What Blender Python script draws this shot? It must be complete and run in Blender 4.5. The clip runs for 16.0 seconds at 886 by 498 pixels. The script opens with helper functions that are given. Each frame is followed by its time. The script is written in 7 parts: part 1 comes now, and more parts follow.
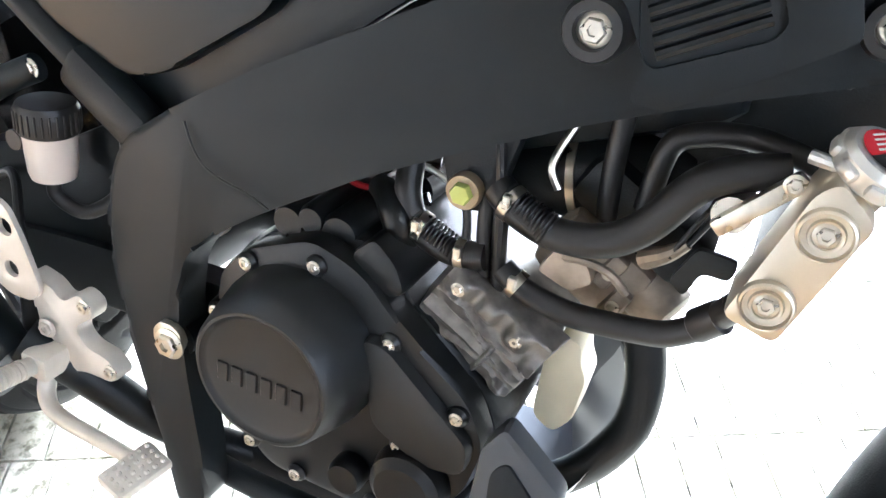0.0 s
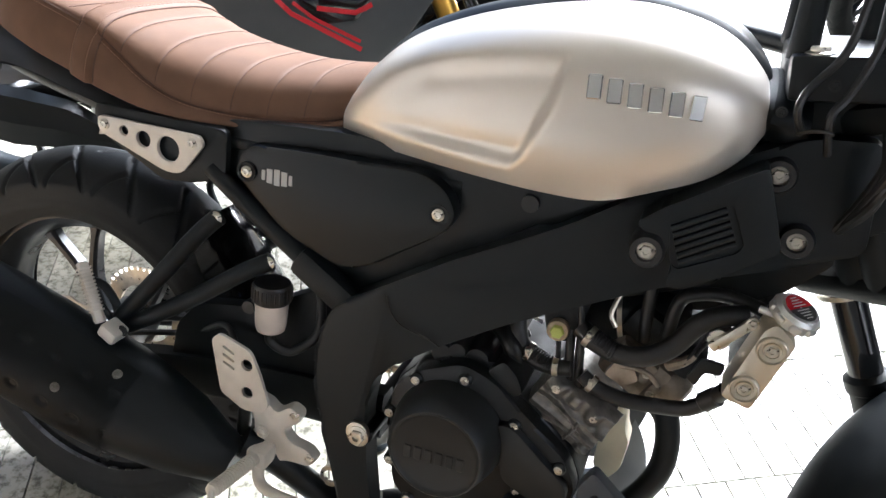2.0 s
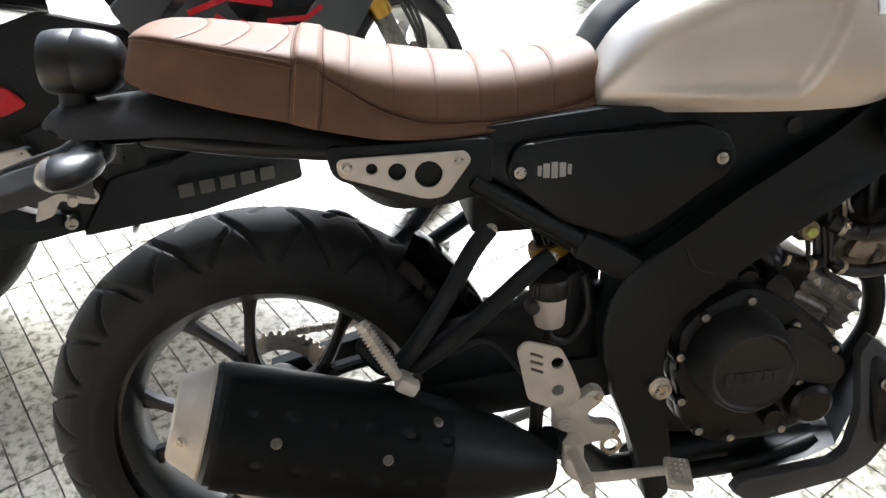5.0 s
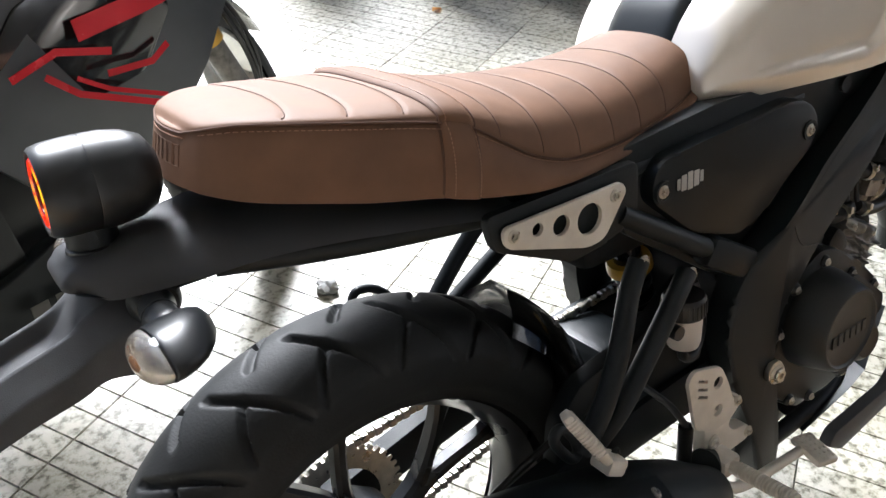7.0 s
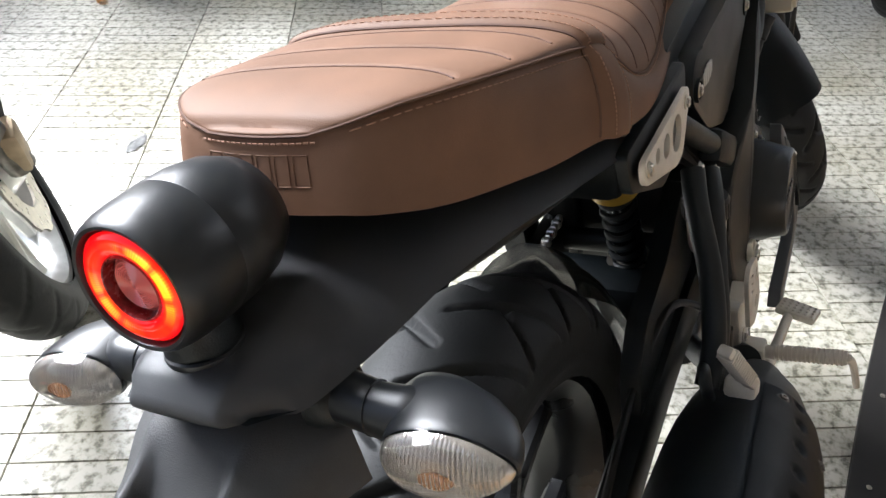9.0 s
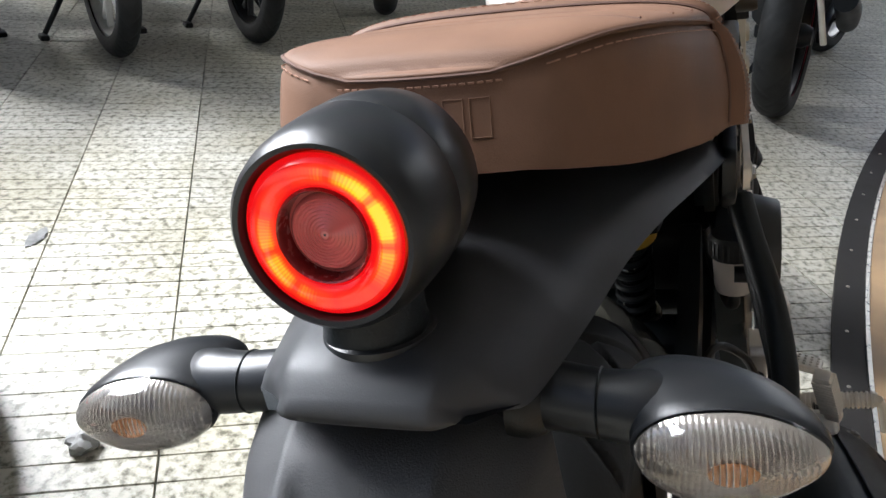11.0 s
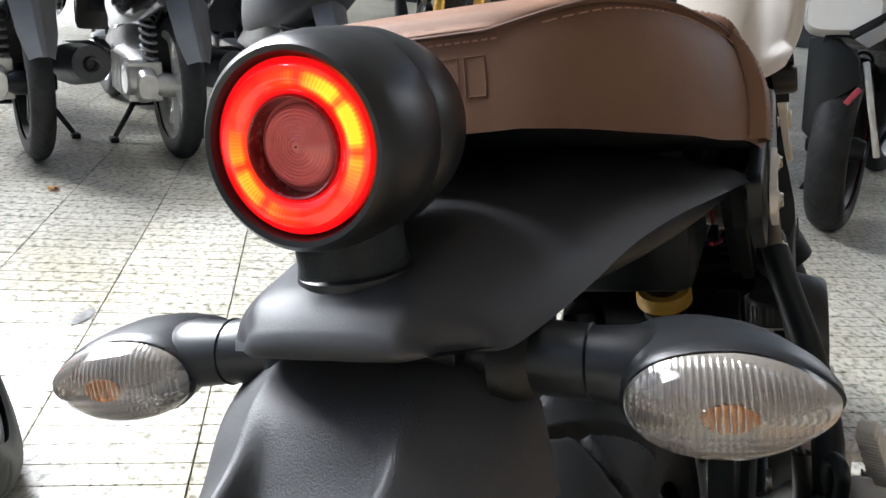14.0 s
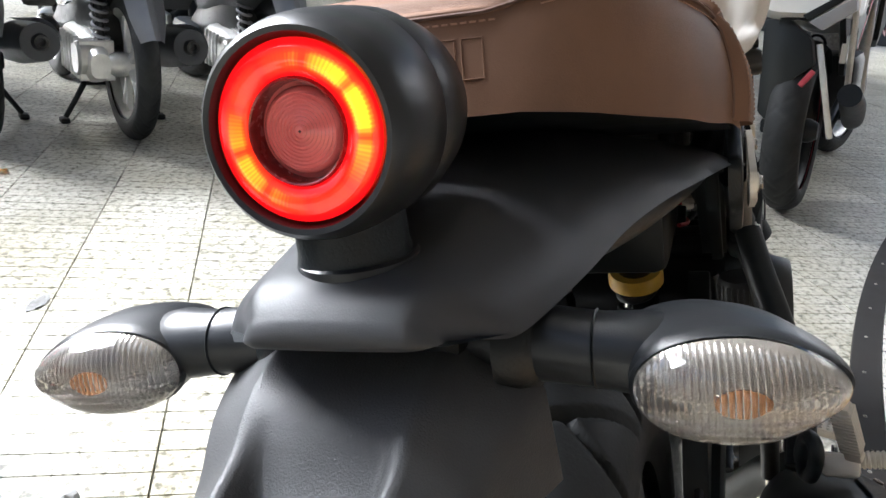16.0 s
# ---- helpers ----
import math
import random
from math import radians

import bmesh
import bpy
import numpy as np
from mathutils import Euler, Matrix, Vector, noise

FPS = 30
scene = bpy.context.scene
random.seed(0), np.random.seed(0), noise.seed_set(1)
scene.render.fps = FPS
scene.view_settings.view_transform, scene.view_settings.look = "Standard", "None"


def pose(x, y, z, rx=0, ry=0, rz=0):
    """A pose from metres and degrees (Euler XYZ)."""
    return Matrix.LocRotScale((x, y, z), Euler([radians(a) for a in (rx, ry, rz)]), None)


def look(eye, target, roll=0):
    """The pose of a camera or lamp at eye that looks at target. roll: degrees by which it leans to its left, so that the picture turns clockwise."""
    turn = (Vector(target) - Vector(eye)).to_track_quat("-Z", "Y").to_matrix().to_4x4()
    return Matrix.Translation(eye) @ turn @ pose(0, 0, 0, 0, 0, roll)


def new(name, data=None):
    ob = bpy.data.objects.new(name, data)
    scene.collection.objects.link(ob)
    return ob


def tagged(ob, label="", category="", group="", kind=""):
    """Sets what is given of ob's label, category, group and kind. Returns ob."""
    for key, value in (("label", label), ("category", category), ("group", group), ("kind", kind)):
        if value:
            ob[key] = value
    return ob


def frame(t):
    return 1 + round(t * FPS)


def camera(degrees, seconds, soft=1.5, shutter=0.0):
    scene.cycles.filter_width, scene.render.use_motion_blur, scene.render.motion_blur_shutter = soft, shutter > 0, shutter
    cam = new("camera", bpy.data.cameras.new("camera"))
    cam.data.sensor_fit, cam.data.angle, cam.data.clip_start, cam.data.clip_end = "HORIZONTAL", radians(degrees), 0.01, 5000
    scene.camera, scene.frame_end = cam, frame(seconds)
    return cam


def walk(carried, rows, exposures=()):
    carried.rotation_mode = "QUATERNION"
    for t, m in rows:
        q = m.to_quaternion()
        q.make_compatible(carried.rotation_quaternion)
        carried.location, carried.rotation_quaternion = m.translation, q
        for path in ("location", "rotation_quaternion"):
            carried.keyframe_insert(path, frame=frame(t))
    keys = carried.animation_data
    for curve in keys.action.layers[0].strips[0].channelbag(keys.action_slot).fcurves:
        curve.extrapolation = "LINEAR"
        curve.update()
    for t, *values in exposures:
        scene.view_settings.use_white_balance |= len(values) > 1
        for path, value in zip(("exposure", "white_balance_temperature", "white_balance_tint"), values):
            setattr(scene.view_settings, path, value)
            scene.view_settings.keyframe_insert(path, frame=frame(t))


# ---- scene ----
cam = camera(56.9, 16.0)
PATH = [
    (0, (0.895, -0.41, 0.951), (0.34, 0.979, -0.377), 1.9),
    (0.5, (0.896, -0.453, 1.038), (0.354, 0.974, -0.255), 1.2),
    (1, (0.878, -0.517, 1.106), (0.38, 0.956, -0.152), 2.1),
    (1.5, (0.851, -0.631, 1.17), (0.375, 0.898, -0.028), 3.1),
    (2, (0.808, -0.727, 1.231), (0.353, 0.842, 0.076), 2.4),
    (2.5, (0.715, -0.806, 1.255), (0.346, 0.784, 0.098), 0.7),
    (3, (0.622, -0.845, 1.262), (0.325, 0.762, 0.108), -0.6),
    (3.5, (0.518, -0.842, 1.256), (0.311, 0.782, 0.108), -0.6),
    (4, (0.39, -0.835, 1.239), (0.343, 0.784, 0.066), 0.2),
    (4.5, (0.219, -0.828, 1.246), (0.339, 0.775, 0.056), 0.1),
    (5, (0.089, -0.776, 1.227), (0.379, 0.811, 0.046), -0.0),
    (5.2, (0.043, -0.741, 1.223), (0.406, 0.837, 0.05), -0.0),
    (7.3, (-0.344, -0.333, 1.17), (0.776, 0.815, -0.025), 2.9),
    (7.5, (-0.359, -0.298, 1.16), (0.832, 0.779, -0.033), 3.5),
    (8, (-0.417, -0.191, 1.144), (0.957, 0.683, -0.018), 3.7),
    (8.2, (-0.436, -0.15, 1.135), (0.982, 0.658, -0.021), 2.9),
    (8.5, (-0.454, -0.093, 1.119), (1.014, 0.593, -0.054), 3.6),
    (9, (-0.441, -0.004, 1.077), (1.037, 0.576, -0.14), 2.3),
    (9.2, (-0.432, 0.031, 1.071), (1.052, 0.559, -0.16), 2.3),
    (11.3, (-0.465, 0.15, 0.947), (1.287, 0.505, 0.05), 5.4),
    (11.5, (-0.466, 0.143, 0.944), (1.303, 0.541, 0.1), 5.3),
    (12, (-0.464, 0.131, 0.935), (1.314, 0.608, 0.153), 4.3),
    (12.5, (-0.464, 0.127, 0.931), (1.308, 0.663, 0.174), 3.6),
    (13, (-0.467, 0.12, 0.924), (1.304, 0.677, 0.18), 3.8),
    (13.5, (-0.468, 0.115, 0.903), (1.312, 0.667, 0.175), 4.7),
    (14, (-0.468, 0.112, 0.889), (1.33, 0.642, 0.192), 5.4),
    (14.5, (-0.472, 0.109, 0.88), (1.341, 0.608, 0.199), 5.9),
    (15, (-0.476, 0.114, 0.876), (1.338, 0.6, 0.189), 6.4),
    (15.5, (-0.477, 0.122, 0.87), (1.336, 0.592, 0.167), 6.6),
    (16, (-0.467, 0.131, 0.887), (1.347, 0.552, 0.157), 6.2),
]
EXPOSURE = [(0.0, 2.4, 5350), (0.6, 2.35, 5350), (1.0, 1.95, 5380), (1.5, 1.38, 5520), (2.5, 0.85, 5760), (5.2, 0.65, 5850), (7.3, 0.6, 5850), (9.2, 0.52, 5850),
            (11.3, 0.2, 5850), (13.0, 0.32, 5850), (16.0, 0.72, 5850)]
walk(cam, [(t, look(eye, target, roll)) for t, eye, target, roll in PATH], [(t, stops, kelvin, 10) for t, stops, kelvin in EXPOSURE])

# ---- world, sun, exposure ----
world = bpy.data.worlds.new("sky_world")
scene.world = world
world.use_nodes = True
wn = world.node_tree
sky = wn.nodes.new("ShaderNodeTexSky")
sky.sky_type = "NISHITA"
sky.sun_disc = False
sky.sun_elevation, sky.sun_rotation = radians(38), radians(18)
sky.dust_density, sky.ozone_density = 3.0, 1.0
wn.links.new(sky.outputs[0], wn.nodes["Background"].inputs[0])
wn.nodes["Background"].inputs[1].default_value = 0.12

sun_data = bpy.data.lights.new("sun", "SUN")
sun_data.energy, sun_data.angle, sun_data.color = 14.0, radians(40), (1.0, 0.975, 0.945)
sun = new("sun", sun_data)
sun.matrix_world = look((1.4, 4.2, 3.45), (0, 0, 0))

# ---- materials ----
def mat(name, color, rough=0.5, metal=0.0, var=0.12, scale=30.0, bump=0.1, bscale=300.0, rvar=0.12, coat=0.0, spec=0.5,
        coords="Object"):
    """A surface with colour and gloss that vary at two scales and a fine relief."""
    m = bpy.data.materials.new(name)
    m.use_nodes = True
    t = m.node_tree
    b = t.nodes["Principled BSDF"]
    tc = t.nodes.new("ShaderNodeTexCoord")
    src = tc.outputs[coords]
    big, fine, mix = t.nodes.new("ShaderNodeTexNoise"), t.nodes.new("ShaderNodeTexNoise"), t.nodes.new("ShaderNodeMix")
    big.inputs["Scale"].default_value, big.inputs["Detail"].default_value = scale, 5
    fine.inputs["Scale"].default_value, fine.inputs["Detail"].default_value = bscale, 3
    for n in (big, fine):
        t.links.new(src, n.inputs["Vector"])
    ramp = t.nodes.new("ShaderNodeMapRange")
    ramp.inputs["From Min"].default_value, ramp.inputs["From Max"].default_value = 0.3, 0.7
    t.links.new(big.outputs["Fac"], ramp.inputs["Value"])
    mix.data_type = "RGBA"
    c = Vector(color[:3])
    mix.inputs["A"].default_value = (*(c * (1 - var)), 1)
    mix.inputs["B"].default_value = (*(min(1.0, v * (1 + var)) for v in c), 1)
    t.links.new(ramp.outputs[0], mix.inputs["Factor"])
    t.links.new(mix.outputs["Result"], b.inputs["Base Color"])
    rr = t.nodes.new("ShaderNodeMapRange")
    rr.inputs["To Min"].default_value, rr.inputs["To Max"].default_value = max(0.02, rough - rvar), min(1, rough + rvar)
    t.links.new(big.outputs["Fac"], rr.inputs["Value"])
    t.links.new(rr.outputs[0], b.inputs["Roughness"])
    b.inputs["Metallic"].default_value = metal
    b.inputs["Specular IOR Level"].default_value = spec
    b.inputs["Coat Weight"].default_value = coat
    b.inputs["Coat Roughness"].default_value = 0.08
    if bump:
        bp = t.nodes.new("ShaderNodeBump")
        bp.inputs["Strength"].default_value, bp.inputs["Distance"].default_value = bump, 0.001
        t.links.new(fine.outputs["Fac"], bp.inputs["Height"])
        t.links.new(bp.outputs[0], b.inputs["Normal"])
    return m


def glow(name, color, strength):
    m = mat(name, color, 0.2, bump=0)
    b = m.node_tree.nodes["Principled BSDF"]
    b.inputs["Emission Color"].default_value = (*color, 1)
    b.inputs["Emission Strength"].default_value = strength
    return m


def clear(name, color, rough=0.05, through_light=1.0):
    """Clear or tinted moulded plastic."""
    m = bpy.data.materials.new(name)
    m.use_nodes = True
    b = m.node_tree.nodes["Principled BSDF"]
    b.inputs["Base Color"].default_value = (*color, 1)
    b.inputs["Roughness"].default_value = rough
    b.inputs["Transmission Weight"].default_value = through_light
    b.inputs["IOR"].default_value = 1.46
    return m


FRAME_BLACK = mat("frame_black", (0.0050, 0.0080, 0.0098), 0.42, var=0.25, scale=14, bump=0.12, bscale=900, spec=0.36)
MATTE_BLACK = mat("matte_black", (0.0056, 0.0082, 0.0098), 0.45, var=0.25, scale=20, bump=0.25, bscale=700, spec=0.34)
PANEL_BLACK = mat("panel_black", (0.0050, 0.0074, 0.0088), 0.36, var=0.15, scale=9, bump=0.05, bscale=900, spec=0.36)
FAIRING_BLACK = mat("fairing_black", (0.096, 0.098, 0.103), 0.44, var=0.12, scale=9, bump=0.08, bscale=1200)
TAIL_BLACK = mat("tail_black", (0.0115, 0.0128, 0.0145), 0.36, var=0.15, scale=9, bump=0.08, bscale=1200)
GUARD_BLACK = mat("guard_black", (0.102, 0.103, 0.106), 0.46, var=0.15, scale=25, bump=0.35, bscale=1100)
COWL_GREY = mat("cowl_grey", (0.055, 0.060, 0.068), 0.40, var=0.12, scale=12, bump=0.1, bscale=900)
GLOSS_BLACK = mat("gloss_black", (0.012, 0.012, 0.013), 0.12, var=0.1, scale=6, bump=0, coat=0.6, rvar=0.05)
ENGINE_BLACK = mat("engine_black", (0.0062, 0.0074, 0.0082), 0.32, var=0.25, scale=30, bump=0.2, bscale=800, spec=0.4)
COVER_GREY = mat("cover_grey", (0.0120, 0.0138, 0.0142), 0.42, var=0.12, scale=25, bump=0.12, bscale=900)
RUBBER = mat("tyre_rubber", (0.0175, 0.0185, 0.0190), 0.6, var=0.35, scale=18, bump=0.35, bscale=350, spec=0.28)
WHEEL_BLACK = mat("wheel_black", (0.012, 0.013, 0.0145), 0.30, var=0.15, scale=14, bump=0.05, bscale=900, spec=0.5)
HOSE = mat("hose_rubber", (0.014, 0.014, 0.014), 0.4, var=0.2, scale=40, bump=0.1, bscale=600)
SILVER_PAINT = mat("silver_paint", (0.78, 0.72, 0.645), 0.33, metal=0.5, var=0.03, scale=5, bump=0.02, bscale=2500, rvar=0.04)
ALLOY = mat("blasted_alloy", (0.66, 0.615, 0.55), 0.45, metal=0.35, var=0.1, scale=35, bump=0.2, bscale=900)
STEEL = mat("zinc_steel", (0.62, 0.58, 0.5), 0.3, metal=1.0, var=0.2, scale=60, bump=0.05)
CHROME = mat("chrome", (0.75, 0.75, 0.74), 0.1, metal=1.0, var=0.05, scale=30, bump=0, rvar=0.04)
BRIGHT_ALLOY = mat("bright_alloy", (0.66, 0.66, 0.64), 0.35, metal=0.7, var=0.12, scale=30, bump=0.15)
CAST = mat("cast_alloy", (0.19, 0.178, 0.16), 0.42, metal=0.6, var=0.35, scale=70, bump=0.22, bscale=260)
RUSTY = mat("stained_casting", (0.30, 0.255, 0.205), 0.5, metal=0.55, var=0.5, scale=35, bump=0.3, bscale=220)
RADIATOR_GOLD = mat("radiator_alloy", (0.62, 0.565, 0.46), 0.36, metal=0.8, var=0.12, scale=14, bump=0.12, bscale=700)
BEIGE = mat("beige_plastic", (0.80, 0.73, 0.53), 0.45, var=0.1, scale=18, bump=0.1)
RESERVOIR = mat("reservoir_plastic", (0.66, 0.58, 0.51), 0.4, var=0.06, scale=25, bump=0.05)
RED = mat("red_decal", (0.55, 0.02, 0.03), 0.25, var=0.08, scale=10, bump=0, coat=0.3)
RED_PLASTIC = mat("red_plastic", (0.55, 0.015, 0.03), 0.4, var=0.1, scale=10, bump=0.05)
BRONZE = mat("bronze_casting", (0.42, 0.33, 0.22), 0.45, metal=0.5, var=0.2, scale=40, bump=0.2)
GOLD = mat("gold_anodised", (0.72, 0.42, 0.08), 0.3, metal=0.9, var=0.1, scale=20, bump=0.05)
SPRING_YELLOW = mat("spring_yellow", (0.62, 0.36, 0.04), 0.4, var=0.15, scale=30, bump=0.05)
WHITE_PAINT = mat("white_paint", (0.78, 0.78, 0.76), 0.25, var=0.04, scale=8, bump=0, coat=0.3)
GREY_PAINT = mat("grey_paint", (0.30, 0.305, 0.32), 0.35, metal=0.3, var=0.08, scale=8, bump=0.02)
GREEN_PAINT = mat("green_paint", (0.10, 0.13, 0.10), 0.4, var=0.15, scale=10, bump=0.05)
BARS_GREY = mat("lettering_grey", (0.075, 0.072, 0.064), 0.4, var=0.1, bump=0)
BADGE = mat("badge_silver", (0.42, 0.42, 0.41), 0.4, metal=0.3, var=0.1, bump=0)
RED_EDGE = mat("red_stripe", (0.40, 0.05, 0.07), 0.4, var=0.1, bump=0)
YELLOW_GREEN = mat("plug_lime", (0.55, 0.62, 0.16), 0.4, var=0.1, bump=0)
AMBER = mat("amber_plastic", (0.42, 0.20, 0.09), 0.25, var=0.15, scale=120, bump=0)
REFLECTOR = mat("lamp_reflector", (0.46, 0.43, 0.395), 0.17, metal=0.8, var=0.05, scale=60, bump=0)
LENS = clear("clear_lens", (0.97, 0.97, 0.96), 0.03)
TAN_WOOD = mat("tan_board", (0.44, 0.29, 0.15), 0.5, var=0.25, scale=5, bump=0.15, bscale=120)
RIM_BROWN = mat("platform_rim", (0.014, 0.012, 0.0105), 0.7, var=0.3, scale=12, bump=0.2)
PLASTER = mat("painted_plaster", (0.42, 0.418, 0.415), 0.8, var=0.12, scale=2, bump=0.3, bscale=60)
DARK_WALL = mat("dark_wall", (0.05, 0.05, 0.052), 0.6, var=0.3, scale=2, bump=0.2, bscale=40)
LEAF = mat("fallen_leaf", (0.62, 0.36, 0.12), 0.6, var=0.2, scale=60, bump=0.1)
PAPER = mat("crumpled_wrapper", (0.30, 0.30, 0.29), 0.6, var=0.25, scale=60, bump=0.2)

# Leather: pores, soft mottling and a faint sheen.
LEATHER = mat("brown_leather", (0.158, 0.088, 0.056), 0.60, var=0.13, scale=22, bump=0.2, bscale=1100, rvar=0.08, spec=0.16)
SEAM = mat("seat_piping", (0.105, 0.056, 0.038), 0.85, var=0.15, scale=60, bump=0.2)
THREAD = mat("stitch_thread", (0.34, 0.185, 0.12), 0.7, var=0.15, scale=200, bump=0.2)


def floor_material(name, piece):
    """Speckled, worn stone: pale ground, olive-grey flecks, broad stains, glossy from use."""
    m = bpy.data.materials.new(name)
    m.use_nodes = True
    t = m.node_tree
    b = t.nodes["Principled BSDF"]
    geo = t.nodes.new("ShaderNodeNewGeometry")
    pos = geo.outputs["Position"]
    n1, n2, n3 = (t.nodes.new("ShaderNodeTexNoise") for _ in range(3))
    for n, s, d in ((n1, 52.0, 7), (n2, 2.2, 4), (n3, 160.0, 3)):
        n.inputs["Scale"].default_value, n.inputs["Detail"].default_value = s, d
        n.inputs["Roughness"].default_value = 0.62
        t.links.new(pos, n.inputs["Vector"])
    fleck = t.nodes.new("ShaderNodeValToRGB")
    e = fleck.color_ramp.elements
    e[0].position, e[0].color = 0.37, (0.16, 0.152, 0.115, 1)
    e[1].position, e[1].color = 0.55, (0.60, 0.58, 0.515, 1)
    mid = e.new(0.47)
    mid.color = (0.45, 0.435, 0.36, 1)
    t.links.new(n1.outputs["Fac"], fleck.inputs[0])
    stain = t.nodes.new("ShaderNodeMix")
    stain.data_type, stain.blend_type = "RGBA", "MULTIPLY"
    stain.inputs["Factor"].default_value = 1.0
    sr = t.nodes.new("ShaderNodeValToRGB")
    sr.color_ramp.elements[0].position, sr.color_ramp.elements[0].color = 0.33, (0.72, 0.70, 0.62, 1)
    sr.color_ramp.elements[1].position, sr.color_ramp.elements[1].color = 0.6, (1, 1, 1, 1)
    t.links.new(n2.outputs["Fac"], sr.inputs[0])
    t.links.new(fleck.outputs[0], stain.inputs["A"])
    t.links.new(sr.outputs[0], stain.inputs["B"])
    hsv = t.nodes.new("ShaderNodeHueSaturation")
    t.links.new(stain.outputs["Result"], hsv.inputs["Color"])
    rnd = t.nodes.new("ShaderNodeMapRange")
    rnd.inputs["To Min"].default_value, rnd.inputs["To Max"].default_value = 0.86, 1.1
    if piece:
        info = t.nodes.new("ShaderNodeObjectInfo")
        t.links.new(info.outputs["Random"], rnd.inputs["Value"])
    else:
        t.links.new(geo.outputs["Random Per Island"], rnd.inputs["Value"])
    t.links.new(rnd.outputs[0], hsv.inputs["Value"])
    t.links.new(hsv.outputs[0], b.inputs["Base Color"])
    rr = t.nodes.new("ShaderNodeMapRange")
    rr.inputs["To Min"].default_value, rr.inputs["To Max"].default_value = 0.22, 0.5
    t.links.new(n2.outputs["Fac"], rr.inputs["Value"])
    t.links.new(rr.outputs[0], b.inputs["Roughness"])
    bp = t.nodes.new("ShaderNodeBump")
    bp.inputs["Strength"].default_value, bp.inputs["Distance"].default_value = 0.25, 0.002
    t.links.new(n3.outputs["Fac"], bp.inputs["Height"])
    t.links.new(bp.outputs[0], b.inputs["Normal"])
    return m


TILE = floor_material("stone_tile", True)
TILE_FAR = floor_material("stone_tile_far", False)
GROUT = mat("joint_dirt", (0.42, 0.40, 0.355), 0.85, var=0.3, scale=30, bump=0.3, coords="Generated")

# ---- building helpers ----
V = Vector


def part(name, bm, material, parent=None, label="", kind="", sharp=35, smooth=True):
    """One mesh object out of a bmesh, under a thing or a part."""
    me = bpy.data.meshes.new(name)
    bmesh.ops.recalc_face_normals(bm, faces=bm.faces)
    for f in bm.faces:
        f.smooth = smooth
    bm.to_mesh(me)
    bm.free()
    if smooth:
        me.set_sharp_from_angle(angle=radians(sharp))
    me.materials.append(material)
    ob = new(name, me)
    if parent is not None:
        ob.parent = parent
    return tagged(ob, label, kind=kind)


def thing(name, label, category, m=None, group=""):
    ob = new(name)
    ob.empty_display_size = 0.1
    if m is not None:
        ob.matrix_world = m
    return tagged(ob, label, category, group)


def spline(pts, n=8, closed=False):
    """Points on a smooth line through pts."""
    p = [V(q) for q in pts]
    k = len(p)
    out = []
    for i in range(k if closed else k - 1):
        a, b, c, d = (p[(i + j) % k] if closed else p[min(max(i + j, 0), k - 1)] for j in (-1, 0, 1, 2))
        for s in range(n):
            u = s / n
            out.append(0.5 * (2 * b + (c - a) * u + (2 * a - 5 * b + 4 * c - d) * u * u + (3 * b - a - 3 * c + d) * u ** 3))
    if not closed:
        out.append(p[-1])
    return out


def lerp(x, xs, ys):
    return float(np.interp(x, xs, ys))


def smooth_lerp(x, xs, ys):
    """A curve through (xs, ys) with no overshoot to speak of."""
    i = int(np.clip(np.searchsorted(xs, x) - 1, 0, len(xs) - 2))
    h = xs[i + 1] - xs[i]
    u = min(1.0, max(0.0, (x - xs[i]) / h))

    def slope(j):
        if j == 0:
            return (ys[1] - ys[0]) / (xs[1] - xs[0])
        if j == len(xs) - 1:
            return (ys[-1] - ys[-2]) / (xs[-1] - xs[-2])
        return (ys[j + 1] - ys[j - 1]) / (xs[j + 1] - xs[j - 1])

    a, b = slope(i) * h, slope(i + 1) * h
    return ((2 * u ** 3 - 3 * u * u + 1) * ys[i] + (u ** 3 - 2 * u * u + u) * a + (3 * u * u - 2 * u ** 3) * ys[i + 1]
            + (u ** 3 - u * u) * b)


def sstep(x, a, b):
    u = min(1.0, max(0.0, (x - a) / (b - a)))
    return u * u * (3 - 2 * u)


def grid_faces(bm, rows, wrap_u=False, wrap_v=False):
    """Quads between rows of vertices."""
    nu = len(rows)
    nv = len(rows[0])
    for i in range(nu if wrap_u else nu - 1):
        for j in range(nv if wrap_v else nv - 1):
            q = (rows[i][j], rows[i][(j + 1) % nv], rows[(i + 1) % nu][(j + 1) % nv], rows[(i + 1) % nu][j])
            if len(set(q)) == 4:
                bm.faces.new(q)


def surface(rows, wrap_u=False, wrap_v=False, caps=False, bm=None):
    """A skin over rows of points."""
    bm = bm or bmesh.new()
    vs = [[bm.verts.new(p) for p in r] for r in rows]
    grid_faces(bm, vs, wrap_u, wrap_v)
    if caps:
        bm.faces.new(vs[0])
        bm.faces.new(vs[-1])
    return bm


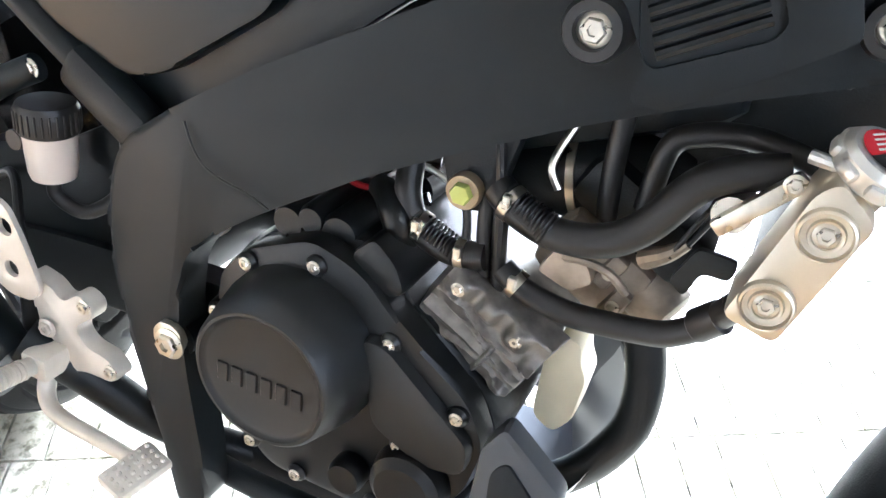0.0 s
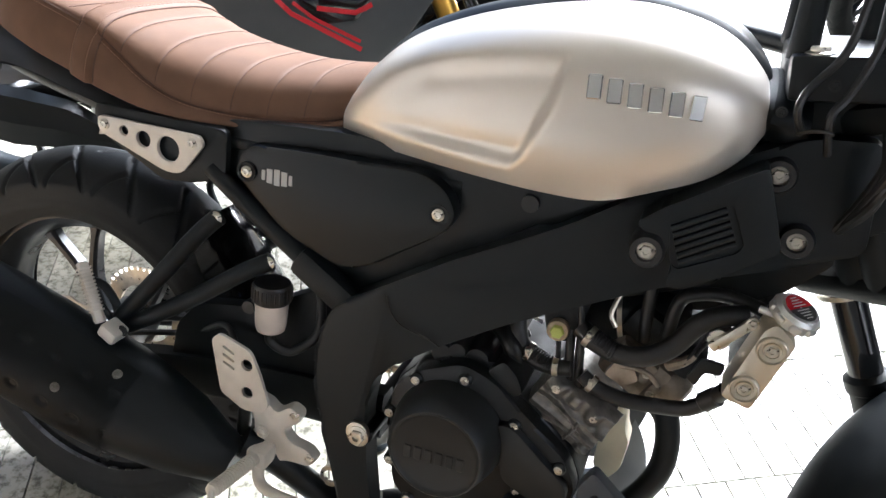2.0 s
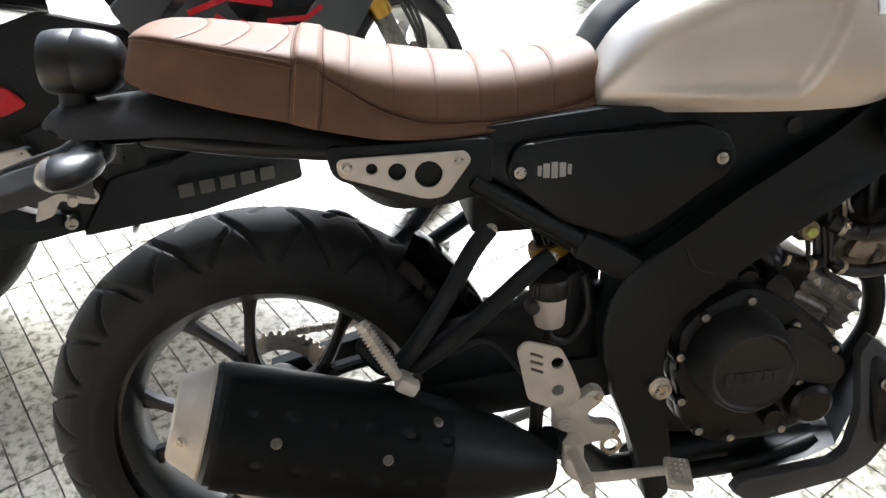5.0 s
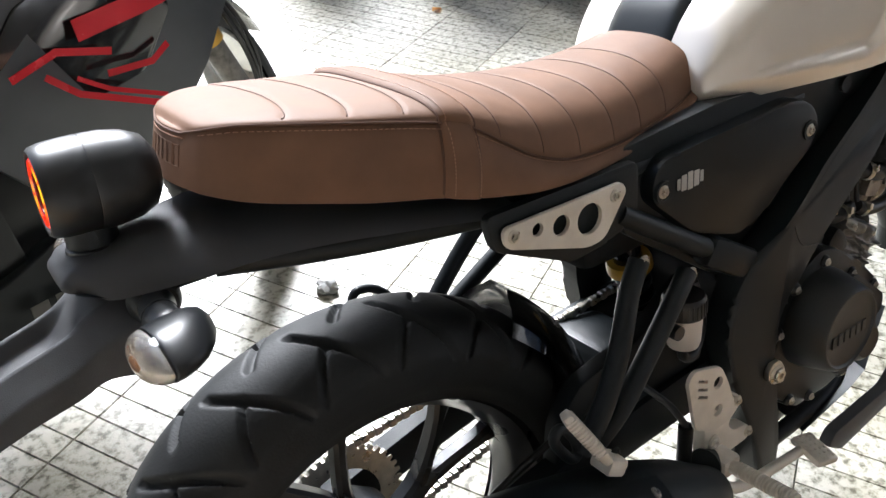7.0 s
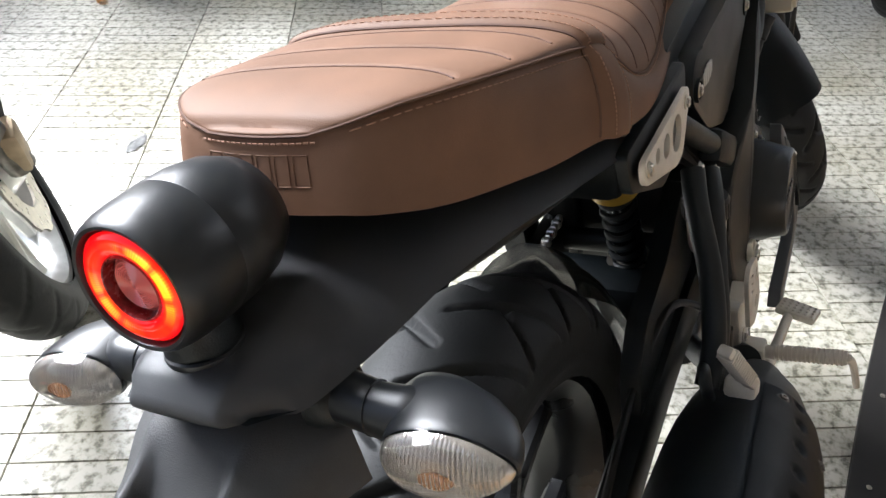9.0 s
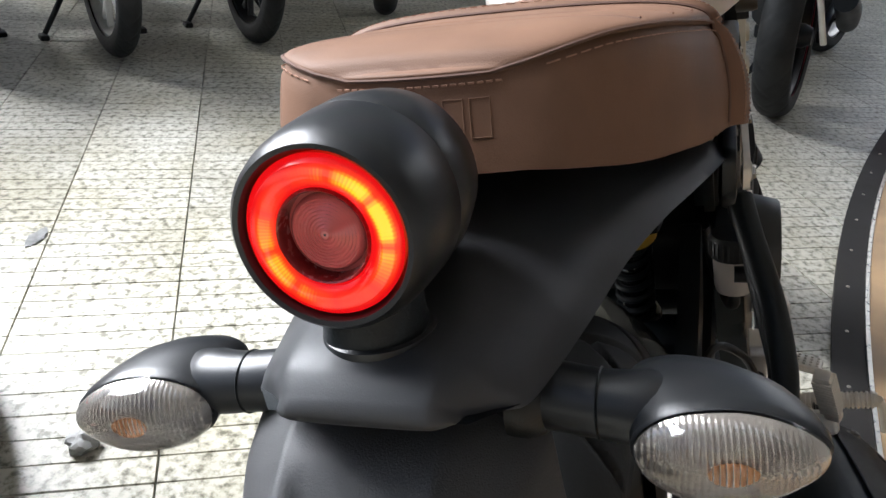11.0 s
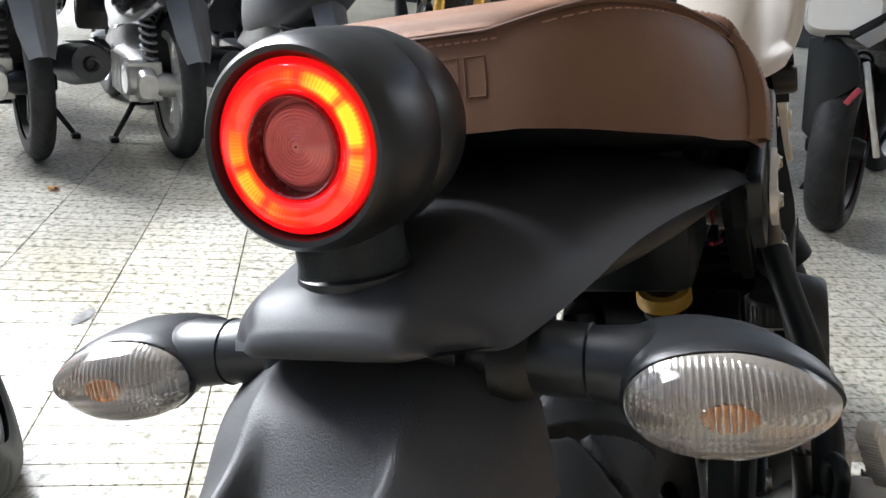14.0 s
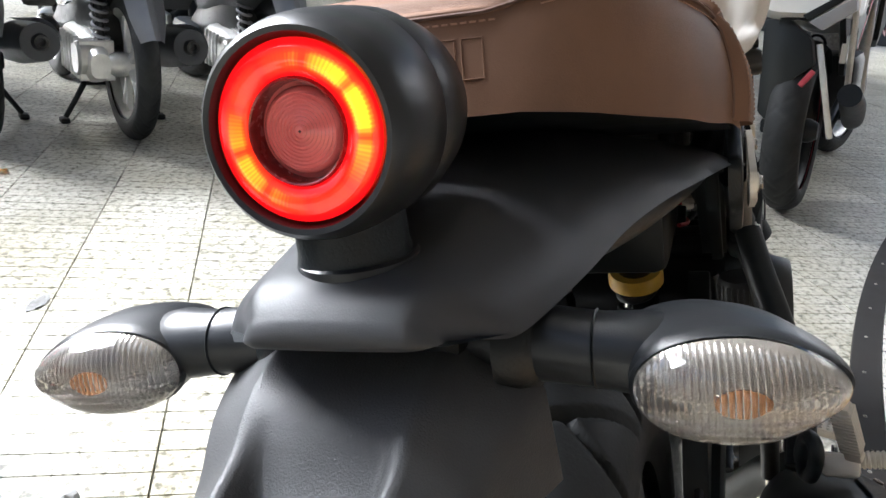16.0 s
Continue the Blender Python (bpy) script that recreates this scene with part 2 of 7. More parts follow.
def tube(pts, r, seg=12, n=6, closed=False, bm=None, raw=False):
    """A round pipe along a smooth line; r: one radius or one for each given point."""
    bm = bm or bmesh.new()
    line = [V(p) for p in pts] if raw else spline(pts, n, closed)
    k = len(line)
    if isinstance(r, (int, float)):
        rad = [r] * k
    else:
        rad = [float(np.interp(i * (len(r) - 1) / max(1, k - 1), range(len(r)), r)) for i in range(k)]
    rows, side = [], None
    for i, p in enumerate(line):
        if closed:
            d = line[(i + 1) % k] - line[i - 1]
        else:
            d = line[min(i + 1, k - 1)] - line[max(i - 1, 0)]
        d.normalize()
        if side is None:
            side = d.orthogonal().normalized()
        side = (side - d * side.dot(d)).normalized()
        up = d.cross(side)
        rows.append([p + (side * math.cos(a) + up * math.sin(a)) * rad[i] for a in (2 * math.pi * j / seg for j in range(seg))])
    return surface(rows, wrap_u=closed, wrap_v=True, caps=not closed, bm=bm)


def axis_frame(origin, axis):
    z = V(axis).normalized()
    return Matrix.Translation(origin) @ z.to_track_quat("Z", "Y").to_matrix().to_4x4()


def lathe(profile, origin, axis, seg=40, bm=None, cap=True):
    """A turned body: profile of (radius, height along the axis)."""
    m = axis_frame(origin, axis)
    bm = bm or bmesh.new()
    rows = []
    for r, h in profile:
        r = max(r, 1e-5)
        rows.append([m @ V((r * math.cos(a), r * math.sin(a), h)) for a in (2 * math.pi * j / seg for j in range(seg))])
    return surface(rows, wrap_v=True, caps=cap, bm=bm)


def rounded(outline, r, n=4):
    """A 2D outline with its corners rounded."""
    out = []
    k = len(outline)
    for i in range(k):
        a, b, c = (V(outline[(i + j) % k]) for j in (-1, 0, 1))
        da, dc = a - b, c - b
        d = min(r, 0.45 * da.length, 0.45 * dc.length)
        p, q = b + da.normalized() * d, b + dc.normalized() * d
        for s in range(n + 1):
            u = s / n
            out.append(tuple((1 - u) ** 2 * p + 2 * u * (1 - u) * b + u * u * q))
    return out


def circle2(cx, cy, r, n=20):
    return [(cx + r * math.cos(2 * math.pi * i / n), cy + r * math.sin(2 * math.pi * i / n)) for i in range(n)]


def plate(outline, y0, y1, holes=(), bevel=0.0, place=None, bm=None):
    """A sheet cut to an outline in x and z, from y0 (seen side) to y1, with holes through it and a bevelled rim."""
    tmp = bmesh.new()
    place = place or (lambda x, z, y: V((x, y, z)))
    edges = []
    for loop in (outline, *holes):
        vs = [tmp.verts.new((x, 0, z)) for x, z in loop]
        edges += [tmp.edges.new((vs[i], vs[(i + 1) % len(vs)])) for i in range(len(vs))]
    if holes:
        bmesh.ops.triangle_fill(tmp, use_beauty=True, use_dissolve=False, edges=edges)
    else:
        bmesh.ops.contextual_create(tmp, geom=edges)
    front = list(tmp.faces)
    back = bmesh.ops.extrude_face_region(tmp, geom=front)
    bverts = {g for g in back["geom"] if isinstance(g, bmesh.types.BMVert)}
    for v in tmp.verts:
        v.co.y = y1 if v in bverts else y0
    if bevel:
        rim = [e for e in tmp.edges if all(v not in bverts for v in e.verts)
               and len(e.link_faces) == 2 and e.calc_face_angle(0) > 0.6]
        bmesh.ops.bevel(tmp, geom=rim, offset=bevel, segments=2, profile=0.6, affect="EDGES", clamp_overlap=True)
    for v in tmp.verts:
        v.co = place(v.co.x, v.co.z, v.co.y)
    if bm is None:
        return tmp
    join(bm, tmp)
    return bm


def join(bm, other):
    me = bpy.data.meshes.new("joined")
    other.to_mesh(me)
    other.free()
    bm.from_mesh(me)
    bpy.data.meshes.remove(me)
    return bm


def box(size, m=None, bevel=0.0, bm=None, seg=2):
    """A block with rounded edges, centred on m."""
    tmp = bmesh.new()
    bmesh.ops.create_cube(tmp, size=1.0, matrix=Matrix.Diagonal((*size, 1)))
    if bevel:
        bmesh.ops.bevel(tmp, geom=tmp.edges[:], offset=bevel, segments=seg, profile=0.5, affect="EDGES", clamp_overlap=True)
    bmesh.ops.transform(tmp, matrix=m or Matrix(), verts=tmp.verts)
    if bm is None:
        return tmp
    return join(bm, tmp)


def beam(a, b, width, height, bevel=0.003, up=(0, 0, 1), bm=None):
    """A bar with a rectangular section from a to b."""
    a, b = V(a), V(b)
    x = (b - a).normalized()
    y = V(up).cross(x).normalized()
    z = x.cross(y)
    m = Matrix((x, y, z)).transposed().to_4x4()
    m.translation = (a + b) / 2
    return box(((b - a).length, width, height), m, bevel, bm)


def bolt_mesh(r, flange=1.35, high=0.6, socket=True):
    """A flanged hexagon bolt, its axis along z."""
    bm = bmesh.new()
    lathe([(r * flange, 0), (r * flange, r * 0.18), (r * 1.02, r * 0.32)], (0, 0, 0), (0, 0, 1), 20, bm)
    hexa = []
    for rr, h in ((r, r * 0.2), (r, r * high), (r * 0.86, r * (high + 0.14)), (r * 0.45, r * (high + 0.14)), (r * 0.42, r * (high - 0.2))):
        hexa.append([V((rr * math.cos(a), rr * math.sin(a), h)) for a in (math.pi / 3 * j for j in range(6))])
    surface(hexa, wrap_v=True, caps=True, bm=bm)
    return bm


BOLTS = {}


def bolt(parent, p, axis, r, material=None, label="", name="bolt"):
    """A bolt head under a thing or part; alike bolts share one mesh."""
    r *= 0.84
    material = material or STEEL
    key = (round(r, 4), material.name)
    if key not in BOLTS:
        ob = part(name, bolt_mesh(r), material, parent, label)
        BOLTS[key] = ob.data
    else:
        ob = tagged(new(name, BOLTS[key]), label)
        ob.parent = parent
    ob.matrix_local = axis_frame(p, axis)
    return ob


def bars(parent, p, along, out, width, height, count, material, name="lettering", thick=0.0015, gap=0.35, kind=""):
    """Plain bars in the place of a word: from p, count bars along, standing proud to out."""
    along, out = V(along).normalized(), V(out).normalized()
    up = out.cross(along)
    m = Matrix((along, up, out)).transposed().to_4x4()
    bm = bmesh.new()
    step = width / count
    for i in range(count):
        c = V(p) + along * (step * (i + 0.5))
        mm = m.copy()
        mm.translation = c
        box((step * (1 - gap), height, thick), mm, thick * 0.3, bm, 1)
    return part(name, bm, material, parent, "row of raised block marks", kind=kind)

# ---- the motorcycle: wheels ----
BIKE_POSE = pose(0, 0.029, 0, -13.69, 0, -3)
bike = thing("motorcycle", "retro roadster motorcycle, silver tank, brown quilted seat, leaning on its stand", "motorcycle", BIKE_POSE)


def tyre_mesh(R, half, crown, bead, pitch, seg=420, groove=0.0075, n=60):
    """A tyre about the y axis: rounded crown with curved grooves, bulging side walls with a rim line down to the bead."""
    bm = bmesh.new()
    prof = []
    for j in range(n + 1):
        s = -1 + 2 * j / n
        if abs(s) < 0.74:
            y = half * math.sin(s / 0.74 * 1.28) / math.sin(1.28)
            r = R - crown * (1 - math.cos(s / 0.74 * 1.28)) / (1 - math.cos(1.28))
        else:
            u = (abs(s) - 0.74) / 0.26
            y = math.copysign(half * (1 - 0.10 * u * u + 0.02 * math.sin(u * math.pi) + 0.03 * math.exp(-((u - 0.62) / 0.06) ** 2)), s)
            r = R - crown - (R - crown - bead) * u
        prof.append((s, y, r))
    rows = []
    for i in range(seg):
        t = i / seg
        a = 2 * math.pi * t
        row = []
        for s, y, r in prof:
            d = 0.0
            w = y / half
            fade = 1 - sstep(abs(s), 0.70, 0.80)
            if fade > 0:
                for side, shift in ((1, 0.0), (-1, 0.5)):
                    q = w * side
                    if q > -0.14:
                        ph = (t * pitch + shift + 0.42 * q + 0.26 * q * q) % 1.0
                        ph = min(ph, 1 - ph)
                        d = max(d, (1 - sstep(ph, 0.036, 0.070)) * sstep(q, -0.14, -0.05))
                    if 0.36 < q:
                        ph = (t * pitch + shift + 0.5 - 0.62 * q) % 1.0
                        ph = min(ph, 1 - ph)
                        d = max(d, (1 - sstep(ph, 0.026, 0.055)) * sstep(q, 0.36, 0.44))
            rr = r - groove * d * fade
            row.append(V((rr * math.cos(a), y, rr * math.sin(a))))
        rows.append(row)
    return surface(rows, wrap_u=True, bm=bm)


def ring_mesh(profile, seg=72):
    """A ring about the y axis: closed profile of (radius, y)."""
    bm = bmesh.new()
    rows = [[V((r * math.cos(a), y, r * math.sin(a))) for r, y in profile] for a in (2 * math.pi * i / seg for i in range(seg))]
    return surface(rows, wrap_u=True, wrap_v=True, bm=bm)


def disc_y(profile, c, seg=40, bm=None):
    """A turned body about the y axis at c; profile of (radius, y)."""
    return lathe([(r, h) for r, h in profile], c, (0, 1, 0), seg, bm)


def rim_profile(bead, depth, half):
    return [(bead + 0.006, -half), (bead + 0.006, -half + 0.004), (bead - 0.004, -half + 0.010), (bead - depth, -half + 0.03),
            (bead - depth, half - 0.03), (bead - 0.004, half - 0.010), (bead + 0.006, half - 0.004), (bead + 0.006, half),
            (bead - 0.006, half), (bead - 0.016, half - 0.012), (bead - depth - 0.012, half - 0.03),
            (bead - depth - 0.012, -half + 0.03), (bead - 0.016, -half + 0.012), (bead - 0.006, -half)]


def spoke_mesh(r0, r1, w0, w1, thick, splay):
    """A forked cast spoke: one stem that parts into two curved arms."""
    bm = bmesh.new()
    for side in (-1, 1):
        pts = []
        for i in range(15):
            u = i / 14
            r = r0 + (r1 - r0) * u
            fork_ = max(0.0, (u - 0.30) / 0.70)
            off = side * (0.004 + (splay - 0.004) * fork_ ** 1.35)
            w = (w0 + (w1 - w0) * u - 0.006 * math.sin(u * math.pi) + 0.020 * max(0.0, u - 0.82) / 0.18) / 2
            t = thick * (1 - 0.25 * u) / 2
            pts.append([V((off - w, -t * 0.6, r)), V((off - w * 0.5, -t, r)), V((off + w * 0.5, -t, r)), V((off + w, -t * 0.6, r)),
                        V((off + w, t * 0.6, r)), V((off + w * 0.5, t, r)), V((off - w * 0.5, t, r)), V((off - w, t * 0.6, r))])
        surface(pts, wrap_v=True, caps=True, bm=bm)
    return bm


def wheel(parent, name, centre, R, half, bead, spokes, rim_mat, steer=None, tyre_label="", pitch=20, rim_half=None, seg=300, groove=0.003, splay=0.17, phase=0.3):
    w = new(name)
    w.empty_display_size = 0.05
    w.parent = parent
    w.matrix_local = Matrix.Translation(centre) @ (steer or Matrix())
    part("tyre", tyre_mesh(R, half, R * 0.13, bead, pitch, seg, groove, 60 if seg > 500 else 44), RUBBER, w, tyre_label, sharp=70)
    rh = rim_half or half * 0.72
    part("rim", ring_mesh(rim_profile(bead, 0.016, rh)), rim_mat, w)
    me = None
    for i in range(spokes):
        if me is None:
            ob = part("spoke", spoke_mesh(0.035, bead - 0.022, 0.028, 0.02, 0.03, bead * splay), rim_mat, w)
            me = ob.data
        else:
            ob = new("spoke", me)
            ob.parent = w
        ob.matrix_local = Matrix.Rotation(2 * math.pi * i / spokes + phase, 4, "Y")
    part("hub", disc_y([(0.012, -0.085), (0.03, -0.085), (0.045, -0.055), (0.045, 0.055), (0.03, 0.085), (0.012, 0.085)], (0, 0, 0), 32),
         rim_mat, w)
    return w


REAR = V((-0.004, 0, 0.3165))
rear_wheel = wheel(bike, "rear_wheel", REAR, 0.317, 0.072, 0.222, 5, WHEEL_BLACK, tyre_label="black block-pattern rubber tyre", seg=900, groove=0.0075, splay=0.27, phase=-0.367)
part("axle_nut", disc_y([(0.008, -0.128), (0.016, -0.128), (0.018, -0.112), (0.018, -0.09), (0.008, -0.09)], (0, 0, 0), 6), STEEL, rear_wheel)


def toothed(r, teeth, depth, y, thick, hole):
    """A sprocket or a vented disc: a toothed rim with a hole in its middle."""
    out = []
    for i in range(teeth):
        for u, d in ((0.0, 0), (0.35, 0), (0.5, depth), (0.85, depth)):
            a = 2 * math.pi * (i + u) / teeth
            out.append(((r - d) * math.cos(a), (r - d) * math.sin(a)))
    return plate(out, y - thick / 2, y + thick / 2, [circle2(0, 0, hole, 32)])


part("sprocket", toothed(0.088, 42, 0.006, 0.085, 0.006, 0.055), STEEL, rear_wheel, "dark steel chain sprocket")
part("brake_disc", toothed(0.105, 12, 0.004, -0.088, 0.005, 0.062), ALLOY, rear_wheel, "worn steel brake disc")

# chain runs on the far side of the wheel
bm = bmesh.new()
for i in range(46):
    u = i / 45
    for top in (0, 1):
        c = V((0.02 + 0.47 * u, 0.085, (0.400 if top else 0.232) + (0.40 + (0.045 if top else -0.045) - (0.400 if top else 0.232)) * u))
        box((0.0115, 0.009 if i % 2 else 0.013, 0.012), Matrix.Translation(c), 0.002, bm, 1)
part("drive_chain", bm, STEEL, bike, "oily drive chain", kind="stuff")

FRONT = V((1.298, 0.006, 0.284))
UP = V((-0.46, 0, 0.89)).normalized()
STEER = Matrix.Rotation(radians(43), 4, UP)
front_wheel = wheel(bike, "front_wheel", FRONT, 0.293, 0.058, 0.222, 5, PANEL_BLACK, STEER, "black front tyre", 22, seg=600, groove=0.006)
part("brake_disc", toothed(0.14, 14, 0.006, -0.068, 0.005, 0.09), ALLOY, front_wheel)

# front fork turns with the wheel
HEAD = V((1.105, -0.010, 0.705))
for side in (-1, 1):
    top = HEAD + STEER @ V((0.0, side * 0.100, 0.0))
    knee = top - UP * 0.155
    foot = top - UP * 0.455
    leg = tube([foot, foot + (knee - foot) * 0.5, knee], [0.028, 0.027, 0.026], 20, 3)
    lathe([(0.024, -0.004), (0.029, 0.0), (0.029, 0.016), (0.022, 0.022)], knee, UP, 24, leg)
    part("fork_leg", leg, MATTE_BLACK, bike, "matte black lower fork leg")
    part("fork_tube", tube([knee, top, top + UP * 0.20], 0.0215, 20, 3), GLOSS_BLACK, bike, "black fork stanchion")
    part("axle_clamp", tube([foot + UP * 0.05, FRONT + STEER @ V((0, side * 0.095, 0))], [0.027, 0.022], 16, 2), MATTE_BLACK, bike)
leg_r = HEAD + STEER @ V((0, -0.1, 0))
strip_off = V((-0.020, -0.024, 0))
guard_strip = part("fork_plate", beam(leg_r - UP * 0.125 + strip_off, leg_r - UP * 0.285 + strip_off, 0.006, 0.028, 0.003), ALLOY, bike, "pale alloy plate on the fork leg")
for k in range(5):
    bolt(guard_strip, leg_r - UP * (0.14 + 0.032 * k) + strip_off + V((0.004, -0.006, 0)), (-0.5, -0.85, 0), 0.003)
part("side_reflector", box((0.012, 0.024, 0.075), Matrix.Translation(leg_r - UP * 0.20 + V((0.032, -0.030, 0))) @ STEER, 0.004), AMBER, bike, "amber side reflector")
part("brake_hose", tube([leg_r + V((0.05, -0.03, 0.16)), leg_r + V((0.09, -0.06, 0.03)), leg_r + V((0.115, -0.06, -0.12)), leg_r + V((0.10, -0.05, -0.24)), leg_r + V((0.13, -0.04, -0.33))], 0.0055, 10, 6), HOSE, bike)
part("brake_caliper", box((0.055, 0.05, 0.10), Matrix.Translation(leg_r - UP * 0.36 + V((0.045, -0.01, 0))) @ STEER, 0.012), MATTE_BLACK, bike, "black brake caliper")
# fender over the front tyre
rows = []
for i in range(34):
    a = radians(22 + 148 * i / 33)
    row = []
    for j in range(17):
        q = -1 + j / 8
        rr = 0.324 - 0.045 * abs(q) ** 2.6
        row.append(FRONT + STEER @ V((rr * math.cos(a), 0.074 * q, rr * math.sin(a))))
    rows.append(row)
bm = surface(rows)
bmesh.ops.solidify(bm, geom=bm.faces[:], thickness=0.003)
part("front_fender", bm, MATTE_BLACK, bike, "satin black front mudguard")

# yokes, bar and lamp bracket
yoke = new("steering_head")
yoke.empty_display_size = 0.05
yoke.parent = bike
head = HEAD + UP * 0.20
tilt_m = UP.to_track_quat("Z", "Y").to_matrix().to_4x4()
for d, nm in ((0.0, "upper_yoke"), (-0.195, "lower_yoke")):
    c = head + UP * d + STEER @ V((-0.018, 0, 0))
    m = Matrix.Translation(c) @ STEER @ Matrix.Rotation(radians(-27), 4, "Y")
    part(nm, box((0.085, 0.255, 0.034), m, 0.012), MATTE_BLACK, yoke)
part("steering_stem", tube([head + UP * -0.2 + STEER @ V((-0.035, 0, 0)), head + UP * 0.02 + STEER @ V((-0.035, 0, 0))], 0.028, 20, 2), MATTE_BLACK, yoke)
part("stay_ring", lathe([(0.024, -0.003), (0.036, -0.003), (0.036, 0.003), (0.024, 0.003)], HEAD + STEER @ V((0, 0.1, 0)) - UP * 0.018, UP, 28, cap=False), STEEL, yoke)
head_m = Matrix.Translation((0.972, 0, 0.926)) @ Matrix.Rotation(radians(-8), 4, "Y")
clamp = part("head_clamp", box((0.125, 0.215, 0.046), head_m, 0.006), MATTE_BLACK, bike, "black clamp with plated bolts")
part("head_tube", tube([(0.958, 0, 0.80), (0.975, 0, 0.905)], 0.036, 24, 2), MATTE_BLACK, bike)
part("head_gusset", box((0.075, 0.11, 0.07), Matrix.Translation((0.968, 0, 0.868)) @ Matrix.Rotation(radians(-20), 4, "Y"), 0.008), MATTE_BLACK, bike)
for side in (-1, 1):
    bolt(clamp, head_m @ V((-0.036, side * 0.092, 0.022)), head_m.to_3x3() @ V((0, 0, 1)), 0.0125)
    bolt(clamp, head_m @ V((-0.020, side * 0.108, -0.006)), (0, side, 0), 0.0055, HOSE)
    for x0, x1, r in ((-0.052, -0.040, 0.015), (0.030, 0.038, 0.019)):
        part("bar_riser", tube([head_m @ V((x0, side * 0.078, 0.015)), head_m @ V((x1, side * 0.078, 0.115))], [r, r * 0.88], 18, 3), MATTE_BLACK, clamp)
for k in (0, 2):
    part("throttle_cable", tube([(0.935 + 0.014 * k, -0.118, 0.868 - 0.008 * k), (0.925 + 0.015 * k, -0.128, 0.890), (0.930 + 0.018 * k, -0.122, 0.912), (0.955 + 0.012 * k, -0.116, 0.955), (0.962 + 0.014 * k, -0.100, 1.03)], 0.0042, 8, 6), HOSE, bike)
part("cable_clip", tube([(0.930, -0.124, 0.868), (0.940, -0.131, 0.874), (0.952, -0.131, 0.876), (0.962, -0.126, 0.874)], 0.0020, 8, 5), HOSE, bike)
hb = head + V((0, 0, 0.075))
part("handlebar", tube([hb + STEER @ V((-0.16, -0.36, 0.03)), hb + STEER @ V((-0.05, -0.24, 0.045)), hb + STEER @ V((0, -0.08, 0.0)),
                        hb + STEER @ V((0, 0.08, 0.0)), hb + STEER @ V((-0.05, 0.24, 0.045)), hb + STEER @ V((-0.16, 0.36, 0.03))], 0.012, 14, 6),
     MATTE_BLACK, yoke, "black tubular handlebar")
for side in (-1, 1):
    part("grip", tube([hb + STEER @ V((-0.10, side * 0.29, 0.04)), hb + STEER @ V((-0.165, side * 0.365, 0.03))], 0.0165, 16, 3), RUBBER, yoke)
    bolt(yoke, head + STEER @ V((-0.03, side * 0.10, 0.0)) + UP * 0.017, UP, 0.012)

# ---- chassis ----
def frame_y(x):
    """How far out the side member lies along the machine."""
    return smooth_lerp(x, [0.42, 0.52, 0.62, 0.75, 0.88, 1.04], [0.150, 0.166, 0.156, 0.142, 0.104, 0.076])


def bent(side):
    return lambda x, z, y: V((x, side * (frame_y(x) + y), z))


FRAME = rounded([(0.472, 0.572), (0.535, 0.616), (0.605, 0.661), (0.671, 0.698), (0.733, 0.734), (0.790, 0.772), (0.850, 0.808),
                 (0.905, 0.840), (0.952, 0.862), (1.020, 0.868), (1.035, 0.745), (0.945, 0.712), (0.870, 0.685), (0.810, 0.662),
                 (0.749, 0.634), (0.685, 0.600), (0.618, 0.557), (0.583, 0.533), (0.550, 0.506), (0.530, 0.480), (0.524, 0.431),
                 (0.532, 0.360), (0.545, 0.280), (0.548, 0.215), (0.515, 0.200), (0.482, 0.327), (0.455, 0.395), (0.440, 0.464),
                 (0.443, 0.510), (0.453, 0.545)], 0.016, 4)
for side in (-1, 1):
    part("side_member", plate(FRAME, 0.0, -0.034, bevel=0.008, place=bent(side)), FRAME_BLACK, bike, "matte black pressed side member of the frame")
part("swingarm_pivot", tube([(0.518, -0.160, 0.398), (0.518, 0.160, 0.398)], 0.017, 20, 2), MATTE_BLACK, bike)
bolt(bike, (0.519, -0.171, 0.400), (0, -1, 0), 0.013)
lock = plate(rounded(circle2(0.517, 0.404, 0.016, 9), 0.003, 2), -0.172, -0.165, bevel=0.001)
part("lock_washer", lock, STEEL, bike)
part("head_tube", tube([(1.060, 0, 0.70), (0.985, 0, 0.86)], 0.034, 24, 2), FRAME_BLACK, bike)
part("cross_plate", box((0.12, 0.13, 0.10), pose(0.985, 0, 0.79, 0, -30, 0), 0.012), FRAME_BLACK, bike)

# seat rails and the rear arm of the side member
for side in (-1, 1):
    part("seat_stay", tube([(0.275, side * 0.134, 0.698), (0.30, side * 0.137, 0.681), (0.37, side * 0.139, 0.636), (0.428, side * 0.140, 0.600)], 0.0122, 20, 4), MATTE_BLACK, bike, "black tubular seat stay")
    part("stay_lug", beam((0.405, side * 0.140, 0.612), (0.497, side * 0.142, 0.557), 0.030, 0.040, 0.010), MATTE_BLACK, bike)
    part("stay_web", plate(rounded([(0.268, 0.715), (0.300, 0.715), (0.480, 0.595), (0.475, 0.560), (0.445, 0.558), (0.300, 0.660)], 0.01, 3),
                           0.0, -0.012, bevel=0.003, place=lambda x, z, y, s=side: V((x, s * (0.122 + y), z))), MATTE_BLACK, bike)
    part("seat_rail", tube([(0.60, side * 0.115, 0.742), (0.42, side * 0.115, 0.735), (0.20, side * 0.112, 0.735), (0.02, side * 0.080, 0.742),
                            (-0.12, side * 0.042, 0.755)], 0.013, 12, 5), MATTE_BLACK, bike)
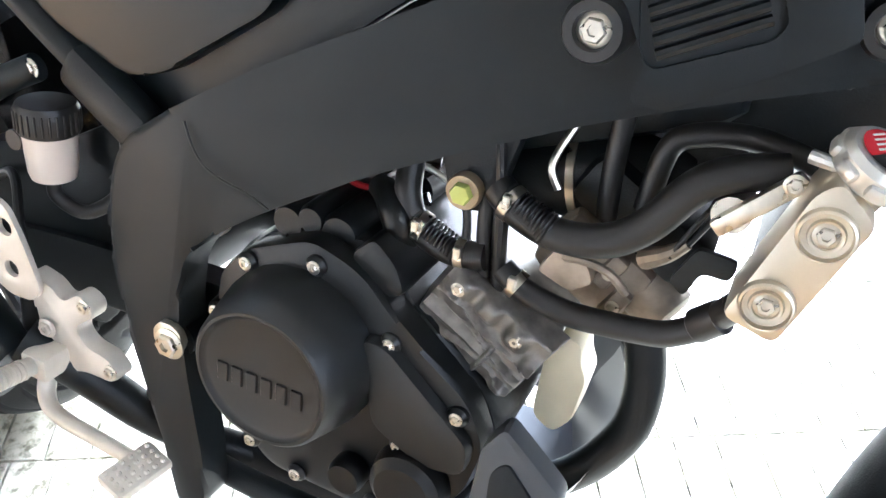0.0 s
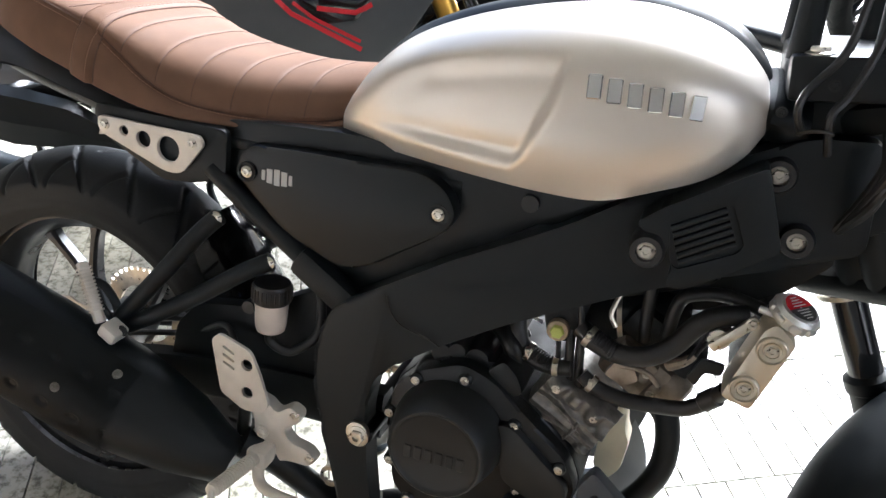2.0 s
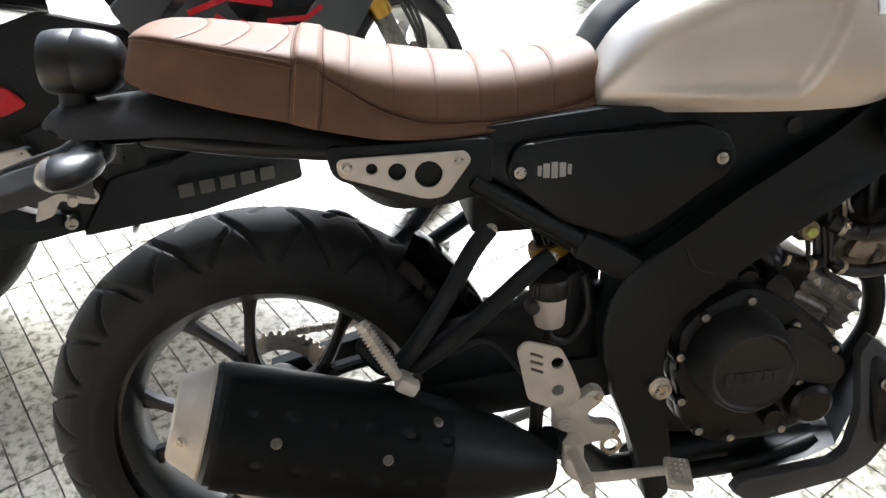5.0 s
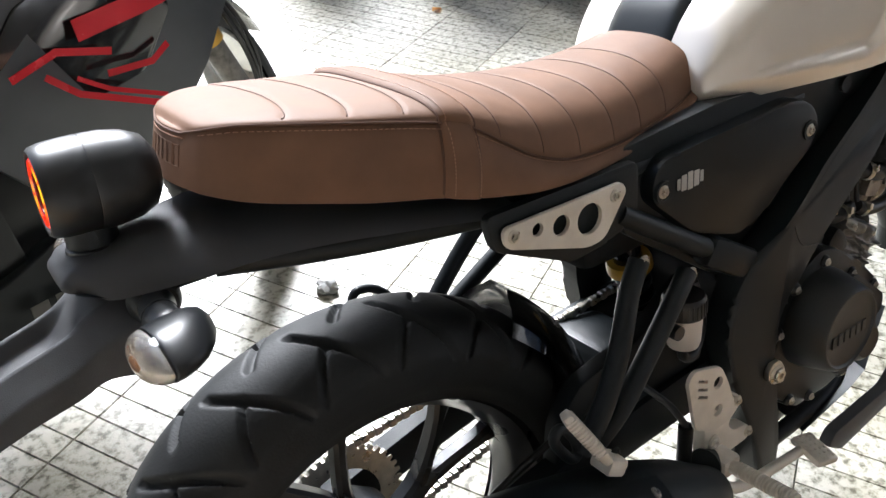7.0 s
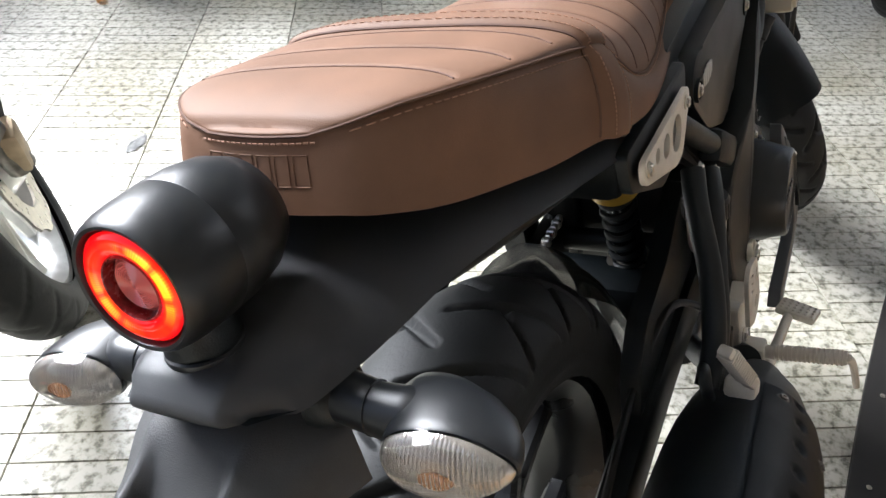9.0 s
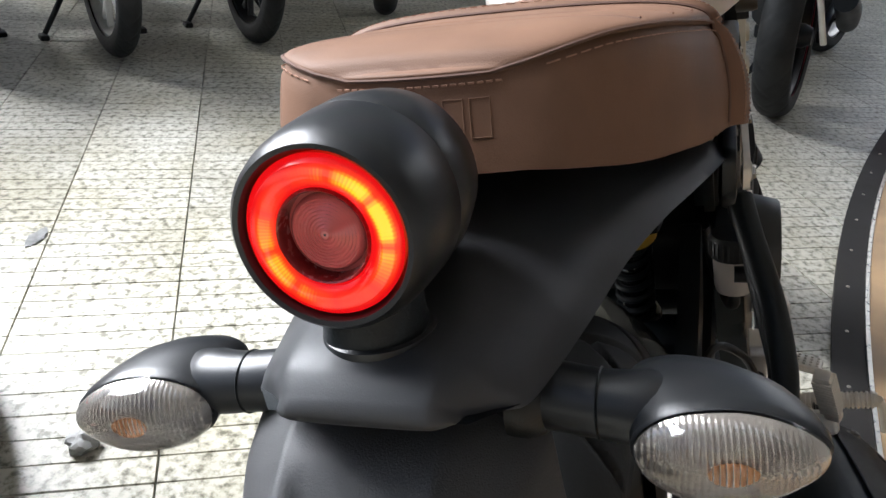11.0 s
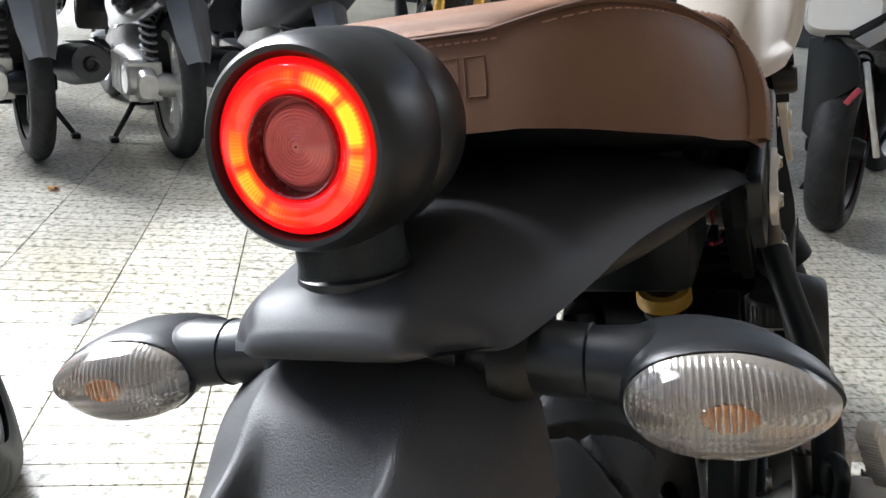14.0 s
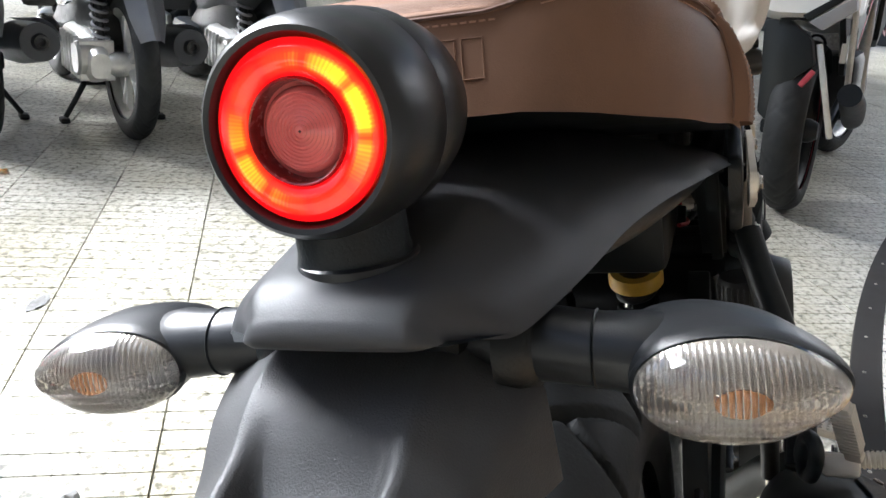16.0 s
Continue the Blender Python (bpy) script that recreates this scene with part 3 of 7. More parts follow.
# bracket that carries the perforated plate
for side in (-1, 1):
    part("plate_bracket", plate(rounded([(0.100, 0.752), (0.300, 0.752), (0.298, 0.690), (0.262, 0.676), (0.205, 0.668), (0.108, 0.714)], 0.012, 4),
                                0.141, 0.131, bevel=0.004, place=lambda x, z, y, s=side: V((x, s * y, z))), MATTE_BLACK, bike)
PERF = rounded([(0.113, 0.739), (0.266, 0.740), (0.272, 0.729), (0.240, 0.686), (0.217, 0.684), (0.115, 0.718)], 0.012, 5)
perf = part("perforated_plate", plate(PERF, -0.150, -0.145, [circle2(0.154, 0.7255, 0.0068), circle2(0.1835, 0.720, 0.0108), circle2(0.2205, 0.7145, 0.0165, 28)],
            bevel=0.0008), ALLOY, bike, "triangular bare alloy plate with three round holes")
bolt(perf, (0.125, -0.150, 0.7285), (0, -1, 0), 0.0062)
bolt(perf, (0.2555, -0.150, 0.7285), (0, -1, 0), 0.0062)

# side panel and what lies behind it
BACK = rounded([(0.275, 0.700), (0.290, 0.762), (0.440, 0.775), (0.60, 0.772), (0.80, 0.785), (0.715, 0.722), (0.688, 0.716), (0.655, 0.690), (0.60, 0.652), (0.46, 0.565), (0.435, 0.570)], 0.008, 3)
for side in (-1, 1):
    part("inner_panel", plate(BACK, -0.126, -0.10, bevel=0.003, place=lambda x, z, y, s=side: V((x, s * -y, z))), PANEL_BLACK, bike)
SIDE = rounded([(0.312, 0.702), (0.325, 0.741), (0.379, 0.746), (0.454, 0.750), (0.558, 0.755), (0.590, 0.740), (0.605, 0.712), (0.592, 0.688),
                (0.500, 0.622), (0.462, 0.611), (0.383, 0.640)], 0.022, 5)
for side in (-1, 1):
    pan = part("side_panel", plate(SIDE, -0.144, -0.122, bevel=0.006, place=lambda x, z, y, s=side: V((x, s * (-y + 0.004 * (x - 0.31) / 0.28), z))),
               PANEL_BLACK, bike, "satin black side panel with two dzus bolts")
    if side < 0:
        side_panel = pan
    for bx, bz in ((0.331, 0.7075), (0.583, 0.710)):
        ring = ring_mesh([(0.0095, -0.001), (0.0125, -0.0015), (0.0125, 0.004), (0.0095, 0.004)], 24)
        bmesh.ops.translate(ring, verts=ring.verts, vec=(bx, side * (0.146 if bx < 0.4 else 0.148), bz))
        part("bolt_cup", ring, MATTE_BLACK, pan)
        bolt(pan, (bx, side * (0.1455 if bx < 0.4 else 0.1485), bz), (0, side, 0), 0.0066)
# badge: a waisted shield made of five upright marks
bm = bmesh.new()
for i, (x0, x1, h) in enumerate(((0.352, 0.357, 0.013), (0.359, 0.367, 0.018), (0.369, 0.377, 0.0205), (0.379, 0.387, 0.018), (0.389, 0.394, 0.013))):
    box((x1 - x0, 0.0012, h), pose((x0 + x1) / 2, -0.1458, 0.7085), 0.0004, bm, 1)
part("badge", bm, BADGE, side_panel, "small silver badge of upright marks")
part("dzus_stud", disc_y([(0.003, -0.131), (0.010, -0.131), (0.0105, -0.124), (0.0105, -0.11), (0.003, -0.11)], (0.682, 0, 0.7405), 24), HOSE, bike)

# ribbed cover beside the steering head
def cover_y(x, z, y):
    return V((x, y + 0.042 * sstep(x, 0.80, 0.97) + 0.010 * sstep(x, 0.80, 0.77), z))


COVER = rounded([(0.802, 0.761), (0.825, 0.781), (0.914, 0.834), (0.947, 0.748), (0.909, 0.722), (0.861, 0.695), (0.842, 0.697), (0.846, 0.719), (0.828, 0.751), (0.809, 0.753)], 0.006, 3)
RECESS = rounded([(0.833, 0.765), (0.889, 0.794), (0.910, 0.750), (0.905, 0.741), (0.850, 0.716), (0.842, 0.724)], 0.007, 4)
cover = part("ribbed_cover", plate(COVER, -0.172, -0.10, [RECESS], bevel=0.005, place=cover_y), FRAME_BLACK, bike, "matte black air-scoop cover with six ribs")
part("recess_floor", plate(RECESS, -0.1690, -0.12, place=cover_y), FRAME_BLACK, cover)
for i in range(6):
    u = i / 5
    l, r_ = (0.836 + 0.014 * u, 0.760 - 0.036 * u), (0.884 + 0.017 * u, 0.786 - 0.035 * u)
    pts = [cover_y(l[0] + (r_[0] - l[0]) * k / 4, l[1] + (r_[1] - l[1]) * k / 4, -0.1695) for k in range(5)]
    part("rib", tube(pts, 0.0034, 8, raw=True), FRAME_BLACK, cover)
for bx, by, bz, rr in ((0.817, -0.166, 0.732, 0.019), (0.927, -0.096, 0.819, 0.019), (0.962, -0.092, 0.752, 0.019)):
    boss = disc_y([(0.0095, -0.004), (0.011, -0.010), (rr * 0.86, -0.010), (rr, -0.004), (rr, 0.03), (0.0095, 0.03)], (bx, by, bz), 32)
    part("rubber_boss", boss, HOSE, bike)
    bolt(bike, (bx, by - 0.004, bz), (0, -1, 0), 0.0088, STEEL)

# swingarm and hugger
for side in (-1, 1):
    sw = bmesh.new()
    rows = []
    for i in range(13):
        u = i / 12
        c = V((0.53 - 0.55 * u, side * (0.105 - 0.005 * u), 0.40 - 0.086 * u + 0.018 * math.sin(u * math.pi)))
        h, w = 0.034 - 0.008 * u, 0.017
        rows.append([c + V((0, y * w, z * h)) for y, z in ((-1, -0.8), (-0.8, -1), (0.8, -1), (1, -0.8), (1, 0.8), (0.8, 1), (-0.8, 1), (-1, 0.8))])
    surface(rows, wrap_v=True, caps=True, bm=sw)
    part("swingarm", sw, MATTE_BLACK, bike, "black box-section swingarm")
part("swingarm_guard", plate(rounded([(0.20, 0.445), (0.235, 0.485), (0.33, 0.505), (0.425, 0.560), (0.452, 0.46), (0.44, 0.385), (0.31, 0.375), (0.23, 0.348), (0.19, 0.38)], 0.015, 4), -0.108, -0.085, bevel=0.004),
     MATTE_BLACK, bike, "black plastic guard beside the swingarm")
part("swingarm_bridge", box((0.10, 0.19, 0.06), pose(0.40, 0, 0.40, 0, 8, 0), 0.015), MATTE_BLACK, bike)
rows = []
for i in range(26):
    a = radians(2 + 50 * i / 25)
    row = []
    for j in range(15):
        s = -1 + j / 7
        r = 0.340 - 0.040 * abs(s) ** 3 + 0.008 * sstep(0.5 - abs(s), 0, 0.25)
        w = 0.080 * (1 - 0.28 * sstep(i / 25, 0.75, 1.0))
        row.append(REAR + V((r * math.cos(a), w * s, r * math.sin(a))))
    rows.append(row)
bm = surface(rows)
bmesh.ops.solidify(bm, geom=bm.faces[:], thickness=0.003)
part("rear_hugger", bm, GLOSS_BLACK, bike, "glossy black inner mudguard")

# shock absorber
shock = new("shock_absorber")
shock.empty_display_size = 0.05
shock.parent = bike
sa, sb = V((0.375, -0.03, 0.640)), V((0.44, -0.03, 0.405))
ax = (sb - sa).normalized()
part("body", tube([sa, sa + ax * 0.12, sb], [0.019, 0.019, 0.012], 18, 2), GLOSS_BLACK, shock)
coil = []
side_v = V((0, 1, 0))
up_v = ax.cross(side_v)
for i in range(120):
    a = i / 120 * 2 * math.pi * 7
    coil.append(sa + ax * (0.09 + 0.13 * i / 120) + (side_v * math.cos(a) + up_v * math.sin(a)) * 0.020)
part("spring", tube(coil, 0.0042, 8, raw=True), MATTE_BLACK, shock, "black coil spring")
for d in (0.085, 0.225):
    part("collar", lathe([(0.018, -0.010), (0.028, -0.010), (0.030, -0.004), (0.030, 0.006), (0.018, 0.006)], sa + ax * d, ax, 28), SPRING_YELLOW if d < 0.1 else STEEL, shock)
# battery box and rear inner guard between the rails
# thin cable that crosses the side member
part("thin_cable", tube([(0.538, -0.1685, 0.603), (0.545, -0.169, 0.586), (0.556, -0.169, 0.573), (0.572, -0.168, 0.566), (0.592, -0.166, 0.561), (0.609, -0.164, 0.553)], 0.0009, 8, 6), HOSE, bike)
part("battery_box", box((0.17, 0.15, 0.15), pose(0.365, 0, 0.675), 0.014), MATTE_BLACK, bike)
part("inner_guard", surface([[V((x, y, z + 0.012 * (1 - (y / 0.06) ** 2))) for y in np.linspace(-0.06, 0.06, 9)] for x, z in
                             ((0.32, 0.66), (0.24, 0.705), (0.12, 0.732), (0.0, 0.748), (-0.10, 0.752), (-0.18, 0.752))]), MATTE_BLACK, bike)

# ---- seat ----
SX = [-0.118, -0.113, -0.104, -0.09, -0.07, -0.04, 0.0, 0.06, 0.10, 0.13, 0.17, 0.22, 0.28, 0.34, 0.40, 0.445]
S_BOT = [0.829, 0.827, 0.824, 0.819, 0.813, 0.805, 0.795, 0.783, 0.772, 0.765, 0.757, 0.753, 0.753, 0.757, 0.766, 0.778]
S_SEAM = [0.871, 0.875, 0.877, 0.878, 0.876, 0.871, 0.863, 0.850, 0.837, 0.818, 0.791, 0.772, 0.766, 0.767, 0.774, 0.786]
S_TOP = [0.872, 0.877, 0.8795, 0.8810, 0.8800, 0.8768, 0.8712, 0.8640, 0.8590, 0.853, 0.842, 0.833, 0.826, 0.825, 0.830, 0.838]
S_HALF = [0.042, 0.056, 0.069, 0.082, 0.094, 0.105, 0.114, 0.124, 0.129, 0.130, 0.130, 0.127, 0.120, 0.110, 0.100, 0.090]


def seat_at(x):
    return tuple(smooth_lerp(x, SX, t) for t in (S_BOT, S_SEAM, S_TOP, S_HALF))


QUILT = [-0.064, -0.013, 0.036, 0.139, 0.189, 0.239, 0.292, 0.339, 0.386]


def seat_point(x, s):
    """A point of the cover: s from -1 (right lower edge) over the crown to 1 (left lower edge)."""
    bot, seam, top, half = seat_at(x)
    a, side = abs(s), (-1 if s < 0 else 1)
    if a > 0.55:
        u = (a - 0.55) / 0.45
        y = half * (1.0 + 0.05 * math.sin(min(u, 1) * math.pi * 0.8)) + 0.006 * u - 0.004 * (1 - sstep(u, 0.0, 0.12))
        z = seam + (bot - seam) * u
    else:
        u = a / 0.55
        y = half * math.sin(u * math.pi / 2) ** 0.94 * 0.99
        z = seam + (top - seam) * (1 - u ** 2.4)
        # stitched grooves sweep forward towards the sides
        d = 0.0
        for q in QUILT:
            back = q > 0.1
            bend = (-0.014 if back else 0.030) * (1 - u ** 1.6)
            if back:
                bend = 0.006 * (1 - u) - 0.004
            limit = 0.97 if back else 0.80
            if u < limit:
                g = abs(x - (q + bend)) / 0.0030
                if g < 3:
                    d = max(d, math.exp(-g * g) * sstep(u, limit, limit - 0.06))
        z -= 0.0013 * d
        pillow = 0.0025 * (1 - u ** 4)
        z += pillow
    # the back slopes out towards its lower edge
    back = 0.012 * sstep(x, -0.03, -0.118) * max(0.0, (seam - z) / (seam - bot))
    return V((x - back, side * y, z))


xs = list(np.concatenate([np.linspace(-0.118, -0.10, 12), np.arange(-0.0985, 0.445, 0.0017)]))
ss = list(np.concatenate([np.linspace(-1, -0.56, 9), np.linspace(-0.545, 0.545, 45), np.linspace(0.56, 1, 9)]))
bm = surface([[seat_point(x, s) for s in ss] for x in xs])


def cap_point(a, k):
    """A point of the rounded back: a down from the crown, k from 0 (right) to 1 (left)."""
    p, q = seat_point(-0.118, -a), seat_point(-0.118, a)
    return p.lerp(q, k) + V((-0.005 * (1 - (2 * k - 1) ** 2) * sstep(a, 0.05, 0.45), 0, 0))


surface([[cap_point(-s_, k / 18) for k in range(19)] for s_ in ss if s_ < -1e-4], bm=bm)
surface([[cap_point(0.0248, k / 18) for k in range(19)], [seat_point(-0.118, 0.0) for k in range(19)]], bm=bm)
bmesh.ops.remove_doubles(bm, verts=bm.verts[:], dist=0.0002)
seat = part("seat", bm, LEATHER, bike, "brown leather bench seat with ribbed quilting and a strap", sharp=78)
floor_bm = surface([[V((x, y * seat_at(x)[3] * 1.03, seat_at(x)[0] + 0.002)) for y in (-1, -0.5, 0, 0.5, 1)] for x in np.linspace(-0.115, 0.445, 24)])
part("seat_base", floor_bm, MATTE_BLACK, seat)
# piping along the seam, both sides and round the back
line = [seat_point(x, -0.55) + V((0, -0.0006, 0.0006)) for x in np.linspace(0.443, -0.114, 70)]
back_line = [cap_point(0.55, k / 12) + V((-0.0005, 0, 0.0005)) for k in range(1, 12)]
part("piping", tube(line + back_line + [V((p.x, -p.y, p.z)) for p in reversed(line)], 0.0010, 6, raw=True), SEAM, seat)
bm = bmesh.new()
for side in (-1, 1):
    for x in np.arange(-0.112, 0.44, 0.0052):
        p, q = seat_point(x, side * 0.583), seat_point(x + 0.0034, side * 0.583)
        tube([p + V((0, side * 0.0013, 0)), q + V((0, side * 0.0013, 0))], 0.00045, 4, 1, bm=bm, raw=True)
for k in range(20):
    tube([cap_point(0.583, 0.02 + 0.049 * k) + V((-0.0012, 0, 0)), cap_point(0.583, 0.052 + 0.049 * k) + V((-0.0012, 0, 0))], 0.0006, 4, 1, bm=bm, raw=True)
part("stitching", bm, THREAD, seat, kind="stuff")
# strap across the seat
rows = []
for s in np.linspace(-0.99, 0.99, 60):
    row = []
    for k in range(9):
        u = k / 8
        x = 0.074 + 0.034 * u - 0.010 * max(0.0, abs(s) - 0.5) * 2
        p = seat_point(x, s)
        a = abs(s)
        n = V((0, math.copysign(sstep(a, 0.35, 0.62), s), 1 - sstep(a, 0.45, 0.7))).normalized()
        row.append(p + n * ((0.0048 + 0.004 * sstep(a, 0.5, 0.75)) * (1 - abs(2 * u - 1) ** 8) + 0.0004))
    rows.append(row)
strap = part("strap", surface(rows), LEATHER, seat, "leather strap with stitched edges", sharp=60)
bm = bmesh.new()
for u in (0.14, 0.86):
    for s in np.arange(-0.97, 0.97, 0.022):
        pts = []
        for e in (0, 0.013):
            x = 0.074 + 0.034 * u - 0.010 * max(0.0, abs(s + e) - 0.5) * 2
            a = abs(s + e)
            n = V((0, math.copysign(sstep(a, 0.35, 0.62), s + e), 1 - sstep(a, 0.45, 0.7))).normalized()
            pts.append(seat_point(x, s + e) + n * (0.0052 + 0.004 * sstep(a, 0.5, 0.75)))
        tube(pts, 0.0004, 4, 1, bm=bm, raw=True)
part("stitching", bm, THREAD, strap, kind="stuff")
for u in (-0.02, 1.02):
    run = []
    for s in np.linspace(-0.98, 0.98, 60):
        run.append(seat_point(0.074 + 0.034 * u - 0.010 * max(0.0, abs(s) - 0.5) * 2, s) + V((0, 0, 0.0008)))
    part("edge_piping", tube(run, 0.0013, 5, raw=True), SEAM, strap)
# stitched seams in the quilting
for q in QUILT:
    rear_part = q < 0.1
    lim = 0.97 if not rear_part else 0.79
    run = []
    for u in np.linspace(-lim, lim, 60):
        bend = (0.030 * (1 - abs(u) ** 1.6)) if rear_part else 0.006 * (1 - abs(u)) - 0.004
        run.append(seat_point(q + bend, 0.55 * u) + V((0, 0, 0.0004)))
    part("quilt_seam", tube(run, 0.0006, 5, raw=True), SEAM, seat)
bm = bmesh.new()
for k in range(6):
    kk = 0.84 - 0.132 * k
    p, q, up_ = cap_point(0.745, kk), cap_point(0.745, kk - 0.02), cap_point(0.705, kk)
    ex = (q - p).normalized()
    n = ex.cross(up_ - p).normalized()
    if n.x > 0:
        n = -n
    m = Matrix((ex, n.cross(ex), n)).transposed().to_4x4()
    m.translation = p + n * 0.00005
    for dx, dz, w, h in ((-0.0046, 0, 0.0007, 0.0185), (0.0046, 0, 0.0007, 0.0185), (0, 0.0088, 0.0100, 0.0007), (0, -0.0088, 0.0100, 0.0007)):
        box((w, h, 0.0007), m @ Matrix.Translation((dx, dz, 0)), 0.0003, bm, 1)
part("embossing", bm, LEATHER, seat, "row of embossed outlined block marks", kind="stuff")

# ---- tank ----
TX = [0.436, 0.445, 0.465, 0.50, 0.56, 0.63, 0.70, 0.76, 0.82, 0.86, 0.89, 0.905]
T_BOT = [0.762, 0.763, 0.764, 0.766, 0.766, 0.766, 0.767, 0.771, 0.793, 0.810, 0.834, 0.858]
T_TOP = [0.812, 0.830, 0.860, 0.892, 0.922, 0.945, 0.960, 0.966, 0.957, 0.940, 0.914, 0.892]
T_HALF = [0.104, 0.112, 0.124, 0.140, 0.158, 0.175, 0.186, 0.184, 0.172, 0.152, 0.126, 0.100]


def tank_point(x, s):
    """s from -1 (right lower edge) over the top to 1."""
    bot, top, half = (smooth_lerp(x, TX, t) for t in (T_BOT, T_TOP, T_HALF))
    side, a = (-1 if s < 0 else 1), abs(s)
    h = top - bot
    ang = a * math.pi * 0.5 * 1.22
    if ang < math.pi / 2:
        e = 0.62
        y = half * math.sin(ang) ** (e + 0.1)
        z = bot + h * 0.40 + h * 0.60 * math.cos(ang) ** e
    else:
        u = (ang - math.pi / 2) / (math.pi * 0.11)
        z = bot + h * 0.40 * (1 - u)
        y = half * (1 - 0.13 * u ** 2)
    # dished knee grip
    zt = lerp(x, [0.44, 0.467, 0.498, 0.555, 0.646, 0.70], [0.80, 0.827, 0.862, 0.892, 0.912, 0.920])
    xf = lerp(z, [0.79, 0.804, 0.838, 0.871, 0.913, 0.93], [0.662, 0.676, 0.690, 0.703, 0.706, 0.690])
    ins = min((xf - x) / 0.013, (zt - z) / 0.034, (z - 0.789) / 0.012)
    if y > 0.05 and ins > 0:
        y -= 0.0120 * sstep(ins, 0, 1) * sstep(x, 0.44, 0.60)
    return V((x, side * y, z))


bm = surface([[tank_point(x, s) for s in np.linspace(-1, 1, 111)] for x in np.linspace(0.436, 0.905, 120)])
for end in (0.436, 0.905):
    loop = [e for e in bm.edges if e.is_boundary and all(abs(v.co.x - end) < 1e-6 for v in e.verts)]
    bmesh.ops.contextual_create(bm, geom=loop)
tank = part("fuel_tank", bm, SILVER_PAINT, bike, "satin silver painted fuel tank with dished knee grips", sharp=70)
# dark strip along the top of the tank
rows = []
for x in np.linspace(0.440, 0.903, 60):
    w = lerp(x, [0.44, 0.55, 0.80, 0.90], [0.052, 0.060, 0.060, 0.050])
    row = []
    for k in range(15):
        u = -1 + k / 7
        best = min((abs(abs(tank_point(x, t).y) - w * abs(u)), t) for t in np.linspace(0, 0.45, 40))[1]
        p = tank_point(x, math.copysign(best, u) if u else 0.0)
        row.append(V((x, w * u, p.z + 0.010 * (1 - abs(u) ** 8) - 0.001)))
    rows.append(row)
part("tank_strip", surface(rows), PANEL_BLACK, tank, "satin black strip along the tank top")
# raised marks in the place of the maker's name
bm = bmesh.new()
for i in range(6):
    x = 0.726 + 0.118 * (i + 0.5) / 6
    z = 0.889 - 0.0012 * i
    best = min((abs(tank_point(x, t).z - z), t) for t in np.linspace(-0.9, -0.3, 120))[1]
    p, q, r = tank_point(x, best), tank_point(x + 0.006, best), tank_point(x, best + 0.02)
    ex = (q - p).normalized()
    n = ex.cross(r - p).normalized()
    if n.y > 0:
        n = -n
    ez = n.cross(ex)
    m = Matrix((ex, ez, n)).transposed().to_4x4()
    m.translation = p + n * 0.0012
    box((0.0142, 0.0240, 0.003), m, 0.001, bm, 1)
part("emblem", bm, CHROME, tank, "row of raised chrome block marks", kind="stuff")
# black cowl ahead of the tank
rows = []
for x, w, zt, zb in ((0.893, 0.104, 0.906, 0.850), (0.905, 0.112, 0.912, 0.840), (0.925, 0.108, 0.908, 0.835), (0.945, 0.090, 0.895, 0.84)):
    rows.append([V((x, w * math.cos(a), (zt + zb) / 2 + (zt - zb) / 2 * math.sin(a))) for a in np.linspace(0, 2 * math.pi, 28)[:-1]])
part("tank_cowl", surface(rows, wrap_v=True, caps=True), MATTE_BLACK, bike)
for side in (-1, 1):
    bolt(bike, (0.912, side * 0.114, 0.885), (0, side, 0), 0.005, HOSE)

# ---- tail ----
FX = [-0.238, -0.2335, -0.227, -0.217, -0.19, -0.14, -0.087, -0.03, 0.02, 0.08, 0.13, 0.15]
F_CREASE = [0.0290, 0.0310, 0.0315, 0.0310, 0.0305, 0.0290, 0.0280, 0.030, 0.036, 0.050, 0.070, 0.080]
F_HALF = [0.0390, 0.0440, 0.0490, 0.0580, 0.0655, 0.0760, 0.0865, 0.101, 0.115, 0.130, 0.136, 0.136]
F_TOP = [0.780, 0.785, 0.788, 0.790, 0.793, 0.799, 0.804, 0.803, 0.795, 0.780, 0.765, 0.755]
F_LOW = [0.7665, 0.7652, 0.7635, 0.7615, 0.7600, 0.7605, 0.7625, 0.7610, 0.757, 0.751, 0.742, 0.738]


def fairing_row(x, dx=0.0, dz=None):
    """Flat top, a soft crease, then a flank that rolls under towards its lower edge."""
    wt, w, zt, zl = (smooth_lerp(x, FX, t) for t in (F_CREASE, F_HALF, F_TOP, F_LOW))
    pts = []
    for s in np.linspace(-1, 1, 49):
        a, side = abs(s), (-1 if s < 0 else 1)
        if a < 0.45:
            u = a / 0.45
            y, z = wt * u, zt - 0.0018 * u ** 3
        else:
            u = (a - 0.45) / 0.55
            y = wt + (w - wt) * (u ** 0.92 if u < 0.9 else u)
            z = zt - 0.0018 - (zt - 0.0018 - zl) * (0.50 * u + 0.10 * math.sin(u * math.pi) * u + 0.50 * u ** 4)
        if dz is not None:
            z = z + (zl - z) * dz
        pts.append(V((x + dx + 0.010 * a ** 3 * sstep(x, -0.205, -0.238), side * y, z)))
    return pts


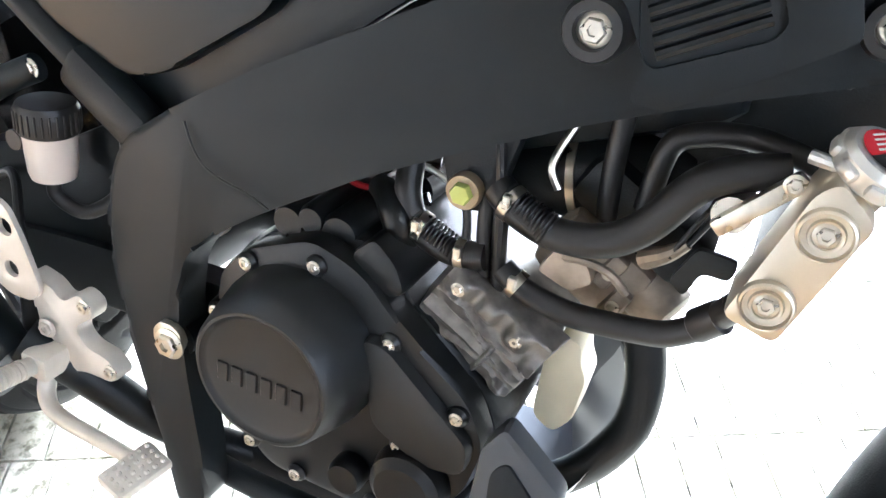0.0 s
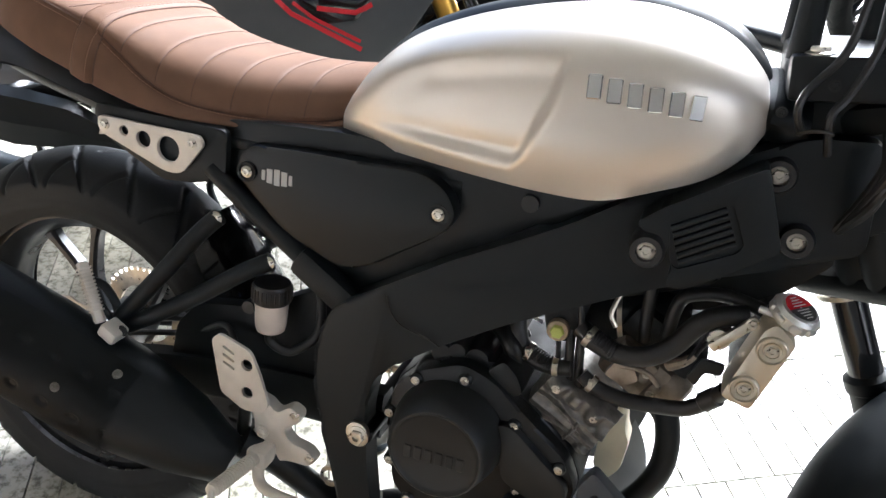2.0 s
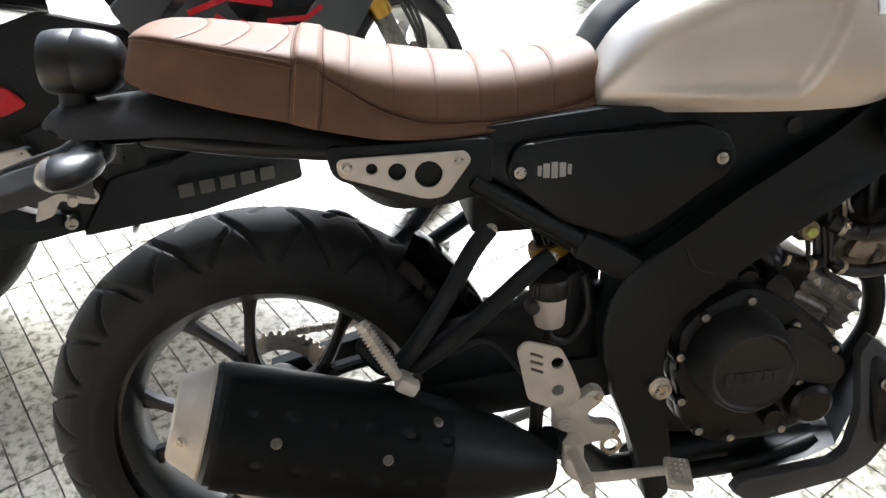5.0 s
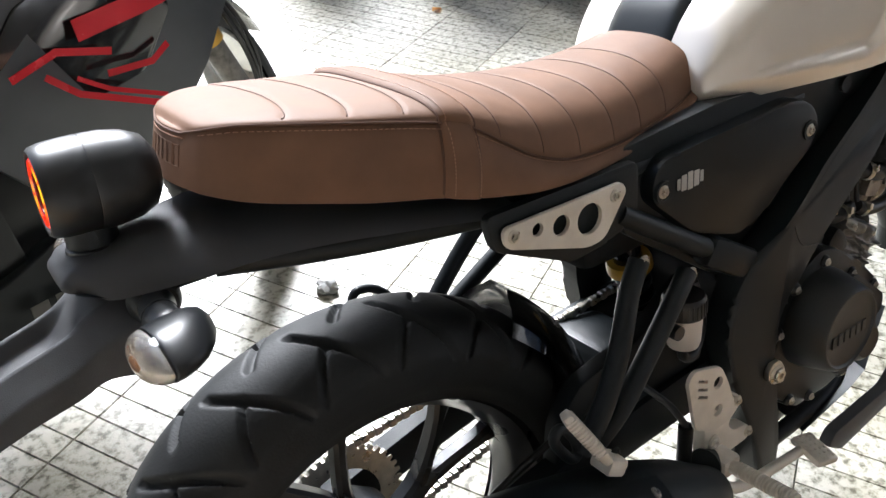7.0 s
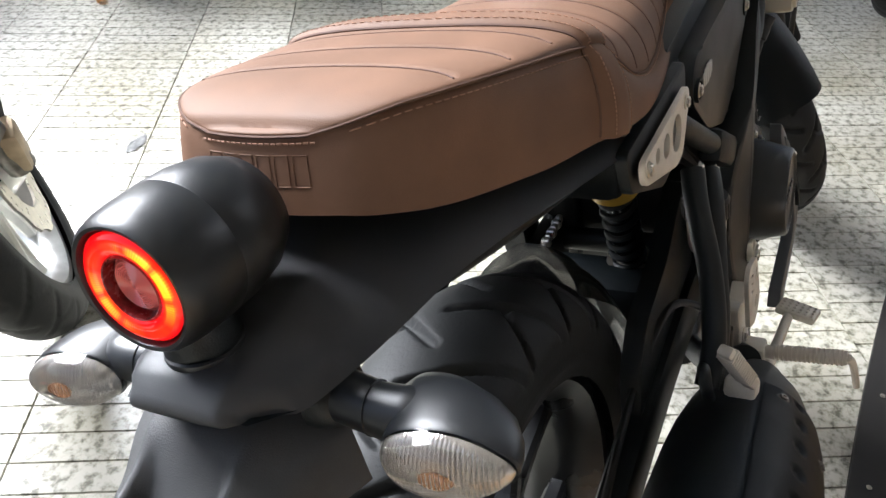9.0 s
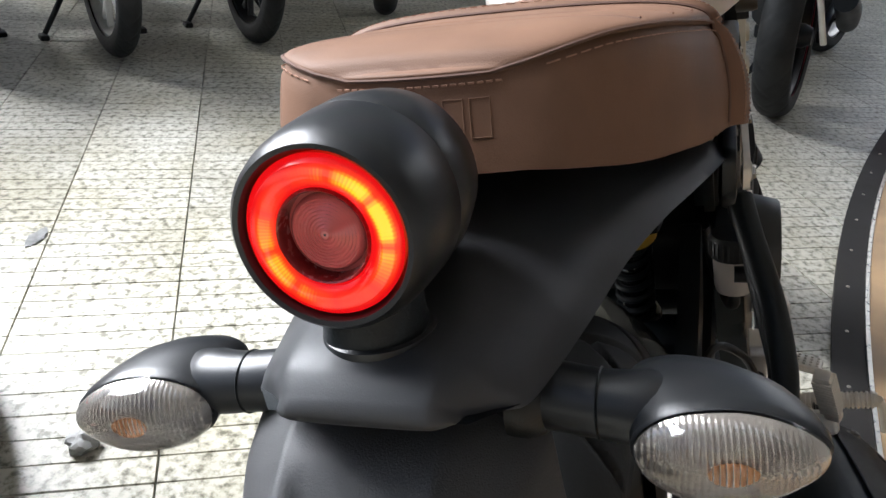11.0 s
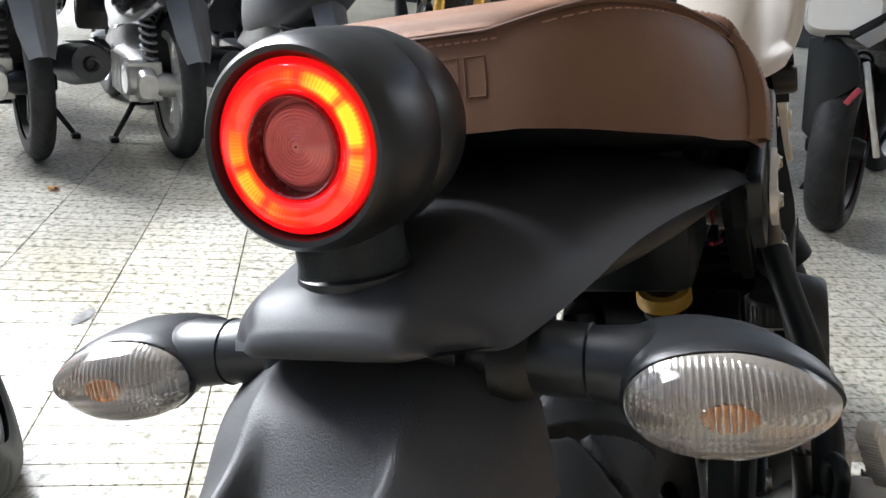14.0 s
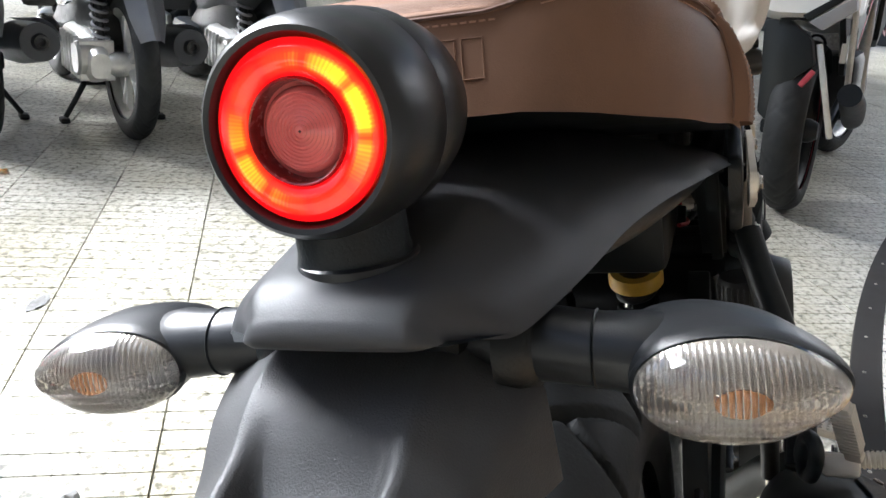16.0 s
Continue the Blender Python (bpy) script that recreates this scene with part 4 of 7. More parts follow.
rows = [fairing_row(-0.238, dx, dz) for dx, dz in ((0.001, 1.0), (-0.0025, 0.92), (-0.0042, 0.75), (-0.0046, 0.55), (-0.0040, 0.36), (-0.0028, 0.18), (-0.0014, 0.06))]
rows += [fairing_row(x) for x in np.linspace(-0.2372, 0.15, 80)]
bm = surface(rows)
bmesh.ops.solidify(bm, geom=bm.faces[:], thickness=0.0014)
part("tail_fairing", bm, FAIRING_BLACK, bike, "satin black tail fairing under the seat", sharp=38)
part("tail_underside", surface([[V((x, y * smooth_lerp(x, FX, F_HALF) * 0.97, smooth_lerp(x, FX, F_LOW) + 0.002)) for y in (-1, 0, 1)] for x in np.linspace(-0.234, 0.14, 20)]),
     MATTE_BLACK, bike)

# lower guard that runs back: a trough between two crests, outer flanks and side walls
rows = []
for i in range(40):
    x = -0.185 - 0.245 * i / 39
    zc = smooth_lerp(-x, [0.185, 0.225, 0.25, 0.30, 0.36, 0.43], [0.752, 0.742, 0.727, 0.712, 0.690, 0.655])
    wc = smooth_lerp(-x, [0.185, 0.235, 0.28, 0.36, 0.43], [0.038, 0.0345, 0.0325, 0.031, 0.030])
    we = smooth_lerp(-x, [0.185, 0.21, 0.24, 0.30, 0.43], [0.072, 0.067, 0.0580, 0.0550, 0.056])
    deep = 0.0150 * sstep(-x, 0.230, 0.262)
    row = []
    for k in range(61):
        s = -1 + k / 30
        a = abs(s)
        if a < 0.50:
            y = wc * a / 0.50
            z = zc - deep * (1 - sstep(a, 0.33, 0.47)) - 0.0015 * (1 - a / 0.5)
        elif a < 0.82:
            u = (a - 0.50) / 0.32
            y = wc + (we - wc) * u
            z = zc - 0.022 * u
        else:
            u = (a - 0.82) / 0.18
            y = we + 0.004 * u
            z = zc - 0.022 - lerp(-x, [0.185, 0.24, 0.43], [0.045, 0.022, 0.014]) * u
        row.append(V((x, math.copysign(y, s) + 0.010, z)))
    rows.append(row)
bm = surface(rows)
bmesh.ops.solidify(bm, geom=bm.faces[:], thickness=0.004)
guard = part("rear_guard", bm, GUARD_BLACK, bike, "grained black plastic rear mudguard", sharp=50)
for side in (-1, 1):
    part("signal_boss", lathe([(0.023, 0.0), (0.0215, 0.008), (0.0185, 0.014), (0.0165, 0.016)], (-0.178, side * 0.046, 0.744), (0, side, 0), 28), MATTE_BLACK, guard)
part("guard_mount", box((0.07, 0.07, 0.02), pose(-0.165, 0, 0.752), 0.008), MATTE_BLACK, bike)

# tail lamp
lamp = new("tail_lamp")
lamp.empty_display_size = 0.04
lamp.parent = bike
LC = V((-0.229, 0.002, 0.8430))
BACKW = V((-1, 0, 0.05)).normalized()
lm = axis_frame(LC, BACKW)
part("housing", lathe([(0.0308, -0.002), (0.0330, 0.0035), (0.0350, 0.0040), (0.0372, 0.0015), (0.0392, -0.006), (0.0402, -0.016), (0.0408, -0.034), (0.0403, -0.0352),
                       (0.0408, -0.0364), (0.0405, -0.052), (0.0375, -0.070), (0.031, -0.084), (0.020, -0.091), (0.004, -0.092)], LC, BACKW, 64, cap=False),
     TAIL_BLACK, lamp, "round satin black lamp housing")
# the lit ring: clear red face over twenty lit cells
def ring_glow(cy, cz):
    """Lit red ring: lamps behind the lens show as amber cells, strongest on two flanks."""
    m = bpy.data.materials.new("lit_ring")
    m.use_nodes = True
    t = m.node_tree
    b = t.nodes["Principled BSDF"]
    tc, sep = t.nodes.new("ShaderNodeTexCoord"), t.nodes.new("ShaderNodeSeparateXYZ")
    t.links.new(tc.outputs["Object"], sep.inputs[0])

    def op(kind, *args):
        n = t.nodes.new("ShaderNodeMath")
        n.operation = kind
        for i, v in enumerate(args):
            if isinstance(v, (int, float)):
                n.inputs[i].default_value = v
            else:
                t.links.new(v, n.inputs[i])
        return n.outputs[0]

    y, z = op("SUBTRACT", cy, sep.outputs["Y"]), op("SUBTRACT", sep.outputs["Z"], cz)
    r = op("SQRT", op("ADD", op("MULTIPLY", y, y), op("MULTIPLY", z, z)))
    ang = op("ARCTAN2", z, y)
    band = op("SUBTRACT", 1.0, op("ABSOLUTE", op("DIVIDE", op("SUBTRACT", r, op("MULTIPLY_ADD", op("COSINE", ang), 0.0016, 0.0240)), 0.0046)))
    band = op("MINIMUM", op("MULTIPLY", op("MAXIMUM", band, 0.0), 1.7), 1.0)
    cells = op("MULTIPLY_ADD", op("MINIMUM", op("MULTIPLY", op("ABSOLUTE", op("SINE", op("MULTIPLY_ADD", ang, 4.5, 0.5))), 1.8), 1.0), 0.52, 0.44)
    fine_r = op("MULTIPLY_ADD", op("SINE", op("MULTIPLY", ang, 108.0)), 0.07, 0.95)
    lobes = op("MULTIPLY_ADD", op("COSINE", op("SUBTRACT", op("MULTIPLY", ang, 2.0), 0.85)), 0.40, 0.60)
    lobes = op("ADD", lobes, op("MULTIPLY", op("COSINE", op("SUBTRACT", ang, 0.4)), 0.16))
    level = op("MULTIPLY", op("MULTIPLY", band, cells), op("MULTIPLY", fine_r, lobes))
    ramp = t.nodes.new("ShaderNodeValToRGB")
    e = ramp.color_ramp.elements
    e[0].position, e[0].color = 0.0, (0.66, 0.002, 0.003, 1)
    e[1].position, e[1].color = 0.92, (1.0, 0.64, 0.015, 1)
    mid = e.new(0.38)
    mid.color = (0.98, 0.045, 0.004, 1)
    mid2 = e.new(0.66)
    mid2.color = (1.0, 0.24, 0.010, 1)
    t.links.new(level, ramp.inputs[0])
    b.inputs["Base Color"].default_value = (0.25, 0.004, 0.004, 1)
    b.inputs["Roughness"].default_value = 0.12
    t.links.new(ramp.outputs[0], b.inputs["Emission Color"])
    b.inputs["Emission Strength"].default_value = 1.0
    return m


RING = ring_glow(LC.y, LC.z)
rows = []
for r, h in ((0.0185, 0.0015), (0.0200, 0.0032), (0.0240, 0.0042), (0.0280, 0.0036), (0.0309, 0.0008)):
    rows.append([lm @ V((r * math.cos(a), r * math.sin(a), h)) for a in (2 * math.pi * j / 96 for j in range(96))])
part("light_ring", surface(rows, wrap_v=True), RING, lamp, "glowing red ring lens with amber cells")
DEEP_RED = mat("red_lens", (0.74, 0.17, 0.155), 0.14, var=0.1, scale=40, bump=0, coat=0.5)
prof = [(0.0005, 0.0)]
for k in range(10):
    r = 0.0014 + 0.00130 * k
    prof += [(r, 0.0 - 0.00014 * k), (r + 0.0009, -0.0007 - 0.00014 * k)]
prof += [(0.0148, -0.0030), (0.0150, -0.0045), (0.0166, -0.0050)]
part("centre_lens", lathe(prof, LC, BACKW, 56, cap=False), DEEP_RED, lamp, "round red lens with fine rings")
part("lens_bezel", lathe([(0.0166, -0.0050), (0.0170, 0.000), (0.0172, 0.0026), (0.0178, 0.0030), (0.0186, 0.0014)], LC, BACKW, 64, cap=False), mat("dark_red_plastic", (0.20, 0.012, 0.012), 0.25, var=0.3, scale=300, bump=0, coat=0.5), lamp)
part("lens_back", lathe([(0.001, -0.0095), (0.0315, -0.0095)], LC, BACKW, 40, cap=False), DEEP_RED, lamp)
part("post", lathe([(0.0240, 0.0), (0.0225, 0.003), (0.0215, 0.008), (0.0215, 0.050), (0.018, 0.056)], (-0.203, 0.002, 0.787), (0, 0, 1), 40), MATTE_BLACK, lamp)
part("post_ring", lathe([(0.0222, 0.003), (0.0238, 0.002), (0.0242, -0.001), (0.0242, -0.004)], (-0.203, 0, 0.789), (0, 0, 1), 48, cap=False), TAIL_BLACK, lamp)


# turn signals
def drop(side, scale, dx, n=48, lift=0.0, pull=0.0):
    """Outline of the signal in y and z: blunt at the stalk, drawn to a point outwards."""
    out = []
    cz = 0.7395 if side < 0 else 0.7375
    for i in range(n):
        a = 2 * math.pi * i / n
        c, s = math.cos(a), math.sin(a)
        y = 0.0385 * (c if c > 0 else math.copysign(abs(c) ** 0.9, c) * 0.93)
        z = 0.0200 * math.copysign(abs(s) ** 0.92, s) * (1 - 0.34 * max(0.0, c) ** 2.2)
        out.append(V((dx, side * (0.1335 - pull + y * scale), cz + lift + z * scale)))
    return out


def fluted_face(side, k0, k1, dx, n=420, m=44):
    """The moulded inner face: ribs run down it, with a finer grid on the lower third."""
    rows = []
    for q in range(m + 1):
        k = k0 + (k1 - k0) * q / m
        deep = math.sqrt(max(0.0, 1 - (k / 0.968) ** 2.4))
        row = []
        for p in drop(side, max(k, 0.004), 0.0, n):
            ease = min(1.0, 5 * (1 - k / 0.968) + 0.15)
            x = dx - 0.0140 * deep - 0.0011 * abs(math.sin(abs(p.y) * math.pi / 0.0023)) * ease
            if p.z < 0.7345:
                x -= 0.0008 * abs(math.sin(p.z * math.pi / 0.0034)) * ease
            row.append(V((x, p.y, p.z)))
        rows.append(row)
    return rows


for side in (-1, 1):
    sig = new("turn_signal")
    sig.empty_display_size = 0.03
    sig.parent = bike
    turn = 9 if side > 0 else 6
    tilt = Matrix.Translation((-0.203, side * 0.13, 0.739)) @ Matrix.Rotation(radians(turn), 4, "Z") @ Matrix.Translation((0.203, -side * 0.13, -0.739))
    rows = [drop(side, k, x, 48, up, pull) for k, x, up, pull in ((0.955, -0.2035, 0, 0), (1.0, -0.2020, 0, 0), (1.005, -0.196, 0.0004, 0), (0.99, -0.186, 0.0010, 0.002), (0.92, -0.174, 0.0018, 0.006),
                                                                (0.76, -0.164, 0.0022, 0.011), (0.54, -0.156, 0.0024, 0.016), (0.27, -0.152, 0.002, 0.019), (0.02, -0.1510, 0.002, 0.020))]
    part("shell", surface([[tilt @ p for p in r] for r in rows], wrap_v=True), TAIL_BLACK, sig, "satin black teardrop signal shell")
    rows = []
    for k in np.concatenate([np.linspace(0.968, 0.88, 6), np.linspace(0.86, 0.01, 18)]):
        x = -0.2030 - 0.0195 * math.sqrt(max(0.0, 1 - (k / 0.968) ** 2.4))
        rows.append([tilt @ p for p in drop(side, k, x, 72)])
    lens = part("lens", surface(rows, wrap_v=True), LENS, sig, "clear domed lens", sharp=60)
    lens.visible_shadow = False
    part("reflector", surface([[tilt @ p for p in r] for r in fluted_face(side, 0.955, 0.004, -0.2025)], wrap_v=True), REFLECTOR, sig, "fluted silver-grey inner lens", sharp=40)
    amber = surface([[tilt @ (p + V((-0.0005, side * 0.001, 0.0015))) for p in r] for r in fluted_face(side, 0.24, 0.004, -0.2025, 200, 16)], wrap_v=True)
    part("bulb", amber, AMBER, sig, "amber bulb seen through the flutes", sharp=40)
    stalk = tube([(-0.176, side * 0.030, 0.744), (-0.180, side * 0.060, 0.7445), (-0.184, side * 0.085, 0.7440), (-0.183, side * 0.104, 0.7425), (-0.176, side * 0.120, 0.741)],
                 [0.0158, 0.0154, 0.0148, 0.0165, 0.013], 24, 5)
    part("stalk", stalk, TAIL_BLACK, sig)
    part("stalk_collar", lathe([(0.0151, -0.0006), (0.0157, 0), (0.0151, 0.0006)], (-0.1838, side * 0.084, 0.7440), (0, side, 0), 28), MATTE_BLACK, sig)

# ---- exhaust ----
MUF_A, MUF_B = V((-0.060, -0.226, 0.454)), V((0.235, -0.208, 0.358))
md = (MUF_B - MUF_A).normalized()
muffler = new("exhaust")
muffler.empty_display_size = 0.05
muffler.parent = bike
mprof = [(0.0670, 0.0), (0.0725, 0.006), (0.0740, 0.03), (0.0745, 0.12), (0.0740, 0.20), (0.0720, 0.25), (0.0665, 0.30), (0.056, 0.36), (0.040, 0.41), (0.031, 0.44)]
m_ax = axis_frame(MUF_A, md)
rows = []
for r, h in mprof:
    rows.append([m_ax @ V((r * 1.0 * math.cos(a), r * math.sin(a), h)) for a in (2 * math.pi * j / 56 for j in range(56))])
part("silencer", surface(rows, wrap_v=True, caps=True), MATTE_BLACK, muffler, "matte black silencer body")
part("end_cap", lathe([(0.014, -0.030), (0.026, -0.038), (0.044, -0.040), (0.050, -0.037), (0.0640, -0.010), (0.0675, -0.003), (0.0660, 0.004)], MUF_A, md, 56, cap=False),
     ALLOY, muffler, "pale alloy end cap")
cap_at = MUF_A - md * 0.020 + V((0, -0.058, 0.008))
bolt(muffler, cap_at, V((-0.45, -0.85, 0.2)), 0.0055)
part("outlet", lathe([(0.012, 0.0), (0.012, -0.026), (0.016, -0.034), (0.017, -0.028)], MUF_A, md, 28, cap=False), MATTE_BLACK, muffler)
# heat shield with pressed dimples
shield = bmesh.new()
up0 = m_ax.to_3x3() @ V((1, 0, 0))
outv = V((0, -1, 0)) - md * V((0, -1, 0)).dot(md)
outv.normalize()
upv = md.cross(outv)
if upv.z < 0:
    upv = -upv


def on_muffler(h, ang, lift):
    """A point on the silencer: h along it, ang degrees up from its outer side."""
    r = lerp(h, [q[1] for q in mprof], [q[0] for q in mprof]) + lift
    a = radians(ang)
    return MUF_A + md * h + outv * (r * math.cos(a)) + upv * (r * math.sin(a))


rows = []
for h in np.linspace(0.014, 0.285, 100):
    row = []
    for ang in np.linspace(-52, 78, 70):
        d = 0.0
        for line, a0 in ((0, 46), (1, 4)):
            for k in range(6):
                hc = 0.045 + 0.046 * k + 0.012 * line
                g = ((h - hc) / 0.0085) ** 2 + ((ang - a0 + 3 * line) * 0.00137 / 0.0062) ** 2
                d = max(d, math.exp(-g * g))
        row.append(on_muffler(h, ang, 0.0035 - 0.0045 * d))
    rows.append(row)
surface(rows, bm=shield)
bmesh.ops.solidify(shield, geom=shield.faces[:], thickness=0.002)
part("heat_shield", shield, MATTE_BLACK, muffler, "matte black heat shield with pressed dimples", sharp=60)
for h, ang in ((0.075, 24), (0.205, 22), (0.262, 62)):
    p = on_muffler(h, ang, 0.003)
    bolt(muffler, p, p - (MUF_A + md * h), 0.0058, CAST)
part("header_pipe", tube([(0.838, -0.03, 0.545), (0.862, -0.042, 0.530), (0.879, -0.052, 0.490), (0.891, -0.053, 0.440), (0.886, -0.053, 0.388), (0.850, -0.045, 0.320), (0.79, -0.03, 0.262),
                          (0.70, -0.03, 0.215), (0.58, -0.06, 0.205), (0.47, -0.12, 0.245), (0.40, -0.165, 0.318), (0.36, -0.185, 0.345)], [0.016] * 9 + [0.018, 0.0205, 0.0215], 22, 6), MATTE_BLACK, muffler,
     "matte black header pipe")
part("catalyst", tube([(0.74, -0.03, 0.225), (0.70, -0.035, 0.205), (0.58, -0.05, 0.200), (0.52, -0.075, 0.215)], [0.022, 0.042, 0.042, 0.024], 24, 5), MATTE_BLACK, muffler)

# ---- foot controls ----
controls = new("foot_controls")
controls.empty_display_size = 0.05
controls.parent = bike
heel = rounded([(0.317, 0.494), (0.328, 0.505), (0.374, 0.491), (0.388, 0.462), (0.403, 0.420), (0.392, 0.405), (0.366, 0.403), (0.332, 0.420)], 0.008, 4)


def slot(cx, cz, ln, w, ang):
    c, s = math.cos(radians(ang)), math.sin(radians(ang))
    pts = [(-ln, -w), (ln, -w), (ln, w), (-ln, w)]
    return rounded([(cx + x * c - z * s, cz + x * s + z * c) for x, z in pts], w * 0.8, 3)


part("heel_plate", plate(heel, -0.196, -0.191, [circle2(0.3695, 0.4705, 0.0082), circle2(0.371, 0.4305, 0.0080), slot(0.3425, 0.4845, 0.009, 0.0018, -25),
                                                slot(0.3425, 0.4735, 0.009, 0.0018, -25), slot(0.3430, 0.4625, 0.009, 0.0018, -25)], bevel=0.0012), ALLOY, controls,
     "pale alloy heel guard with slots and holes")
arm_out = rounded([(0.364, 0.418), (0.392, 0.412), (0.404, 0.400), (0.424, 0.416), (0.440, 0.408), (0.438, 0.394), (0.416, 0.376), (0.428, 0.360), (0.452, 0.358), (0.466, 0.344), (0.456, 0.331),
                   (0.424, 0.330), (0.404, 0.322), (0.386, 0.318), (0.372, 0.334), (0.372, 0.372)], 0.010, 4)
part("bracket", plate(arm_out, -0.178, -0.160, bevel=0.005), ALLOY, controls, "cast pale alloy footrest bracket")
bolt(controls, (0.431, -0.178, 0.405), (0, -1, 0), 0.0065)
bolt(controls, (0.456, -0.178, 0.345), (0, -1, 0), 0.0065)
bolt(controls, (0.386, -0.180, 0.366), (0, -1, 0), 0.0085, ALLOY)
part("master_cylinder", tube([(0.352, -0.165, 0.400), (0.349, -0.165, 0.345)], 0.0095, 16, 2), HOSE, controls)
part("push_rod", tube([(0.349, -0.165, 0.345), (0.348, -0.165, 0.318)], 0.005, 12, 2), STEEL, controls)
# rider's peg: ribbed bar that points out
root, tip = V((0.392, -0.180, 0.338)), V((0.386, -0.296, 0.352))
peg = bmesh.new()
pd = (tip - root).normalized()
part("peg_clevis", box((0.030, 0.040, 0.026), Matrix.Translation(root + pd * 0.006), 0.005), ALLOY, controls)
tube([root + pd * 0.02, tip], [0.0088, 0.0082], 14, 2, bm=peg)
peg = part("footpeg", peg, ALLOY, controls, "ribbed alloy footpeg")
for k in range(16):
    if k == 0:
        ring = part("peg_ring", lathe([(0.0085, -0.0018), (0.0098, -0.0012), (0.0098, 0.0012), (0.0085, 0.0018)], (0, 0, 0), pd, 14), ALLOY, peg)
    else:
        ring = new("peg_ring", ring.data)
        ring.parent = peg
    ring.matrix_local = Matrix.Translation(root + pd * (0.036 + 0.0050 * k))
part("peg_feeler", tube([tip, tip + V((0.004, -0.006, -0.012)), tip + V((0.010, -0.012, -0.050))], [0.0055, 0.0045, 0.0042], 10, 4), ALLOY, controls)
# brake pedal
part("brake_pedal", tube([(0.386, -0.183, 0.325), (0.392, -0.195, 0.302), (0.415, -0.205, 0.296), (0.470, -0.212, 0.300), (0.520, -0.218, 0.305)], [0.009, 0.008, 0.0075, 0.007, 0.0065], 12, 5), ALLOY, controls)
pad = box((0.034, 0.052, 0.011), pose(0.528, -0.228, 0.305, 8, 6, -12), 0.004)
for i in range(4):
    for j in range(6):
        box((0.004, 0.004, 0.003), pose(0.528, -0.228, 0.305, 8, 6, -12) @ Matrix.Translation((-0.011 + 0.0073 * i, -0.020 + 0.008 * j, 0.0062)), 0.001, pad, 1)
part("pedal_pad", pad, ALLOY, controls, "knurled brake pedal pad")

# pillion footrests on bent tubes
for side in (-1, 1):
    hang = new("pillion_footrest")
    hang.empty_display_size = 0.04
    hang.parent = bike
    f = lambda x, y, z: V((x, side * (y + 0.13 * max(0.0, min(0.09, 0.29 - x)) if side < 0 else y - 0.035), z))
    part("upper_stay", tube([f(0.293, 0.146, 0.640), f(0.268, 0.152, 0.612), f(0.232, 0.166, 0.560), f(0.195, 0.172, 0.510), f(0.166, 0.170, 0.475)], 0.0118, 16, 5), MATTE_BLACK, hang)
    part("lower_stay", tube([f(0.370, 0.146, 0.597), f(0.338, 0.156, 0.578), f(0.280, 0.168, 0.535), f(0.225, 0.173, 0.498), f(0.178, 0.170, 0.468)], 0.0118, 16, 5), MATTE_BLACK, hang)
    bolt(hang, f(0.293, 0.152, 0.640), (0, side, 0), 0.0075)
    bolt(hang, f(0.370, 0.152, 0.597), (0, side, 0), 0.0075)
    g = 1.0 if side > 0 else 0.45
    part("hanger_loop", tube([f(0.160 + (x - 0.160) * g, y, 0.480 + (z - 0.480) * g) for x, y, z in ((0.160, 0.172, 0.470), (0.130, 0.176, 0.480), (0.086, 0.178, 0.545), (0.092, 0.176, 0.572),
                                                                                                (0.125, 0.172, 0.560), (0.160, 0.170, 0.505))], 0.0060, 12, 6, closed=True), MATTE_BLACK, hang)
    d = (f(0.127, 0.196, 0.556) - f(0.172, 0.214, 0.478))
    b0 = f(0.172, 0.212, 0.478)
    fold = part("folding_peg", beam(b0 + d * 0.10, b0 + d, 0.014, 0.011, 0.003), ALLOY, hang, "folded pale alloy pillion peg")
    dn = d.normalized()
    tooth = None
    for k in range(13):
        if tooth is None:
            tooth = part("tooth", beam(dn * -0.0013, dn * 0.0013, 0.016, 0.0135, 0.0008), ALLOY, fold)
        else:
            tooth = new("tooth", tooth.data)
            tooth.parent = fold
        tooth.matrix_local = Matrix.Translation(b0 + d * (0.28 + 0.052 * k))
    part("peg_mount", box((0.028, 0.030, 0.020), Matrix.Translation(b0 + V((0.006, -side * 0.012, -0.006))) @ Matrix.Rotation(radians(30), 4, "Y"), 0.005), ALLOY, hang)
    bolt(hang, f(0.190, 0.196, 0.474), (0, side, 0), 0.007, HOSE)

# brake fluid reservoir
res = new("brake_reservoir")
res.empty_display_size = 0.04
res.parent = bike
rc = V((0.371, -0.142, 0.0))
part("cup", lathe([(0.013, 0.497), (0.0185, 0.499), (0.0205, 0.506), (0.0225, 0.545)], rc, (0, 0, 1), 32), RESERVOIR, res, "cloudy white plastic cup")
capm = lathe([(0.0245, 0.541), (0.0255, 0.543), (0.0255, 0.563), (0.0235, 0.567), (0.002, 0.568)], rc, (0, 0, 1), 36)
cap = part("cap", capm, HOSE, res, "ribbed black screw cap")
knurl = part("knurl", box((0.0022, 0.0016, 0.018), None, 0.0005, None, 1), HOSE, cap)
for k in range(28):
    a = 2 * math.pi * k / 28
    if k:
        knurl = new("knurl", knurl.data)
        knurl.parent = cap
    knurl.matrix_local = Matrix.Translation(rc + V((0.0257 * math.cos(a), 0.0257 * math.sin(a), 0.553))) @ Matrix.Rotation(a, 4, "Z")
part("hose", tube([(0.371, -0.142, 0.498), (0.372, -0.142, 0.480), (0.400, -0.135, 0.470), (0.430, -0.12, 0.50), (0.425, -0.11, 0.55)], 0.0065, 12, 6), HOSE, res)
